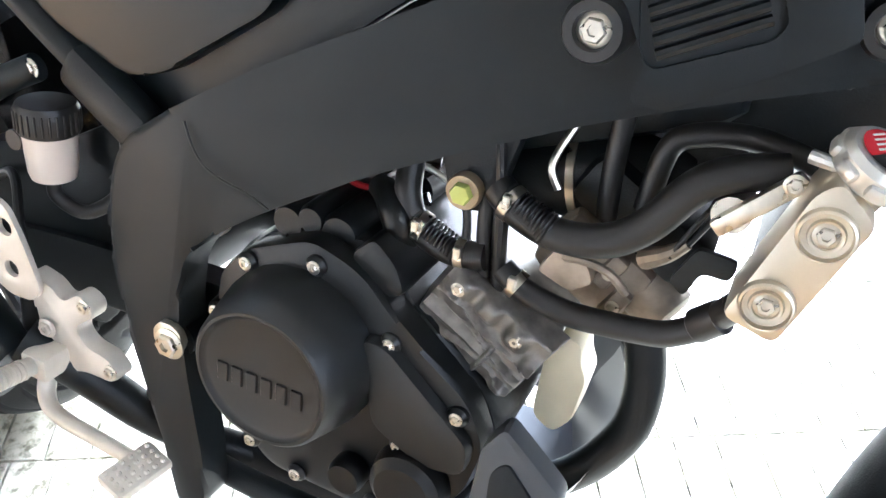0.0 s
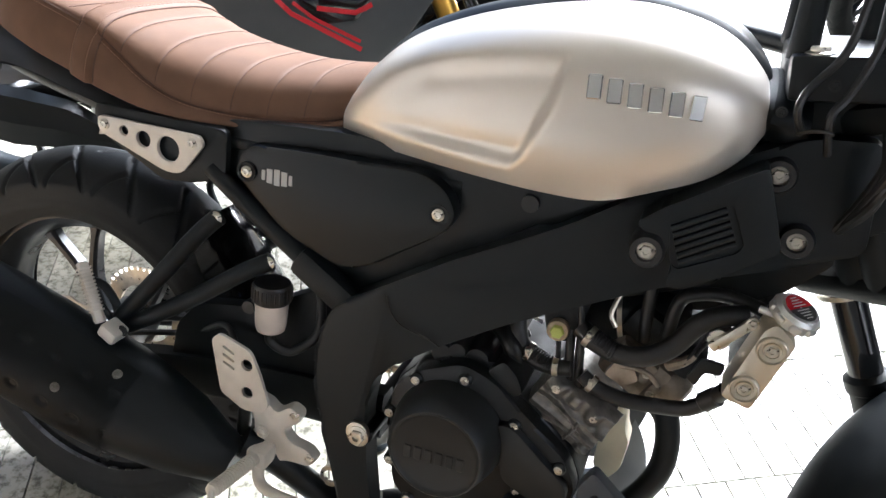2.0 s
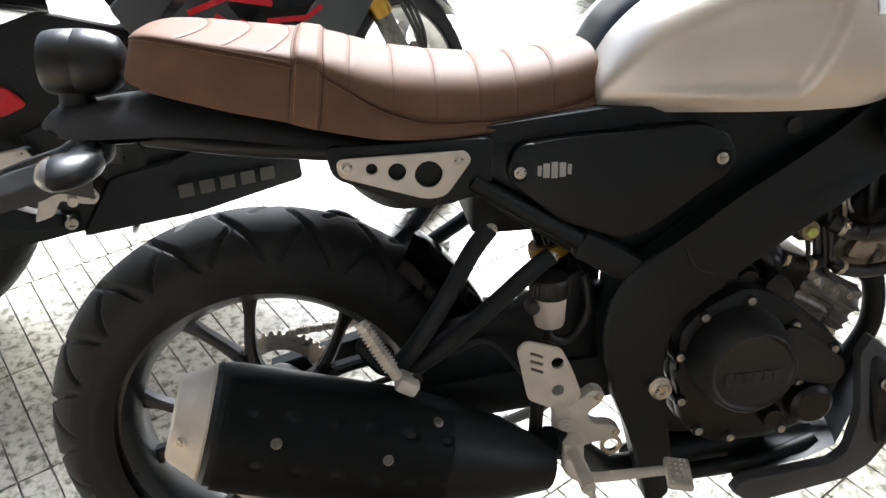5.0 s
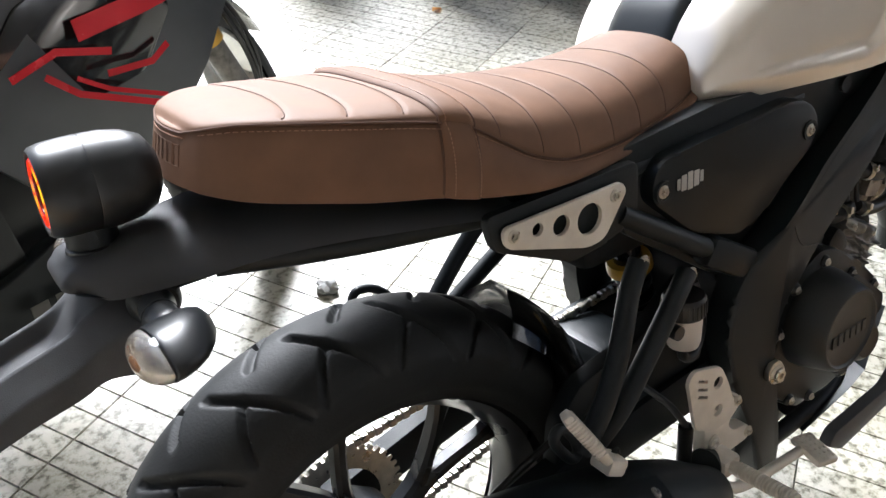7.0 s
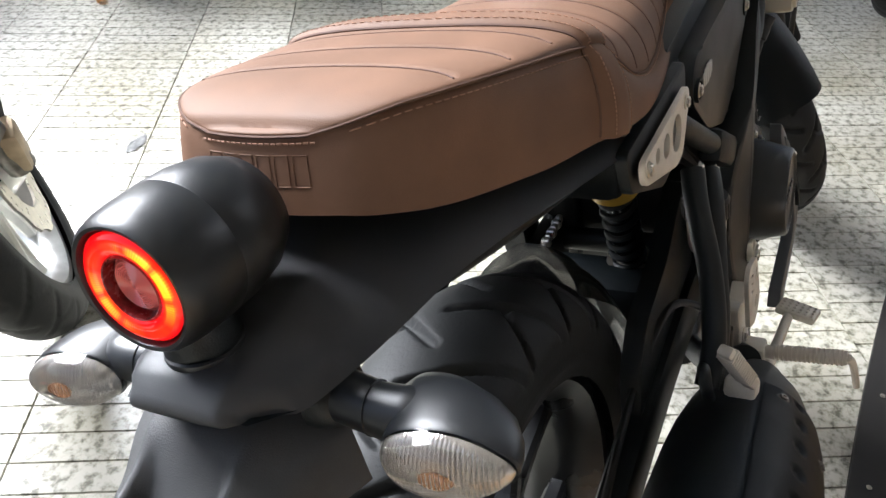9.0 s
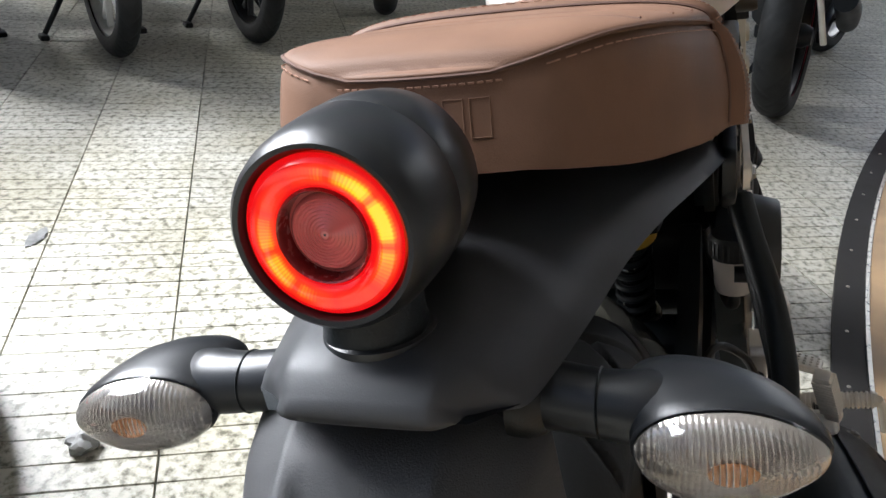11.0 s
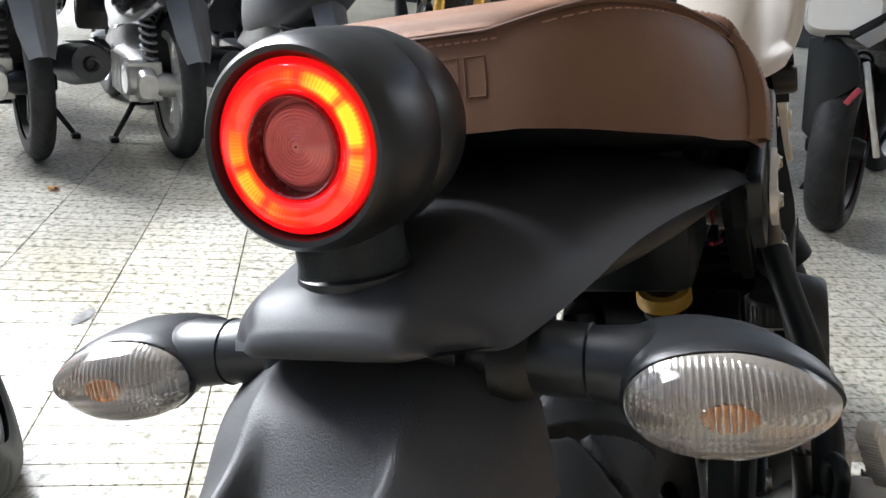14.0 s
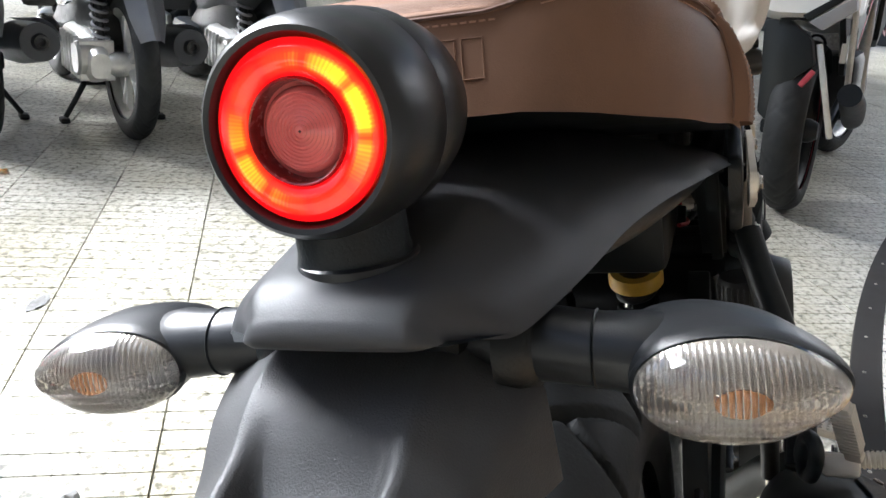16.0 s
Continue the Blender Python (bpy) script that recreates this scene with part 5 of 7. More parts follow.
part("side_nub", disc_y([(0.003, -0.012), (0.009, -0.012), (0.009, 0.004)], (0.346, -0.146, 0.530), 18), HOSE, res)
part("brake_line", tube([(0.352, -0.165, 0.400), (0.33, -0.15, 0.44), (0.29, -0.12, 0.47), (0.22, -0.10, 0.43), (0.12, -0.10, 0.40), (0.06, -0.10, 0.37)], 0.0045, 10, 6), HOSE, bike)

# ---- engine ----
engine = new("engine")
engine.empty_display_size = 0.05
engine.parent = bike
CASE = rounded([(0.546, 0.472), (0.574, 0.505), (0.635, 0.534), (0.676, 0.522), (0.728, 0.483), (0.784, 0.438), (0.802, 0.402), (0.792, 0.352), (0.765, 0.305), (0.690, 0.283),
                (0.605, 0.283), (0.560, 0.322), (0.545, 0.400)], 0.014, 4)
part("crankcase", plate(CASE, -0.125, 0.115, bevel=0.010), ENGINE_BLACK, engine, "black engine crankcase")
part("clutch_side_cover", plate([(0.672 + (x - 0.672) * 0.975, 0.405 + (z - 0.405) * 0.975) for x, z in CASE], -0.148, -0.124, bevel=0.009), ENGINE_BLACK, engine, "black outer engine cover")
ccx, ccz = 0.631, 0.431
part("clutch_cover", disc_y([(0.002, -0.1995), (0.050, -0.1995), (0.0530, -0.2005), (0.0550, -0.2030), (0.0575, -0.2030), (0.0605, -0.2000), (0.0660, -0.180), (0.0715, -0.158), (0.0725, -0.140)], (ccx, 0, ccz), 72),
     COVER_GREY, engine, "round dark grey clutch cover with raised marks")
bars(engine, (0.5900, -0.2005, 0.4245), (1, 0, 0.02), (0, -1, 0), 0.080, 0.0170, 6, COVER_GREY, "clutch_lettering", 0.0022, 0.3, kind="stuff")
# wedge beside it and the small round covers
part("wedge_cover", plate(rounded([(0.690, 0.470), (0.712, 0.470), (0.790, 0.408), (0.788, 0.378), (0.752, 0.372), (0.706, 0.392)], 0.012, 4), -0.160, -0.145, bevel=0.006), COVER_GREY, engine)
part("pump_cover", disc_y([(0.002, -0.170), (0.024, -0.170), (0.031, -0.164), (0.034, -0.150), (0.034, -0.13)], (0.744, 0, 0.347), 40), ENGINE_BLACK, engine)
part("oil_filler", disc_y([(0.002, -0.166), (0.014, -0.166), (0.0165, -0.160), (0.0165, -0.145)], (0.690, 0, 0.330), 24), ENGINE_BLACK, engine)
part("kick_boss", plate(rounded([(0.664, 0.525), (0.684, 0.545), (0.704, 0.528), (0.714, 0.505), (0.695, 0.495), (0.678, 0.505)], 0.008, 3), -0.140, -0.06, bevel=0.006), ENGINE_BLACK, engine)
for x, z in ((0.581, 0.492), (0.643, 0.511), (0.711, 0.468), (0.773, 0.426), (0.729, 0.376), (0.551, 0.435), (0.558, 0.364), (0.636, 0.296), (0.588, 0.312), (0.775, 0.330), (0.712, 0.302)):
    part("bolt_post", disc_y([(0.0060, -0.153), (0.0088, -0.150), (0.0115, -0.12)], (x, 0, z), 20), ENGINE_BLACK, engine)
    bolt(engine, (x, -0.153, z), (0, -1, 0), 0.0049)
# cylinder leans forward; cast block with ribs and ears
ca, cb = V((0.742, 0, 0.458)), V((0.776, 0, 0.521))
cdir = (cb - ca).normalized()
cside = V((cdir.z, 0, -cdir.x))
cm = Matrix((cside, V((0, 1, 0)), cdir)).transposed().to_4x4()
cm.translation = V((0.769, -0.01, 0.484))
blk = box((0.096, 0.200, 0.064), cm, 0.010)
rows = []
for i in range(64):
    row = []
    for j in range(44):
        a, b_ = -0.062 + 0.124 * i / 63, -0.036 + 0.072 * j / 43
        h = 0.004 + 0.0045 * math.exp(-((b_ + 0.013 + 0.10 * a * a) / 0.0035) ** 2) + 0.0035 * math.exp(-((b_ - 0.006 - 0.06 * a) / 0.003) ** 2) * sstep(a, -0.05, -0.02)
        for ka, kb, kr, kh in ((-0.040, 0.020, 0.012, 0.008), (-0.008, 0.022, 0.010, 0.010), (0.026, 0.021, 0.011, 0.009), (0.052, 0.010, 0.009, 0.006), (-0.052, -0.024, 0.008, 0.005), (0.045, -0.026, 0.009, 0.006)):
            h += kh * math.exp(-(((a - ka) / kr) ** 4 + ((b_ - kb) / (kr * 0.9)) ** 4))
        h += sum(0.0055 * math.exp(-((b_ - kb + 0.006 * math.sin(a * 38 + kb * 90)) / 0.0021) ** 4) for kb in (-0.024, -0.004, 0.010)) + 0.0045 * math.exp(-((a - 0.018) / 0.0022) ** 4) * sstep(-b_, -0.004, 0.004)
        h += 0.0012 * noise.noise(V((a * 60, b_ * 60, 3.1))) + 0.0003 * noise.noise(V((a * 190, b_ * 190, 1.7)))
        edge = min(1.0, (0.062 - abs(a)) / 0.006, (0.036 - abs(b_)) / 0.006)
        row.append(cm @ V((a * 0.84, -0.104 - h * sstep(edge, 0, 1) + 0.02 * (1 - sstep(edge, 0, 1)), b_)))
    rows.append(row)
surface(rows, bm=blk)
part("cylinder", blk, CAST, engine, "stained grey cast cylinder")
cm2 = cm.copy()
cm2.translation = V((0.832, -0.012, 0.546))
hd = box((0.080, 0.150, 0.060), cm2, 0.012)
for k in range(4):
    box((0.014, 0.014, 0.030), cm2 @ Matrix.Translation((-0.028 + 0.019 * k, -0.074, 0.012 - 0.018 * (k % 2))), 0.004, hd, 2)
lathe([(0.022, 0), (0.022, 0.03), (0.015, 0.034)], cm2 @ V((0.034, -0.05, 0.008)), cm2.to_3x3() @ V((1, -0.2, 0)), 18, hd)
part("cylinder_head", hd, RUSTY, engine, "brown-stained cast cylinder head")
for k in range(4):
    bolt(engine, cm2 @ V((-0.028 + 0.019 * k, -0.081, 0.012 - 0.018 * (k % 2))), cm2.to_3x3() @ V((0, -1, 0)), 0.0046)
for a, b_ in ((-0.034, 0.020), (0.022, 0.021)):
    bolt(engine, cm @ V((a, -0.115, b_)), cm.to_3x3() @ V((0, -1, 0)), 0.0050)
part("head_cover", box((0.105, 0.15, 0.045), cm2 @ Matrix.Translation((0, 0.0, 0.052)), 0.012), MATTE_BLACK, engine)
part("exhaust_flange", lathe([(0.030, 0), (0.032, 0.004), (0.032, 0.014), (0.024, 0.018)], (0.868, -0.035, 0.520), (0.7, -0.1, -0.3), 24), RUSTY, engine)
part("temperature_sensor", tube([(0.868, -0.098, 0.575), (0.882, -0.108, 0.588), (0.893, -0.110, 0.600)], [0.008, 0.006, 0.0035], 10, 3), RUSTY, engine)
part("sensor_wire", tube([(0.893, -0.110, 0.600), (0.905, -0.105, 0.625), (0.915, -0.10, 0.650)], 0.0022, 8, 5), HOSE, engine)
part("lime_plug", disc_y([(0.002, -0.1190), (0.0074, -0.1190), (0.0086, -0.1175), (0.0088, -0.105)], (0.736, 0, 0.588), 6), YELLOW_GREEN, engine, "lime-coated frame bolt")
part("plug_washer", disc_y([(0.0080, -0.1135), (0.0125, -0.1135), (0.0135, -0.112), (0.0135, -0.104)], (0.736, 0, 0.588), 28), BRONZE, engine)
part("engine_hanger", plate(rounded([(0.712, 0.612), (0.752, 0.640), (0.770, 0.640), (0.762, 0.600), (0.750, 0.572), (0.724, 0.570)], 0.008, 3), -0.104, -0.090, bevel=0.003), MATTE_BLACK, engine)
# throttle body, air duct and starter motor
part("throttle_body", tube([(0.748, -0.045, 0.588), (0.785, -0.045, 0.597), (0.835, -0.04, 0.608), (0.875, -0.03, 0.610)], [0.030, 0.034, 0.036, 0.028], 24, 4), MATTE_BLACK, engine)
part("air_box", box((0.20, 0.13, 0.085), pose(0.80, -0.01, 0.672, 0, -24, 0), 0.02), MATTE_BLACK, engine)
part("inner_shroud", plate(rounded([(0.82, 0.69), (1.0, 0.765), (1.015, 0.718), (0.972, 0.672), (0.93, 0.645), (0.88, 0.625), (0.84, 0.60), (0.82, 0.61)], 0.008, 3), -0.045, 0.045, bevel=0.006), MATTE_BLACK, engine)
part("duct_band", lathe([(0.0350, -0.003), (0.0368, -0.003), (0.0368, 0.003), (0.0350, 0.003)], (0.802, -0.044, 0.602), (1, 0, 0.22), 28, cap=False), STEEL, engine)
for dx in (0.0, 0.012):
    part("coolant_pipe", tube([(0.751 + dx, -0.100, 0.590), (0.754 + dx, -0.104, 0.560), (0.760 + dx, -0.104, 0.515)], 0.0058, 14, 3), HOSE, engine, "black moulded coolant pipe")
part("starter_motor", tube([(0.672, -0.05, 0.546), (0.672, 0.05, 0.546)], 0.016, 20, 2), MATTE_BLACK, engine)
part("breather_elbow", tube([(0.690, -0.100, 0.533), (0.688, -0.108, 0.548), (0.674, -0.100, 0.560), (0.660, -0.09, 0.562)], [0.015, 0.014, 0.012, 0.010], 18, 4), ENGINE_BLACK, engine)
for k, (px_, pz_, pw) in enumerate(((0.602, 0.537, 0.016), (0.622, 0.545, 0.013), (0.648, 0.541, 0.018), (0.668, 0.533, 0.014))):
    part("case_lug", disc_y([(0.004, -0.128), (pw * 0.8, -0.128), (pw, -0.122), (pw, -0.05)], (px_, 0, pz_ - 0.012), 20), ENGINE_BLACK, engine)
part("sprocket_area", box((0.12, 0.06, 0.14), pose(0.58, 0.10, 0.42), 0.02), ENGINE_BLACK, engine)
part("sump", box((0.20, 0.16, 0.05), pose(0.66, 0, 0.275, 0, 4, 0), 0.014), ENGINE_BLACK, engine)
# wiring behind the cylinder
for k, (col, y0) in enumerate(((HOSE, -0.05), (RED_PLASTIC, -0.065), (HOSE, -0.03), (BRIGHT_ALLOY, -0.055), (HOSE, -0.08), (HOSE, -0.01))):
    j = random.Random(40 + k)
    part("wire", tube([(0.585 + 0.02 * k, y0, 0.545 + j.uniform(0, 0.02)), (0.625 + 0.01 * k, y0 - 0.01, 0.555 + j.uniform(-0.015, 0.02)),
                       (0.665, y0, 0.57 + j.uniform(-0.02, 0.02)), (0.70, y0 + 0.01, 0.60 + j.uniform(-0.02, 0.02))], 0.0028 if k % 2 else 0.0042, 8, 5), col, engine)
part("wire_connector", box((0.030, 0.016, 0.014), pose(0.640, -0.065, 0.556, 0, -20, 0), 0.003), HOSE, engine)

# more cables, bands and brackets behind the hoses
for k, (pts, r, col) in enumerate((
        ([(0.700, -0.085, 0.612), (0.722, -0.10, 0.600), (0.738, -0.104, 0.572), (0.742, -0.106, 0.545)], 0.0034, HOSE),
        ([(0.752, -0.10, 0.640), (0.760, -0.108, 0.612), (0.766, -0.11, 0.580), (0.770, -0.112, 0.548)], 0.0040, HOSE),
        ([(0.655, -0.08, 0.552), (0.668, -0.09, 0.572), (0.690, -0.085, 0.585), (0.712, -0.08, 0.578)], 0.0026, BRIGHT_ALLOY),
        ([(0.800, -0.085, 0.650), (0.792, -0.098, 0.622), (0.800, -0.10, 0.606)], 0.0030, STEEL),
        ([(0.640, -0.07, 0.540), (0.662, -0.085, 0.556), (0.680, -0.09, 0.553), (0.700, -0.085, 0.562)], 0.0045, HOSE),
        ([(0.815, -0.105, 0.560), (0.835, -0.112, 0.566), (0.850, -0.108, 0.560), (0.862, -0.10, 0.545)], 0.0032, RUSTY),
        ([(0.905, -0.11, 0.640), (0.892, -0.112, 0.610), (0.884, -0.112, 0.588)], 0.0020, HOSE))):
    part("cable", tube(pts, r, 8, 6), col, engine)
part("small_bracket", plate(rounded([(0.798, 0.545), (0.812, 0.572), (0.830, 0.566), (0.840, 0.548), (0.824, 0.536)], 0.005, 3), -0.108, -0.098, bevel=0.002), RUSTY, engine)
part("sensor_body", disc_y([(0.003, -0.122), (0.012, -0.122), (0.013, -0.115), (0.013, -0.095)], (0.912, 0, 0.632), 20), STEEL, engine)

# thick coolant hoses
for pts, r in (([(0.762, -0.112, 0.600), (0.781, -0.120, 0.591), (0.811, -0.122, 0.584), (0.844, -0.122, 0.591), (0.867, -0.120, 0.610), (0.887, -0.118, 0.641), (0.906, -0.114, 0.655), (0.935, -0.106, 0.662)], 0.0118),
               ([(0.774, -0.110, 0.539), (0.793, -0.112, 0.528), (0.818, -0.112, 0.5225), (0.842, -0.112, 0.5225), (0.888, -0.113, 0.530), (0.906, -0.115, 0.540), (0.918, -0.118, 0.553), (0.932, -0.132, 0.580)], 0.0094),
               ([(0.684, -0.09, 0.590), (0.689, -0.10, 0.567), (0.702, -0.105, 0.547), (0.730, -0.108, 0.537), (0.760, -0.108, 0.542)], 0.0105),
               ([(0.834, -0.088, 0.592), (0.831, -0.088, 0.627), (0.830, -0.088, 0.668)], 0.0075),
               ([(0.858, -0.088, 0.605), (0.862, -0.088, 0.649), (0.877, -0.088, 0.664), (0.912, -0.088, 0.671), (0.952, -0.098, 0.668)], 0.0080)):
    part("coolant_hose", tube(pts, r, 18, 7), HOSE, bike, "thick black rubber hose")
# moulded ribs near the hose ends, and the collar at the radiator
ribs = bmesh.new()
for a_, b_, r in (((0.770, -0.1175, 0.5965), (0.806, -0.1222, 0.5848), 0.0120), ((0.700, -0.1045, 0.550), (0.738, -0.108, 0.5375), 0.0107)):
    a_, b_ = V(a_), V(b_)
    for k in range(13):
        lathe([(r, -0.0009), (r + 0.0007, 0), (r, 0.0009)], a_.lerp(b_, k / 12), b_ - a_, 18, ribs, cap=False)
part("hose_ribs", ribs, HOSE, bike, kind="stuff")
part("hose_collar", lathe([(0.0098, -0.012), (0.0118, -0.010), (0.0118, 0.010), (0.0098, 0.012)], (0.920, -0.1200, 0.557), (0.6, -0.25, 0.75), 24), HOSE, bike, "black rubber collar")
for p, ax_, r in (((0.775, -0.118, 0.594), (0.9, -0.2, -0.35), 0.0124), ((0.787, -0.1115, 0.531), (0.9, -0.05, -0.45), 0.0100), ((0.742, -0.108, 0.538), (1, 0, 0.15), 0.0112), ((0.706, -0.1055, 0.5475), (1, 0, -0.3), 0.0112)):
    cl = lathe([(r, -0.0035), (r + 0.0012, -0.0035), (r + 0.0012, 0.0035), (r, 0.0035)], p, ax_, 24, cap=False)
    box((0.006, 0.007, 0.010), Matrix.Translation(V(p) + V((0, -r - 0.002, r * 0.6))), 0.001, cl, 1)
    part("hose_clip", cl, STEEL, bike)

# radiator
rad = new("radiator")
rad.empty_display_size = 0.05
rad.parent = bike
TANKO = rounded([(0.9485, 0.6752), (0.9234, 0.5869), (0.9575, 0.5785), (0.9837, 0.6654), (0.9600, 0.6847)], 0.008, 5)
part("end_tank", plate(TANKO, -0.164, -0.120, bevel=0.006), RADIATOR_GOLD, rad, "bare alloy radiator end tank")
for x, z in ((0.9612, 0.6542), (0.9457, 0.6038)):
    part("rubber_grommet", disc_y([(0.0070, -0.1645), (0.0078, -0.1675), (0.0092, -0.1680), (0.0100, -0.1655), (0.0128, -0.1660), (0.0138, -0.1690), (0.0152, -0.1680), (0.0160, -0.1635)], (x, 0, z), 32), RADIATOR_GOLD, rad)
    bolt(rad, (x, -0.1648, z), (0, -1, 0), 0.0066)
core = box((0.026, 0.24, 0.090), pose(0.955, 0.0, 0.618, 0, 14, 0), 0.004)
part("core", core, MATTE_BLACK, rad, "black radiator core")
nd = V((0.30, -0.25, 0.9)).normalized()
nc = V((0.972, -0.138, 0.680))
part("filler_neck", lathe([(0.015, -0.03), (0.015, 0.004), (0.020, 0.006)], nc, nd, 28), RADIATOR_GOLD, rad)
lugs = []
capb = lathe([(0.0235, 0.004), (0.0245, 0.008), (0.0245, 0.016), (0.021, 0.020), (0.002, 0.0205)], nc, nd, 36)
cmx = axis_frame(nc, nd)
for k in range(8):
    a = math.pi / 4 * k
    lugs.append(box((0.010, 0.013, 0.009), cmx @ Matrix.Rotation(a, 4, "Z") @ Matrix.Translation((0.0225, 0, 0.010)), 0.003))
cap_ob = part("pressure_cap", capb, BRIGHT_ALLOY, rad, "pressed alloy radiator cap with a red and black disc")
for lug in lugs:
    part("cap_lug", lug, BRIGHT_ALLOY, cap_ob)
half1, half2 = bmesh.new(), bmesh.new()
for bmx, a0, a1 in ((half1, 0.0, math.pi), (half2, math.pi, 2 * math.pi)):
    surface([[cmx @ V((r * math.cos(a), r * math.sin(a), 0.0212)) for a in np.linspace(a0, a1, 20)] for r in (0.001, 0.0175)], bm=bmx)
part("cap_label", half1, RED, cap_ob)
part("cap_label", half2, HOSE, cap_ob)
marks = bmesh.new()
for k in range(4):
    for sgn in (1, -1):
        box((0.018 - 0.003 * k, 0.0011, 0.0004), cmx @ Matrix.Translation((0, sgn * (0.003 + 0.0034 * k), 0.0216)), 0, marks, 1)
part("label_marks", marks, WHITE_PAINT, cap_ob, kind="stuff")
part("overflow_spout", tube([nc + nd * 0.002, nc + V((-0.018, 0.0, 0.004)), nc + V((-0.03, 0.004, 0.004))], 0.0042, 10, 4), BRIGHT_ALLOY, rad)
part("stay", beam((0.905, -0.125, 0.622), (0.945, -0.125, 0.668), 0.010, 0.012, 0.003), STEEL, rad)
bolt(rad, (0.940, -0.130, 0.664), (0, -1, 0), 0.006)
part("lower_stay", plate(rounded([(0.888, 0.578), (0.900, 0.606), (0.926, 0.604), (0.924, 0.590), (0.906, 0.590), (0.900, 0.570)], 0.005, 3), -0.125, -0.119, bevel=0.001), MATTE_BLACK, rad)
part("horn", plate(rounded([(0.806, 0.436), (0.820, 0.462), (0.836, 0.458), (0.838, 0.440), (0.846, 0.426), (0.842, 0.380), (0.828, 0.360), (0.806, 0.372)], 0.010, 4), -0.050, -0.015, bevel=0.006), BEIGE, bike, "cream plastic horn body")
part("horn_bracket", plate(rounded([(0.852, 0.490), (0.870, 0.515), (0.905, 0.455), (0.900, 0.440)], 0.005, 3), -0.055, -0.05), MATTE_BLACK, bike)

# engine cowl: angular flank with a bolted panel
SKID = rounded([(0.800, 0.424), (0.815, 0.450), (0.866, 0.408), (0.867, 0.378), (0.847, 0.285), (0.827, 0.256), (0.795, 0.236), (0.660, 0.210), (0.626, 0.232), (0.640, 0.252),
                (0.770, 0.266), (0.790, 0.284), (0.802, 0.345)], 0.008, 3)
PANEL = rounded([(0.812, 0.412), (0.823, 0.424), (0.855, 0.394), (0.845, 0.318), (0.832, 0.290), (0.822, 0.325)], 0.006, 3)
for side in (-1, 1):
    def lean(x, z, y, s=side):
        return V((x, s * (y - 0.026 * sstep(z, 0.30, 0.45) - 0.010 * sstep(x, 0.83, 0.90)), z))
    cowl = part("engine_cowl", plate(SKID, 0.194, 0.176, bevel=0.006, place=lean), COWL_GREY, bike, "satin dark grey engine cowl")
    part("cowl_panel", plate(PANEL, 0.1965, 0.180, bevel=0.002, place=lean), MATTE_BLACK, cowl)
    bolt(cowl, lean(0.838, 0.382, 0.198), (0, side, 0), 0.0080)
part("cowl_nose", surface([[V((0.886 - 0.028 * (y / 0.13) ** 2 + dx, y, z)) for y in np.linspace(-0.134, 0.134, 11)] for dx, z in ((-0.010, 0.352), (-0.014, 0.338), (-0.024, 0.315), (-0.044, 0.250), (-0.085, 0.232), (-0.20, 0.210))]),
     COWL_GREY, bike)
# lower frame tube and side stand
part("lower_tube", tube([(0.530, -0.120, 0.222), (0.60, -0.118, 0.218), (0.72, -0.112, 0.222), (0.80, -0.10, 0.235)], 0.013, 14, 5), MATTE_BLACK, bike)
part("eyelet", ring_mesh([(0.010, -0.003), (0.016, -0.003), (0.016, 0.003), (0.010, 0.003)], 24), STEEL, bike).matrix_local = Matrix.Translation((0.468, -0.130, 0.290))
stand_foot = BIKE_POSE.inverted() @ V((0.40, 0.275, 0.006))
part("side_stand", tube([(0.47, 0.125, 0.235), (0.44, 0.17, 0.16), stand_foot + V((0.005, -0.01, 0.012))], [0.013, 0.011, 0.010], 14, 5), MATTE_BLACK, bike, "black side stand, swung out")
part("stand_foot", lathe([(0.022, 0), (0.024, 0.004), (0.018, 0.010)], stand_foot - V((0, 0, 0.004)), BIKE_POSE.inverted().to_3x3() @ V((0, 0, 1)), 20), MATTE_BLACK, bike)
# cables at the steering head
for k in range(5):
    j = random.Random(70 + k)
    part("cable", tube([(1.0 + 0.01 * k, -0.06 - 0.012 * k, 0.90), (1.02, -0.10 - 0.01 * k, 0.84 + j.uniform(-0.02, 0.02)), (0.99 + j.uniform(0, 0.02), -0.08, 0.77), (0.95, -0.06, 0.71)], 0.0048, 8, 6), HOSE, bike)

# ---- the machines round about ----
def loft_x(stations, n=20, power=2.4):
    """A body along x: stations of (x, half width, z low, z high)."""
    rows = []
    for x, w, z0, z1 in stations:
        c, h = (z0 + z1) / 2, (z1 - z0) / 2
        row = []
        for j in range(n):
            a = 2 * math.pi * j / n
            ca, sa = math.cos(a), math.sin(a)
            row.append(V((x, w * math.copysign(abs(ca) ** (2 / power), ca), c + h * math.copysign(abs(sa) ** (2 / power), sa))))
        rows.append(row)
    return surface(rows, wrap_v=True, caps=True)


def panel_yz(outline, y, thick, bow=0.0, side=-1):
    """A bowed side panel of an outline in x and z."""
    zs = [p[1] for p in outline]
    zm, zh = (max(zs) + min(zs)) / 2, (max(zs) - min(zs)) / 2
    return plate(rounded(outline, 0.012, 3), y, y - thick, bevel=0.003,
                 place=lambda x, z, q: V((x, side * (q - bow * ((z - zm) / zh) ** 2), z)))


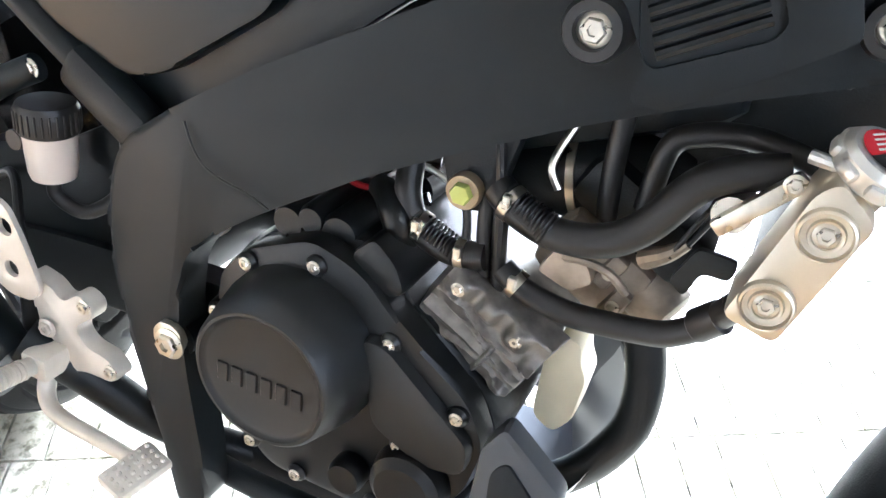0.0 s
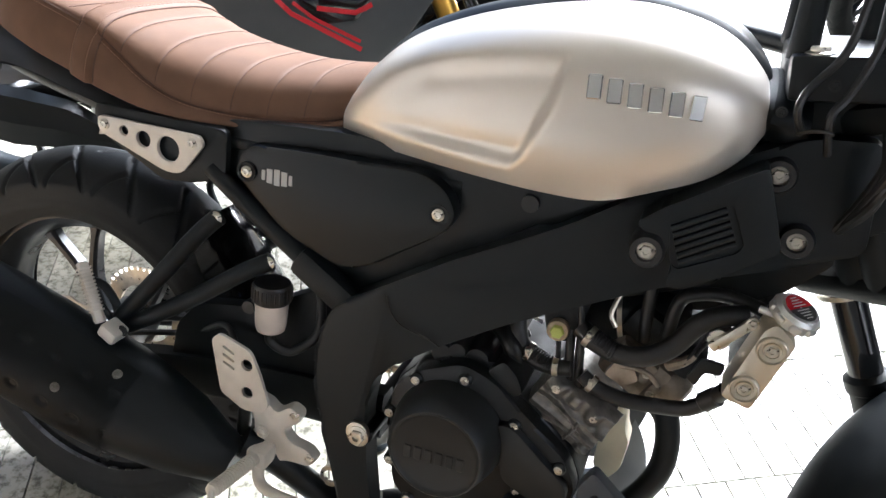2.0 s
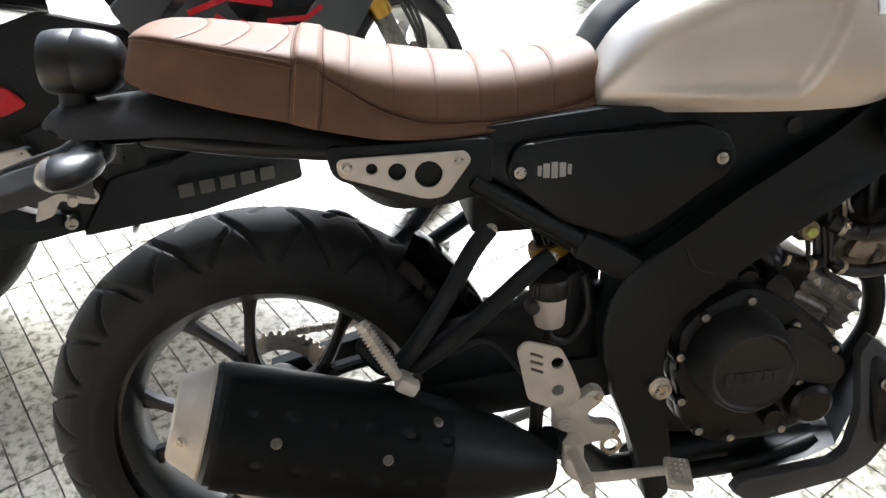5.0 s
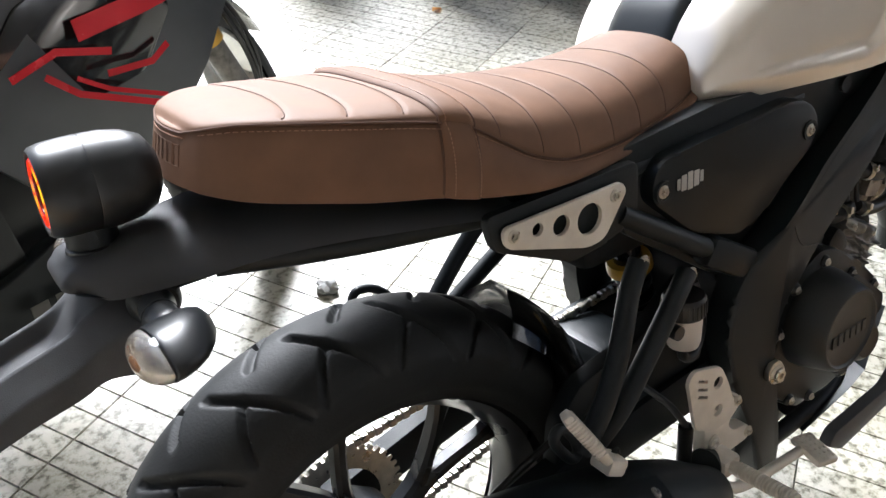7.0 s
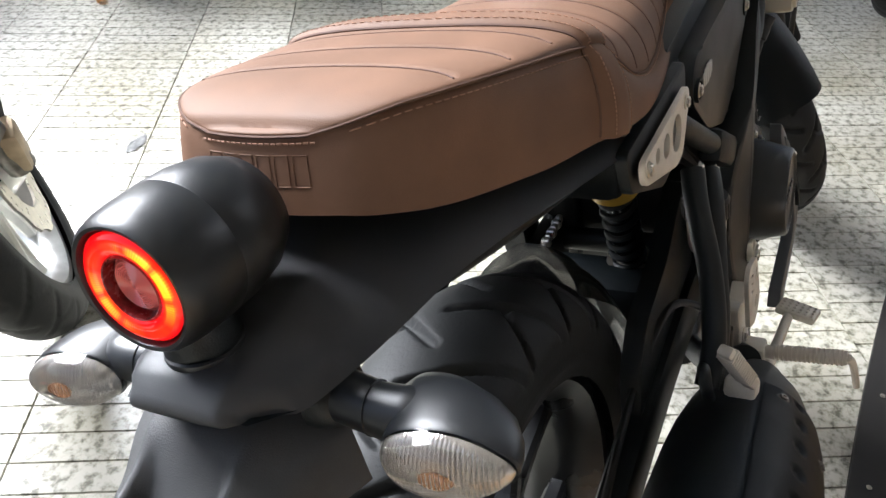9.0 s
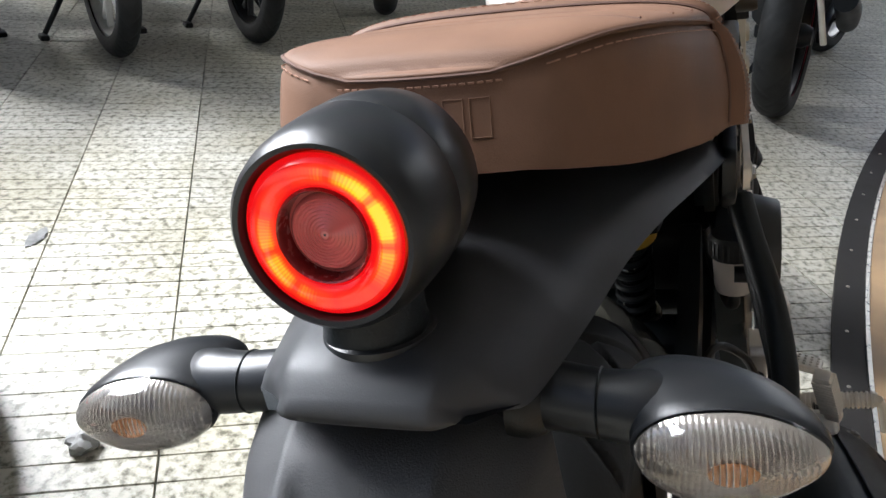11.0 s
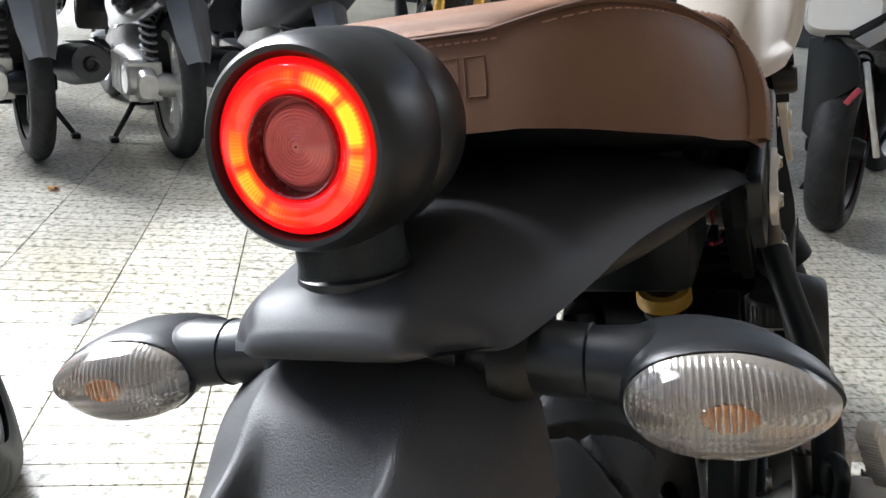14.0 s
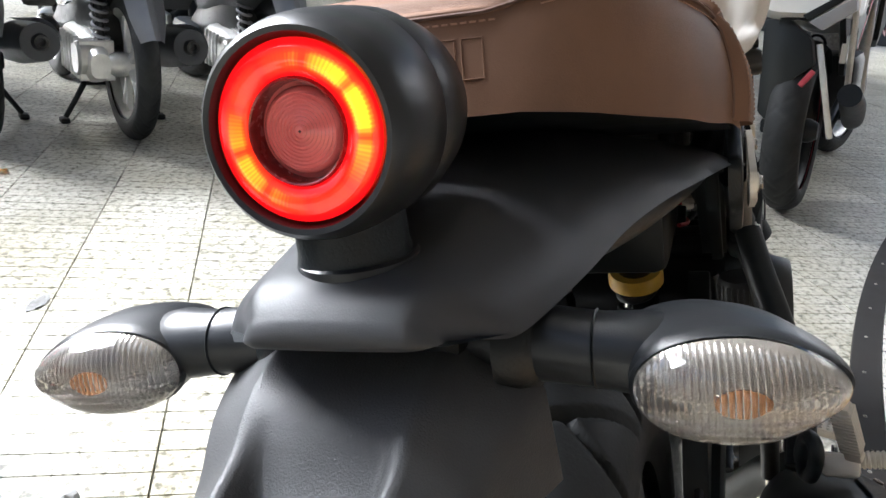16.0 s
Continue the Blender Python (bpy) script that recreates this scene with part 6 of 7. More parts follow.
def stripe(parent, pts, width, y, material, side=-1):
    """A flat painted stripe that follows pts in x and z on a side panel."""
    bm = bmesh.new()
    left, right = [], []
    for i, (x, z) in enumerate(pts):
        a, b = V(pts[max(i - 1, 0)]), V(pts[min(i + 1, len(pts) - 1)])
        d = (b - a).normalized()
        n = V((-d.y, d.x)) * width / 2
        left.append(V((x + n.x, side * y, z + n.y)))
        right.append(V((x - n.x, side * y, z - n.y)))
    surface([left, right, [p + V((0, -side * 0.002, 0)) for p in right], [p + V((0, -side * 0.002, 0)) for p in left]], wrap_u=True, bm=bm)
    return part("stripe", bm, material, parent)


def fork(parent, wheel_c, y, top, upper_mat, lower_mat):
    for side in (-1, 1):
        a = V(wheel_c) + V((-0.02, side * y, 0.0))
        b = V(top) + V((0, side * y, 0))
        d = b - a
        part("fork_lower", tube([a, a + d * 0.45], [0.026, 0.024], 16, 2), lower_mat, parent)
        part("fork_upper", tube([a + d * 0.40, b], 0.028, 16, 2), upper_mat, parent)


def disc_part(parent, c, r, y, material=STEEL):
    ob = part("brake_disc", toothed(r, 10, 0.006, 0, 0.005, r * 0.62), material, parent)
    ob.matrix_local = Matrix.Translation(V(c) + V((0, y, 0)))
    return ob


# sport machine beside the roadster: dark fairing, red lines, gold fork
sport = thing("sport_motorcycle", "dark grey faired sport motorcycle, red stripes, gold fork", "motorcycle", pose(-0.79, 0.78, 0, -8, 0, 17))
SPORT_STEER = Matrix.Rotation(radians(34), 4, V((-0.4, 0, 0.9)))
wheel(sport, "rear_wheel", V((0, 0, 0.31)), 0.31, 0.068, 0.222, 5, PANEL_BLACK, tyre_label="black rear tyre", seg=260)
sw = wheel(sport, "front_wheel", V((1.185, 0, 0.295)), 0.295, 0.056, 0.222, 6, BRIGHT_ALLOY, SPORT_STEER, "black front tyre on a silver rim", seg=260)
part("brake_disc", toothed(0.13, 10, 0.006, -0.065, 0.005, 0.08), STEEL, sw)
part("brake_caliper", box((0.06, 0.04, 0.09), pose(1.20, -0.10, 0.36, 0, -20, 30), 0.012), BRONZE, sport, "bronze brake caliper")
for side in (-1, 1):
    a_ = V((1.185, 0, 0.295)) + SPORT_STEER @ V((-0.03, side * 0.095, 0))
    d_ = V((-0.24, 0, 0.565))
    part("fork_lower", tube([a_, a_ + d_ * 0.42], [0.026, 0.023], 16, 2), CAST, sport)
    part("fork_upper", tube([a_ + d_ * 0.38, a_ + d_], 0.028, 16, 2), GOLD, sport)
for k in range(3):
    part("brake_hose", tube([(1.22, -0.085, 0.38), (1.20 + 0.01 * k, -0.10, 0.47), (1.15 + 0.012 * k, -0.11, 0.58), (1.10, -0.08, 0.70)], 0.005, 8, 5), HOSE, sport)
part("front_fender", surface([[V((1.185, 0, 0.295)) + SPORT_STEER @ V(((0.318 - 0.03 * abs(s) ** 2.5) * math.cos(a), 0.068 * s, (0.318 - 0.03 * abs(s) ** 2.5) * math.sin(a))) for s in np.linspace(-1, 1, 9)]
                              for a in np.radians(np.linspace(30, 150, 20))]), GLOSS_BLACK, sport)
for side in (-1, 1):
    main = part("fairing", panel_yz([(0.52, 0.66), (0.70, 0.78), (0.98, 0.98), (1.18, 0.92), (1.10, 0.66), (1.02, 0.54), (0.94, 0.44), (0.80, 0.40), (0.66, 0.44), (0.58, 0.54)], 0.215, 0.02, 0.05, side),
                COWL_GREY, sport, "dark grey fairing side with red lines")
    if side < 0:
        for pts, w in (([(0.66, 0.630), (0.74, 0.648), (0.83, 0.622)], 0.012), ([(0.712, 0.618), (0.756, 0.576), (0.911, 0.502)], 0.011), ([(0.813, 0.590), (0.898, 0.583), (0.935, 0.602)], 0.011),
                       ([(0.78, 0.668), (0.90, 0.678), (0.985, 0.690)], 0.034), ([(0.76, 0.600), (0.808, 0.566), (0.909, 0.520)], 0.008)):
            stripe(main, pts, w, 0.2185, RED)
        part("dark_inlay", panel_yz([(0.58, 0.60), (0.70, 0.72), (0.90, 0.80), (0.96, 0.66), (0.90, 0.56), (0.74, 0.53)], 0.2168, 0.012, 0.05, side), GLOSS_BLACK, main)
    belly = part("belly_pan", panel_yz([(0.36, 0.205), (0.44, 0.320), (0.56, 0.325), (0.66, 0.345), (0.84, 0.300), (0.845, 0.218), (0.60, 0.190)], 0.195, 0.03, 0.03, side), MATTE_BLACK, sport, "black belly pan with grey marks")
    if side < 0:
        bars(belly, (0.560, -0.1975, 0.262), (1, 0, -0.03), (0, -1, 0), 0.225, 0.030, 5, BARS_GREY, "belly_lettering", 0.002, 0.3, kind="stuff")
part("nose", loft_x([(0.98, 0.15, 0.74, 0.98), (1.14, 0.16, 0.72, 0.98), (1.28, 0.12, 0.72, 0.92), (1.38, 0.05, 0.76, 0.86)]), GLOSS_BLACK, sport)
part("tank", loft_x([(0.48, 0.08, 0.72, 0.80), (0.58, 0.12, 0.70, 0.90), (0.75, 0.15, 0.70, 0.97), (0.92, 0.13, 0.72, 0.96), (1.0, 0.06, 0.76, 0.90)]), GLOSS_BLACK, sport)
part("seat", loft_x([(-0.02, 0.07, 0.86, 0.90), (0.15, 0.11, 0.80, 0.87), (0.32, 0.13, 0.74, 0.80), (0.50, 0.10, 0.74, 0.79)]), MATTE_BLACK, sport)
part("tail", loft_x([(-0.22, 0.04, 0.84, 0.90), (-0.05, 0.09, 0.78, 0.88), (0.18, 0.12, 0.70, 0.82), (0.42, 0.12, 0.62, 0.78)]), GLOSS_BLACK, sport)
part("engine", box((0.34, 0.26, 0.28), pose(0.66, 0, 0.43), 0.04), ENGINE_BLACK, sport)
part("side_cover", panel_yz([(0.16, 0.50), (0.20, 0.62), (0.40, 0.66), (0.56, 0.60), (0.54, 0.46), (0.40, 0.40), (0.26, 0.42)], 0.165, 0.03, 0.02), ENGINE_BLACK, sport, "black ribbed side cover")
part("tail_lamp", panel_yz([(0.24, 0.53), (0.30, 0.545), (0.335, 0.50), (0.28, 0.485)], 0.176, 0.02, 0.0), RED, sport, "red side reflector")
part("frame_beam", beam((0.42, -0.10, 0.42), (1.0, -0.10, 0.80), 0.03, 0.07, 0.01), ENGINE_BLACK, sport)
part("swingarm", beam((0.0, -0.11, 0.31), (0.45, -0.11, 0.40), 0.03, 0.06, 0.01), ENGINE_BLACK, sport)
part("swingarm", beam((0.0, 0.11, 0.31), (0.45, 0.11, 0.40), 0.03, 0.06, 0.01), ENGINE_BLACK, sport)
part("silencer", tube([(0.36, -0.15, 0.235), (0.28, -0.17, 0.252), (0.20, -0.18, 0.283), (0.10, -0.185, 0.300), (-0.02, -0.19, 0.330)], [0.022, 0.036, 0.060, 0.070, 0.062], 7, 5), PANEL_BLACK, sport, "angular dark silencer")
br = part("peg_bracket", plate(rounded([(0.226, 0.428), (0.306, 0.430), (0.324, 0.382), (0.362, 0.386), (0.380, 0.378), (0.384, 0.358), (0.413, 0.300), (0.400, 0.285), (0.381, 0.291),
                                        (0.338, 0.310), (0.318, 0.281), (0.282, 0.276), (0.300, 0.312), (0.290, 0.352)], 0.007, 3),
                               -0.212, -0.200, holes=[rounded([(0.331, 0.352), (0.358, 0.360), (0.385, 0.312), (0.341, 0.335)], 0.005, 3)], bevel=0.003), ALLOY, sport, "bare alloy footrest bracket")
for x, z in ((0.293, 0.420), (0.292, 0.375), (0.368, 0.371), (0.399, 0.300)):
    bolt(br, (x, -0.212, z), (0, -1, 0), 0.007)
case = part("crankcase", plate(rounded([(0.300, 0.440), (0.420, 0.470), (0.600, 0.450), (0.620, 0.240), (0.480, 0.205), (0.262, 0.212), (0.240, 0.240), (0.340, 0.270), (0.350, 0.340)], 0.015, 3), -0.158, -0.10, bevel=0.008), ENGINE_BLACK, sport)
part("case_cover", disc_y([(0.020, -0.172), (0.050, -0.172), (0.056, -0.166), (0.056, -0.15)], (0.470, 0, 0.350), 36), ENGINE_BLACK, case)
for x, z in ((0.418, 0.415), (0.428, 0.255), (0.535, 0.300), (0.450, 0.286), (0.440, 0.240)):
    bolt(case, (x, -0.160, z), (0, -1, 0), 0.006)
part("bracket_bolt", disc_y([(0.006, -0.20), (0.013, -0.20), (0.013, -0.17)], (0.345, 0, 0.250), 20), STEEL, sport)
part("footpeg", tube([(0.36, -0.17, 0.31), (0.36, -0.25, 0.315)], 0.010, 12, 2), ALLOY, sport)
part("rear_linkage", box((0.09, 0.06, 0.05), pose(0.42, -0.12, 0.27, 0, 20, 0), 0.01), STEEL, sport)
part("side_stand", tube([(0.52, 0.12, 0.22), (0.49, 0.20, 0.05), (0.485, 0.215, 0.035)], 0.010, 10, 3), MATTE_BLACK, sport)


def scooter(m, body_mat, rim_mat, guard_mat, label, stripe_mat=None):
    s = thing("scooter", label, "scooter", m, "scooters in a row")
    w = wheel(s, "rear_wheel", V((0, 0, 0.285)), 0.285, 0.041, 0.205, 5, rim_mat, tyre_label="black rear tyre", seg=360, pitch=26, groove=0.0022)
    if stripe_mat:
        part("rim_stripe", ring_mesh([(0.2115, -0.041), (0.216, -0.041), (0.216, -0.0385), (0.2115, -0.0385)], 64), stripe_mat, w)
    wheel(s, "front_wheel", V((1.27, 0, 0.285)), 0.285, 0.046, 0.205, 5, rim_mat, tyre_label="black front tyre", seg=160)
    case = loft_x([(-0.04, 0.035, 0.24, 0.33), (0.04, 0.05, 0.21, 0.36), (0.16, 0.06, 0.20, 0.39), (0.30, 0.06, 0.20, 0.40), (0.40, 0.045, 0.22, 0.38)], 24, 3)
    lathe([(0.02, 0.055), (0.055, 0.06), (0.065, 0.05), (0.065, 0)], (0.05, 0.01, 0.30), (0, 1, 0), 28, case)
    bmesh.ops.translate(case, verts=case.verts, vec=(0, 0.115, 0))
    case = part("drive_case", case, BRIGHT_ALLOY, s, "bare cast alloy drive case")
    for k in range(7):
        if k == 0:
            cr = part("case_rib", box((0.012, 0.128, 0.15), None, 0.004, None, 1), BRIGHT_ALLOY, case)
        else:
            cr = new("case_rib", cr.data)
            cr.parent = case
        cr.matrix_local = Matrix.Translation((0.02 + 0.05 * k, 0.115, 0.295))
    part("underbody", loft_x([(0.10, 0.10, 0.34, 0.60), (0.25, 0.13, 0.27, 0.60), (0.55, 0.13, 0.24, 0.52), (0.80, 0.12, 0.24, 0.36)], 20, 3.5), ENGINE_BLACK, s)
    part("crankcase", box((0.24, 0.18, 0.18), pose(0.34, 0.02, 0.33), 0.03), CAST, s)
    part("silencer", tube([(0.34, -0.13, 0.29), (0.22, -0.160, 0.315), (0.10, -0.172, 0.335), (-0.16, -0.18, 0.375)], [0.035, 0.072, 0.080, 0.066], 24, 5), COWL_GREY, s, "matte black silencer")
    part("silencer_outlet", lathe([(0.014, -0.004), (0.016, 0.020), (0.024, 0.023), (0.030, 0.0)], (-0.16, -0.18, 0.375), (-0.97, -0.02, 0.16), 24), HOSE, s)
    sh = []
    for u in np.linspace(0, 1, 14):
        c = V((0.30 - 0.40 * u, -0.160 - 0.016 * u, 0.305 + 0.058 * u))
        sh.append([c + V((0, -math.cos(a) * 0.089, math.sin(a) * 0.089)) for a in np.radians(np.linspace(5, 85, 10))])
    b = surface(sh)
    bmesh.ops.solidify(b, geom=b.faces[:], thickness=0.004)
    part("heat_shield", b, GREY_PAINT, s, "grey silencer shield")
    for side in (-1, 1):
        part("stand_leg", tube([(0.34, side * 0.07, 0.20), (0.31, side * 0.12, 0.12), (0.285, side * 0.185, 0.022)], [0.013, 0.011, 0.010], 12, 4), MATTE_BLACK, s)
        part("stand_foot", box((0.05, 0.035, 0.022), pose(0.282, side * 0.190, 0.011), 0.006), MATTE_BLACK, s)
    part("stand_bar", tube([(0.325, -0.10, 0.15), (0.325, 0.10, 0.15)], 0.009, 10, 2), MATTE_BLACK, s)
    coil = [V((0.06 + 0.06 * u, 0.085 + 0.028 * math.cos(a), 0.36 + 0.27 * u + 0.028 * math.sin(a) * 0.2)) + V((0.028 * math.sin(a), 0, 0)) for u, a in ((i / 130, i / 130 * 2 * math.pi * 9) for i in range(131))]
    part("shock_spring", tube(coil, 0.006, 8, raw=True), GREY_PAINT, s, "grey coil spring")
    part("shock_rod", tube([(0.06, 0.085, 0.34), (0.12, 0.085, 0.66)], 0.014, 12, 2), HOSE, s)
    # pointed rear mudguard over the wheel
    rows = []
    for u in np.linspace(0, 1, 12):
        wd = lerp(u, [0, 0.5, 0.85, 1.0], [0.080, 0.076, 0.062, 0.040])
        x, z = -0.02 - 0.325 * u ** 0.9, 0.80 - 0.37 * u ** 1.2
        rows.append([V((x + 0.05 * abs(q) ** 2 - 0.012 * (abs(q) < 0.3), q * wd, z - 0.02 * abs(q) ** 2)) for q in np.linspace(-1, 1, 13)])
    b = surface(rows)
    bmesh.ops.solidify(b, geom=b.faces[:], thickness=0.004)
    part("rear_mudguard", b, guard_mat, s, "pointed grey plastic mudguard")
    part("plate_bar", box((0.006, 0.07, 0.014), pose(-0.105, 0, 0.655, 0, -38, 0), 0.002), WHITE_PAINT, s)
    part("body", loft_x([(-0.30, 0.05, 0.72, 0.80), (-0.15, 0.13, 0.60, 0.84), (0.10, 0.17, 0.48, 0.84), (0.40, 0.18, 0.42, 0.80), (0.60, 0.14, 0.36, 0.68)], 24, 2.8), body_mat, s)
    part("seat", loft_x([(-0.22, 0.08, 0.83, 0.87), (-0.05, 0.13, 0.81, 0.90), (0.25, 0.15, 0.76, 0.85), (0.52, 0.12, 0.70, 0.79)], 20, 3), MATTE_BLACK, s)
    part("footboard", box((0.34, 0.34, 0.08), pose(0.74, 0, 0.31), 0.03), body_mat, s)
    part("leg_shield", box((0.08, 0.40, 0.55), pose(1.0, 0, 0.62, 0, -18, 0), 0.035), body_mat, s)
    part("steering_column", tube([(1.25, 0, 0.30), (1.04, 0, 0.98)], 0.03, 14, 2), MATTE_BLACK, s)
    part("handlebar", tube([(0.98, -0.32, 1.02), (1.03, -0.1, 1.0), (1.03, 0.1, 1.0), (0.98, 0.32, 1.02)], 0.013, 10, 4), MATTE_BLACK, s)
    return s


scooter(pose(1.93, 2.44, 0, 0, 0, 52), GLOSS_BLACK, PANEL_BLACK, GREY_PAINT, "black scooter on its centre stand, red-edged black wheel", RED_EDGE)
scooter(pose(2.26, 2.05, 0, 0, 0, 50), GLOSS_BLACK, BRIGHT_ALLOY, GREY_PAINT, "black and grey scooter on its centre stand, silver wheel")
scooter(pose(2.72, 1.70, 0, 0, 0, 47), COWL_GREY, PANEL_BLACK, GREY_PAINT, "dark grey scooter on its centre stand, silver drive case")
scooter(pose(1.50, 2.95, 0, 0, 0, 54), COWL_GREY, PANEL_BLACK, GREY_PAINT, "dark scooter at the end of the row")


def naked(m, name, label, paint, second, fork_up, rim, front_rim=None, arm=None, rim_line=None):
    """A parked machine: wheels, fork, engine, tank, seat, tail, panels and silencer."""
    b = thing(name, label, "motorcycle", m)
    rw = wheel(b, "rear_wheel", V((0, 0, 0.31)), 0.31, 0.065, 0.222, 5, rim, tyre_label="black rear tyre", seg=220)
    if rim_line:
        part("rim_stripe", ring_mesh([(0.2285, -0.053), (0.234, -0.053), (0.234, -0.050), (0.2285, -0.050)], 64), rim_line, rw)
    wheel(b, "front_wheel", V((1.34, 0, 0.30)), 0.30, 0.055, 0.222, 6, front_rim or rim, Matrix.Rotation(radians(-12), 4, "Z"), "black front tyre", seg=220)
    disc_part(b, (1.34, 0, 0.30), 0.13, -0.065)
    fork(b, (1.34, 0, 0.30), 0.10, (1.08, 0, 0.90), fork_up, BRIGHT_ALLOY)
    part("tank", loft_x([(0.46, 0.09, 0.74, 0.80), (0.56, 0.13, 0.72, 0.92), (0.75, 0.16, 0.70, 1.0), (0.92, 0.14, 0.74, 0.97), (1.02, 0.06, 0.80, 0.90)]), paint, b)
    part("seat", loft_x([(-0.10, 0.07, 0.84, 0.90), (0.10, 0.12, 0.80, 0.87), (0.34, 0.13, 0.76, 0.82), (0.50, 0.10, 0.76, 0.81)]), MATTE_BLACK, b)
    part("tail", loft_x([(-0.30, 0.04, 0.82, 0.89), (-0.12, 0.10, 0.76, 0.86), (0.20, 0.13, 0.68, 0.80), (0.45, 0.12, 0.64, 0.78)]), paint, b)
    for side in (-1, 1):
        pn = part("side_panel", panel_yz([(0.02, 0.80), (0.30, 0.80), (0.48, 0.70), (0.40, 0.58), (0.20, 0.66)], 0.15, 0.02, 0.02, side), second, b)
        sc = part("shroud", panel_yz([(0.78, 0.80), (1.05, 0.88), (1.14, 0.72), (0.98, 0.56), (0.84, 0.60)], 0.19, 0.02, 0.03, side), second, b)
        stripe(sc, [(0.82, 0.64), (0.96, 0.62), (1.08, 0.72)], 0.016, 0.1925, RED_EDGE, side)
        part("seat_stay", beam((0.05, side * 0.12, 0.78), (0.44, side * 0.12, 0.48), 0.02, 0.03, 0.006), MATTE_BLACK, b)
        part("swingarm", beam((0.0, side * 0.11, 0.31), (0.48, side * 0.11, 0.40), 0.03, 0.055, 0.01), arm or BRIGHT_ALLOY, b)
    part("engine", box((0.36, 0.28, 0.28), pose(0.68, 0, 0.42), 0.04), ENGINE_BLACK, b)
    part("cylinder", box((0.14, 0.18, 0.20), pose(0.80, 0, 0.60, 0, 25, 0), 0.02), CAST, b)
    part("silencer", tube([(0.42, -0.15, 0.30), (0.28, -0.17, 0.33), (0.10, -0.18, 0.40), (-0.16, -0.185, 0.47)], [0.03, 0.042, 0.046, 0.040], 18, 5), MATTE_BLACK, b, "black silencer")
    part("shock_spring", tube([V((0.28 + 0.16 * i / 90, 0.03 * math.cos(i / 90 * 44), 0.62 - 0.2 * i / 90 + 0.03 * math.sin(i / 90 * 44))) for i in range(91)], 0.006, 8, raw=True), MATTE_BLACK, b)
    part("rear_guard", surface([[V((-0.18 - 0.09 * u, s * 0.06, 0.82 - 0.10 * u - 0.02 * s * s)) for s in np.linspace(-1, 1, 7)] for u in np.linspace(0, 1, 8)]), MATTE_BLACK, b)
    part("handlebar", tube([(0.98, -0.36, 1.04), (1.03, -0.12, 1.0), (1.03, 0.12, 1.0), (0.98, 0.36, 1.04)], 0.013, 10, 4), MATTE_BLACK, b)
    part("headlamp", lathe([(0.01, 0.06), (0.08, 0.05), (0.09, 0.0), (0.05, -0.08)], (1.20, 0, 0.86), (1, 0, -0.1), 24), GLOSS_BLACK, b)
    part("side_stand", tube([(0.58, 0.11, 0.24), (0.56, 0.22, 0.01)], 0.011, 10, 2), MATTE_BLACK, b)
    return b


white_bike = naked(pose(2.84, -0.44, 0, -6, 0, -16), "motorcycle", "white and black motorcycle with red trim and silver front wheel", WHITE_PAINT, PANEL_BLACK, BRIGHT_ALLOY, PANEL_BLACK, BRIGHT_ALLOY, MATTE_BLACK, RED_EDGE)
naked(pose(4.75, 1.95, 0, -7, 0, 205), "motorcycle", "green-grey motorcycle with gold fork facing the row", GREEN_PAINT, BEIGE, GOLD, PANEL_BLACK)
naked(pose(3.55, 2.55, 0, -7, 0, 60), "motorcycle", "dark motorcycle parked among the scooters", PANEL_BLACK, COWL_GREY, GREY_PAINT, PANEL_BLACK)

part("rear_strut", beam((-0.03, -0.15, 0.80), (0.02, -0.16, 0.40), 0.016, 0.034, 0.006), ALLOY, white_bike, "pale alloy rear strut")
stripe(white_bike, [(0.0, 0.62), (0.16, 0.70), (0.34, 0.80)], 0.022, 0.172, RED_EDGE)
part("tail_fin", panel_yz([(-0.02, 0.56), (0.14, 0.60), (0.16, 0.66), (0.0, 0.66)], 0.14, 0.02, 0.0), WHITE_PAINT, white_bike)

rows = []
for a in np.radians(np.linspace(38, 128, 20)):
    rows.append([V(((0.332 - 0.030 * abs(q) ** 2.5) * math.cos(a), 0.078 * q, 0.31 + (0.332 - 0.030 * abs(q) ** 2.5) * math.sin(a))) for q in np.linspace(-1, 1, 11)])
b = surface(rows)
bmesh.ops.solidify(b, geom=b.faces[:], thickness=0.003)
part("rear_hugger", b, MATTE_BLACK, white_bike, "black plastic hugger over the rear tyre")
for side in (-1, 1):
    part("tail_side", panel_yz([(-0.30, 0.86), (0.08, 0.92), (0.46, 0.86), (0.40, 0.74), (0.06, 0.72), (-0.18, 0.79)], 0.150, 0.02, 0.012, side), WHITE_PAINT, white_bike, "glossy white tail side")
    part("under_panel", panel_yz([(-0.08, 0.73), (0.40, 0.73), (0.42, 0.50), (0.18, 0.50), (0.02, 0.60)], 0.135, 0.02, 0.01, side), MATTE_BLACK, white_bike, "black panel under the tail")
part("tail_cowl", loft_x([(-0.32, 0.11, 0.745, 0.86), (-0.22, 0.14, 0.715, 0.90), (0.08, 0.160, 0.70, 0.93), (0.40, 0.15, 0.68, 0.90)], 24, 4.0), WHITE_PAINT, white_bike, "glossy white tail cowl")
def across(y, z, x):
    """Outlines laid over the back of the machine, facing rearwards."""
    return V((x + 1.2 * (y + 0.02) ** 2, y, z))


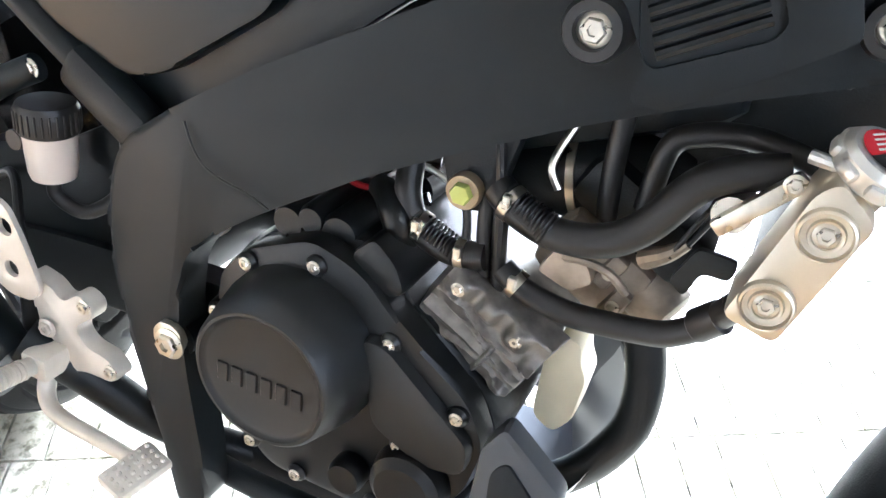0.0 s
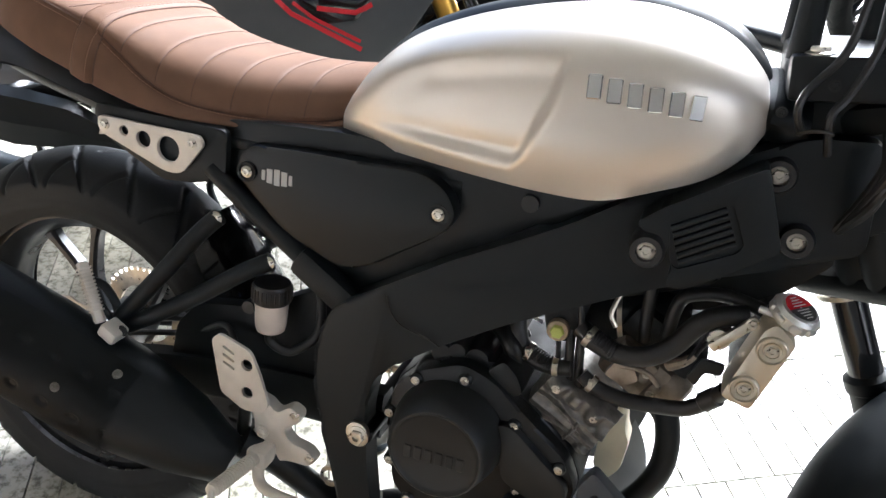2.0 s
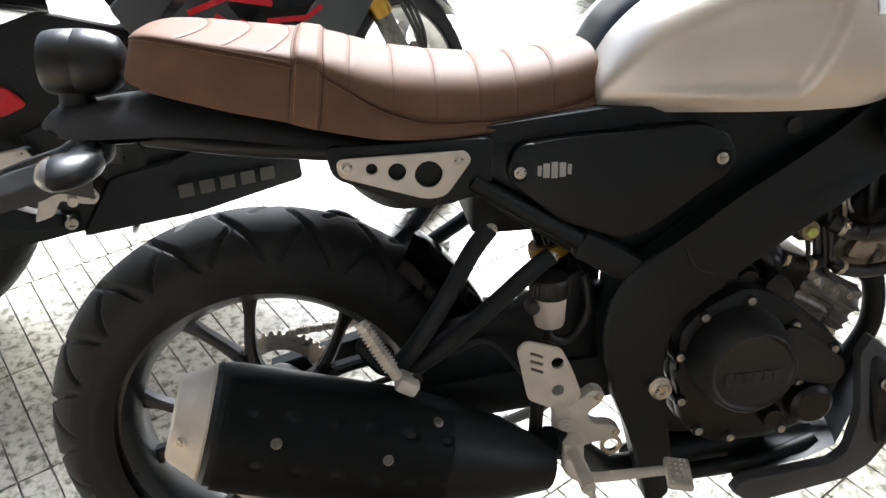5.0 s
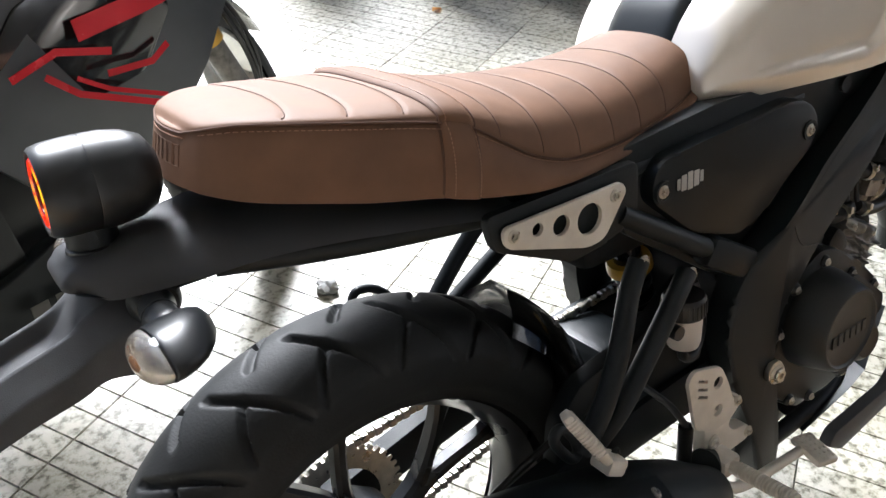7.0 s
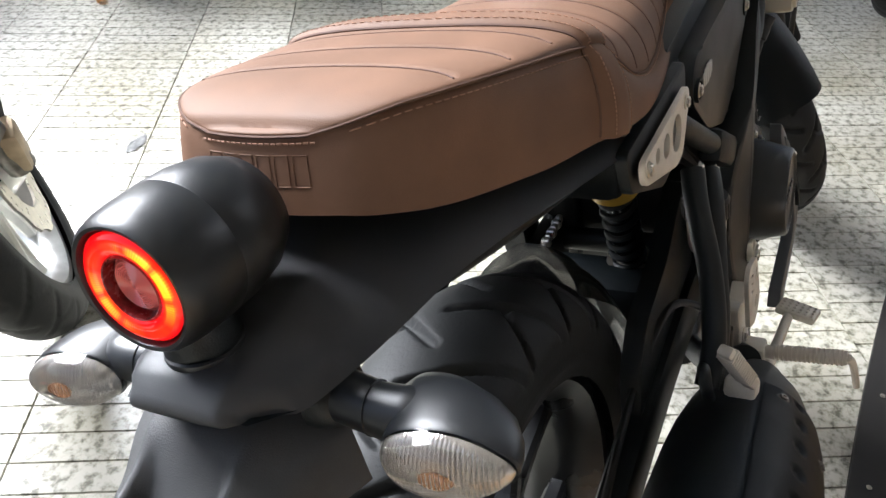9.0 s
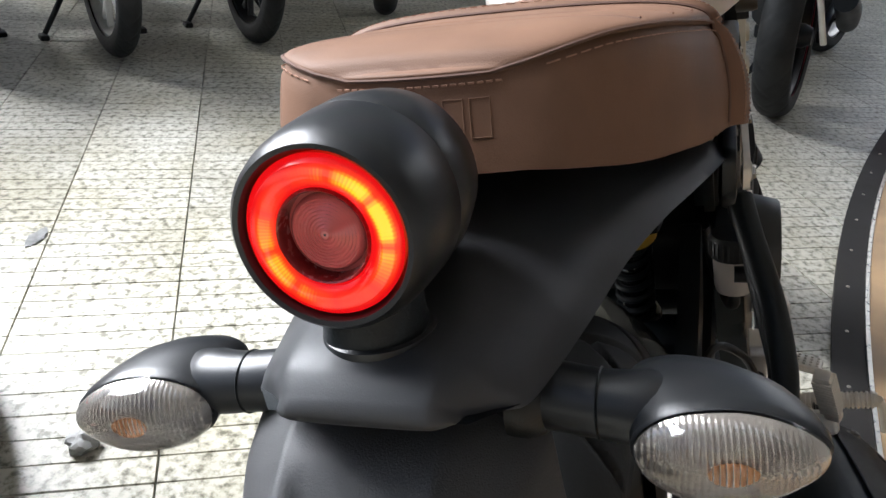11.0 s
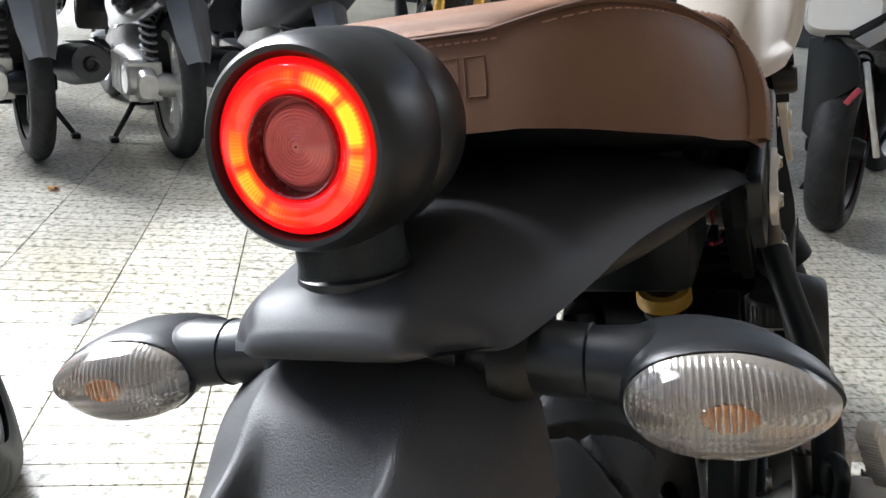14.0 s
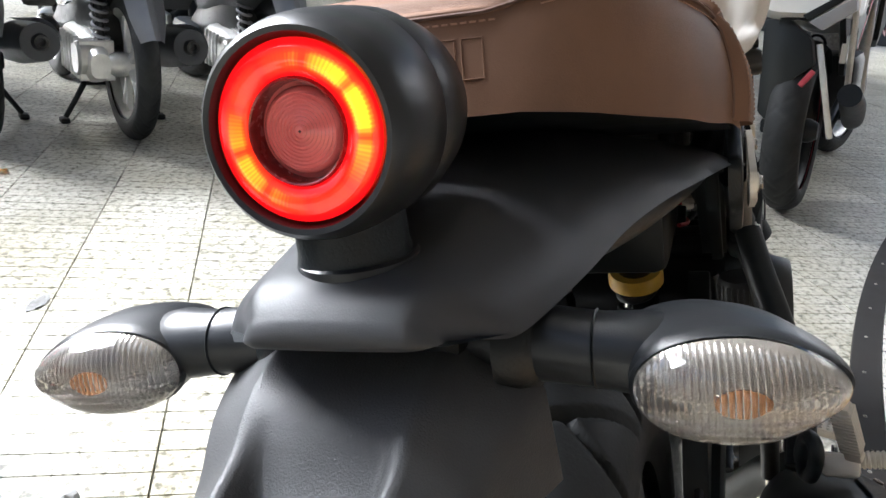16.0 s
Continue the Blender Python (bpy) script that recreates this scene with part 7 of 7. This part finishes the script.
part("tail_tongue", plate(rounded([(0.118, 0.715), (0.040, 0.724), (-0.048, 0.655), (-0.066, 0.570), (0.006, 0.512), (0.068, 0.366), (0.104, 0.395)], 0.012, 3), -0.235, -0.19, bevel=0.008, place=across), PANEL_BLACK, white_bike, "black plate holder under the tail")
part("tail_blade", plate(rounded([(0.044, 0.372), (-0.030, 0.470), (-0.044, 0.409), (0.006, 0.368)], 0.006, 2), -0.215, -0.195, bevel=0.003, place=across), WHITE_PAINT, white_bike, "white lower blade")
part("red_edge", beam((-0.232, -0.068, 0.552), (-0.232, 0.056, 0.380), 0.012, 0.020, 0.003), RED_EDGE, white_bike, "red edge line")
part("tail_slot", plate(rounded([(-0.023, 0.738), (-0.167, 0.831), (-0.170, 0.809), (-0.045, 0.722)], 0.004, 2), -0.350, -0.310, bevel=0.002, place=across), MATTE_BLACK, white_bike)
part("tail_band", plate(rounded([(-0.045, 0.718), (-0.174, 0.800), (-0.180, 0.757), (-0.089, 0.691)], 0.006, 2), -0.356, -0.300, bevel=0.004, place=across), GREY_PAINT, white_bike, "grey lower band of the tail")
part("tail_strut", beam((-0.20, -0.069, 0.640), (-0.20, -0.147, 0.320), 0.014, 0.022, 0.005), BRIGHT_ALLOY, white_bike, "pale alloy strut")

# red plastic bottle on the platform
bottle = part("plastic_bottle", lathe([(0.002, 0.0), (0.055, 0.002), (0.06, 0.02), (0.06, 0.20), (0.050, 0.25), (0.024, 0.28), (0.024, 0.31), (0.030, 0.312), (0.030, 0.345), (0.004, 0.348)], (0, 0, 0), (0, 0, 1), 32), RED_PLASTIC, None)
bottle.matrix_world = pose(3.02, -0.98, 0.013)
tagged(bottle, "red plastic bottle standing on the platform", "bottle")

# ---- floor and walls ----
TA = radians(26.5)
DA, DB = V((math.cos(TA), math.sin(TA), 0)), V((-math.sin(TA), math.cos(TA), 0))
floor = part("floor", box((60, 60, 0.10), pose(8, 4, -0.058, 0, 0, 26.5)), GROUT, None, smooth=False)
tagged(floor, "floor of speckled grooved stone tiles, dirty joints", "floor", kind="structure")


def tile_rows(bm, ox=0.0, oy=0.0, drop=0.0, far=False):
    """Five bevelled strips of one square tile, its corner at (ox, oy) along the joints."""
    L, W, g, b = 0.2980, 0.0598, 0.0008, 0.0011
    for k in range(1 if far else 5):
        x0, x1 = ox + k * 0.06 + g, ox + (5 if far else k + 1) * 0.06 - g
        y0, y1 = oy, oy + L
        low = [bm.verts.new(DA * x + DB * y + V((0, 0, -0.006))) for x, y in ((x0, y0), (x1, y0), (x1, y1), (x0, y1))]
        top = [bm.verts.new(DA * x + DB * y + V((0, 0, -drop))) for x, y in ((x0 + b, y0 + b), (x1 - b, y0 + b), (x1 - b, y1 - b), (x0 + b, y1 - b))]
        bm.faces.new(top)
        for i in range(4):
            bm.faces.new((low[i], low[(i + 1) % 4], top[(i + 1) % 4], top[i]))


OFF_A, OFF_B = 0.043, -0.375 - 0.03
bm = bmesh.new()
tile_rows(bm)
tile_me = bpy.data.meshes.new("tile")
bm.to_mesh(tile_me)
bm.free()
tile_me.materials.append(TILE)
rest = []
near = []
jit = random.Random(5)
for col in range(-22, 34):
    shift = jit.choice((0.0, 0.0, 0.021, -0.018, 0.008))
    for row in range(-26, 46):
        c = DA * ((row + 0.5) * 0.3 + shift) + DB * ((col + 0.5) * 0.3)
        key = ((c.x - 0.9) / 1.35) ** 2 + ((c.y - 0.75) / 1.0) ** 2
        (near if key < 4.3 else rest).append((row * 0.3 + shift + OFF_A, col * 0.3 + OFF_B, c))
near.sort(key=lambda q: ((q[2].x - 0.9) / 1.35) ** 2 + (q[2].y - 0.75) ** 2)
for a, b_, c in near[:300]:
    t = new("tile", tile_me)
    t.parent = floor
    t.matrix_parent_inverse = floor.matrix_world.inverted()
    t.matrix_basis = Matrix.Translation(DA * a + DB * b_ + V((0, 0, jit.uniform(-0.0006, 0.0006))))
bm = bmesh.new()
for a, b_, c in near[300:] + rest:
    if c.x > -4.5:
        tile_rows(bm, a, b_, jit.uniform(0, 0.0008))
part("outer_tiles", bm, TILE_FAR, floor, kind="stuff", smooth=False)

# assumed building behind the camera, out of view; its canopy is added to shade this side
# unseen wall, added so its plaster throws fill on the near side
wall = part("bounce_wall_south", box((16, 0.25, 3.6), pose(2.0, -3.1, 1.8), 0.01), PLASTER, None)
tagged(wall, "unseen plastered wall added to bounce fill light", "wall", kind="structure")
# added wall, out of view; dark so little light bounces onto the seat back
wall2 = part("unseen_wall_west", box((0.25, 8, 3.6), pose(-4.2, 0.8, 1.8), 0.01), DARK_WALL, None)
tagged(wall2, "unseen side wall, dark to cut bounce light", "wall", kind="structure")
# unseen slab, turned and shifted to set where the shade falls
canopy = part("ceiling", box((18, 5.4, 0.18), pose(0, 1.9, 3.3, 0, 0, 27) @ Matrix.Translation((1.5, -2.7, 0)), 0.01), PLASTER, None)
tagged(canopy, "unseen plaster canopy slab added to shade this side", "ceiling", kind="structure")
# unseen roof, added to dim the floor around the parked row
shade_roof = part("ceiling", box((8.0, 6.0, 0.14), pose(7.2, 5.5, 3.0), 0.01), DARK_WALL, None)
tagged(shade_roof, "unseen dark roof added to shade the parked row", "ceiling", kind="structure")
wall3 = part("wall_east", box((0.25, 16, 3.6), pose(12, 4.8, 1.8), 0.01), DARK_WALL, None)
tagged(wall3, "dark far wall behind the parked machines", "wall", kind="structure")

# low round platform with a dark rubber edge, a metal trim and a tan deck
plat = thing("display_platform", "low round display platform, tan board deck with dark rim", "platform", pose(-0.1, -8.31, 0))
R0 = 8.02


def arc_band(r0, r1, z0, z1, a0=-35, a1=40, n=160):
    rows = []
    for r, z in ((r0, z0), (r0, z1), (r1, z1), (r1, z0)):
        rows.append([V((r * math.sin(a), r * math.cos(a), z)) for a in np.radians(np.linspace(a0, a1, n))])
    return surface(rows, wrap_u=True)


part("rubber_rim", arc_band(R0 - 0.068, R0, 0.0, 0.012), RIM_BROWN, plat, "dark worn rubber rim")
part("metal_trim", arc_band(R0 - 0.078, R0 - 0.069, 0.0, 0.015), STEEL, plat)
part("deck", arc_band(R0 - 1.4, R0 - 0.079, 0.0, 0.013), TAN_WOOD, plat, "tan board deck")
for k in range(22):
    a = radians(-8 + 1.6 * k)
    bolt(plat, V(((R0 - 0.03) * math.sin(a), (R0 - 0.03) * math.cos(a), 0.0118)), (0, 0, 1), 0.004, STEEL, name="rim_screw")

# litter
def leaf_mesh():
    rows = []
    for i in range(7):
        u = i / 6
        w = 0.017 * math.sin(math.pi * (0.08 + 0.9 * u))
        rows.append([V((0.055 * (u - 0.5), y * w, 0.004 + 0.006 * abs(y) + 0.004 * math.sin(u * 5))) for y in (-1, -0.5, 0, 0.5, 1)])
    b = surface(rows)
    bmesh.ops.solidify(b, geom=b.faces[:], thickness=0.0006)
    return b


lf = part("fallen_leaf", leaf_mesh(), LEAF, None)
lf.matrix_world = pose(1.657, 2.118, 0.0, 0, 0, 15)
tagged(lf, "small dry orange-brown leaf lying on the tiles", "leaf")
bm = bmesh.new()
bmesh.ops.create_icosphere(bm, subdivisions=3, radius=0.024)
for v in bm.verts:
    n = noise.noise(v.co * 70) * 0.010 + noise.noise(v.co * 160) * 0.005
    v.co += v.co.normalized() * n
    v.co.z = max(-0.012, v.co.z * 0.75)
wr = part("crumpled_wrapper", bm, PAPER, None, sharp=25)
wr.matrix_world = pose(0.388, 0.876, 0.012)
tagged(wr, "crumpled grey wrapper lying on the tiles", "litter")
bm = bmesh.new()
rows = [[V((0.05 * u, 0.018 * w * (1 - u * u), 0.003 + 0.002 * math.sin(9 * u + w))) for w in (-1, 0, 1)] for u in np.linspace(-1, 1, 9)]
surface(rows, bm=bm)
bmesh.ops.solidify(bm, geom=bm.faces[:], thickness=0.0008)
sm = part("flat_wrapper", bm, PAPER, None)
sm.matrix_world = pose(0.938, 1.384, 0.0, 0, 0, 10)
tagged(sm, "flattened grey wrapper stuck to the tiles", "litter")
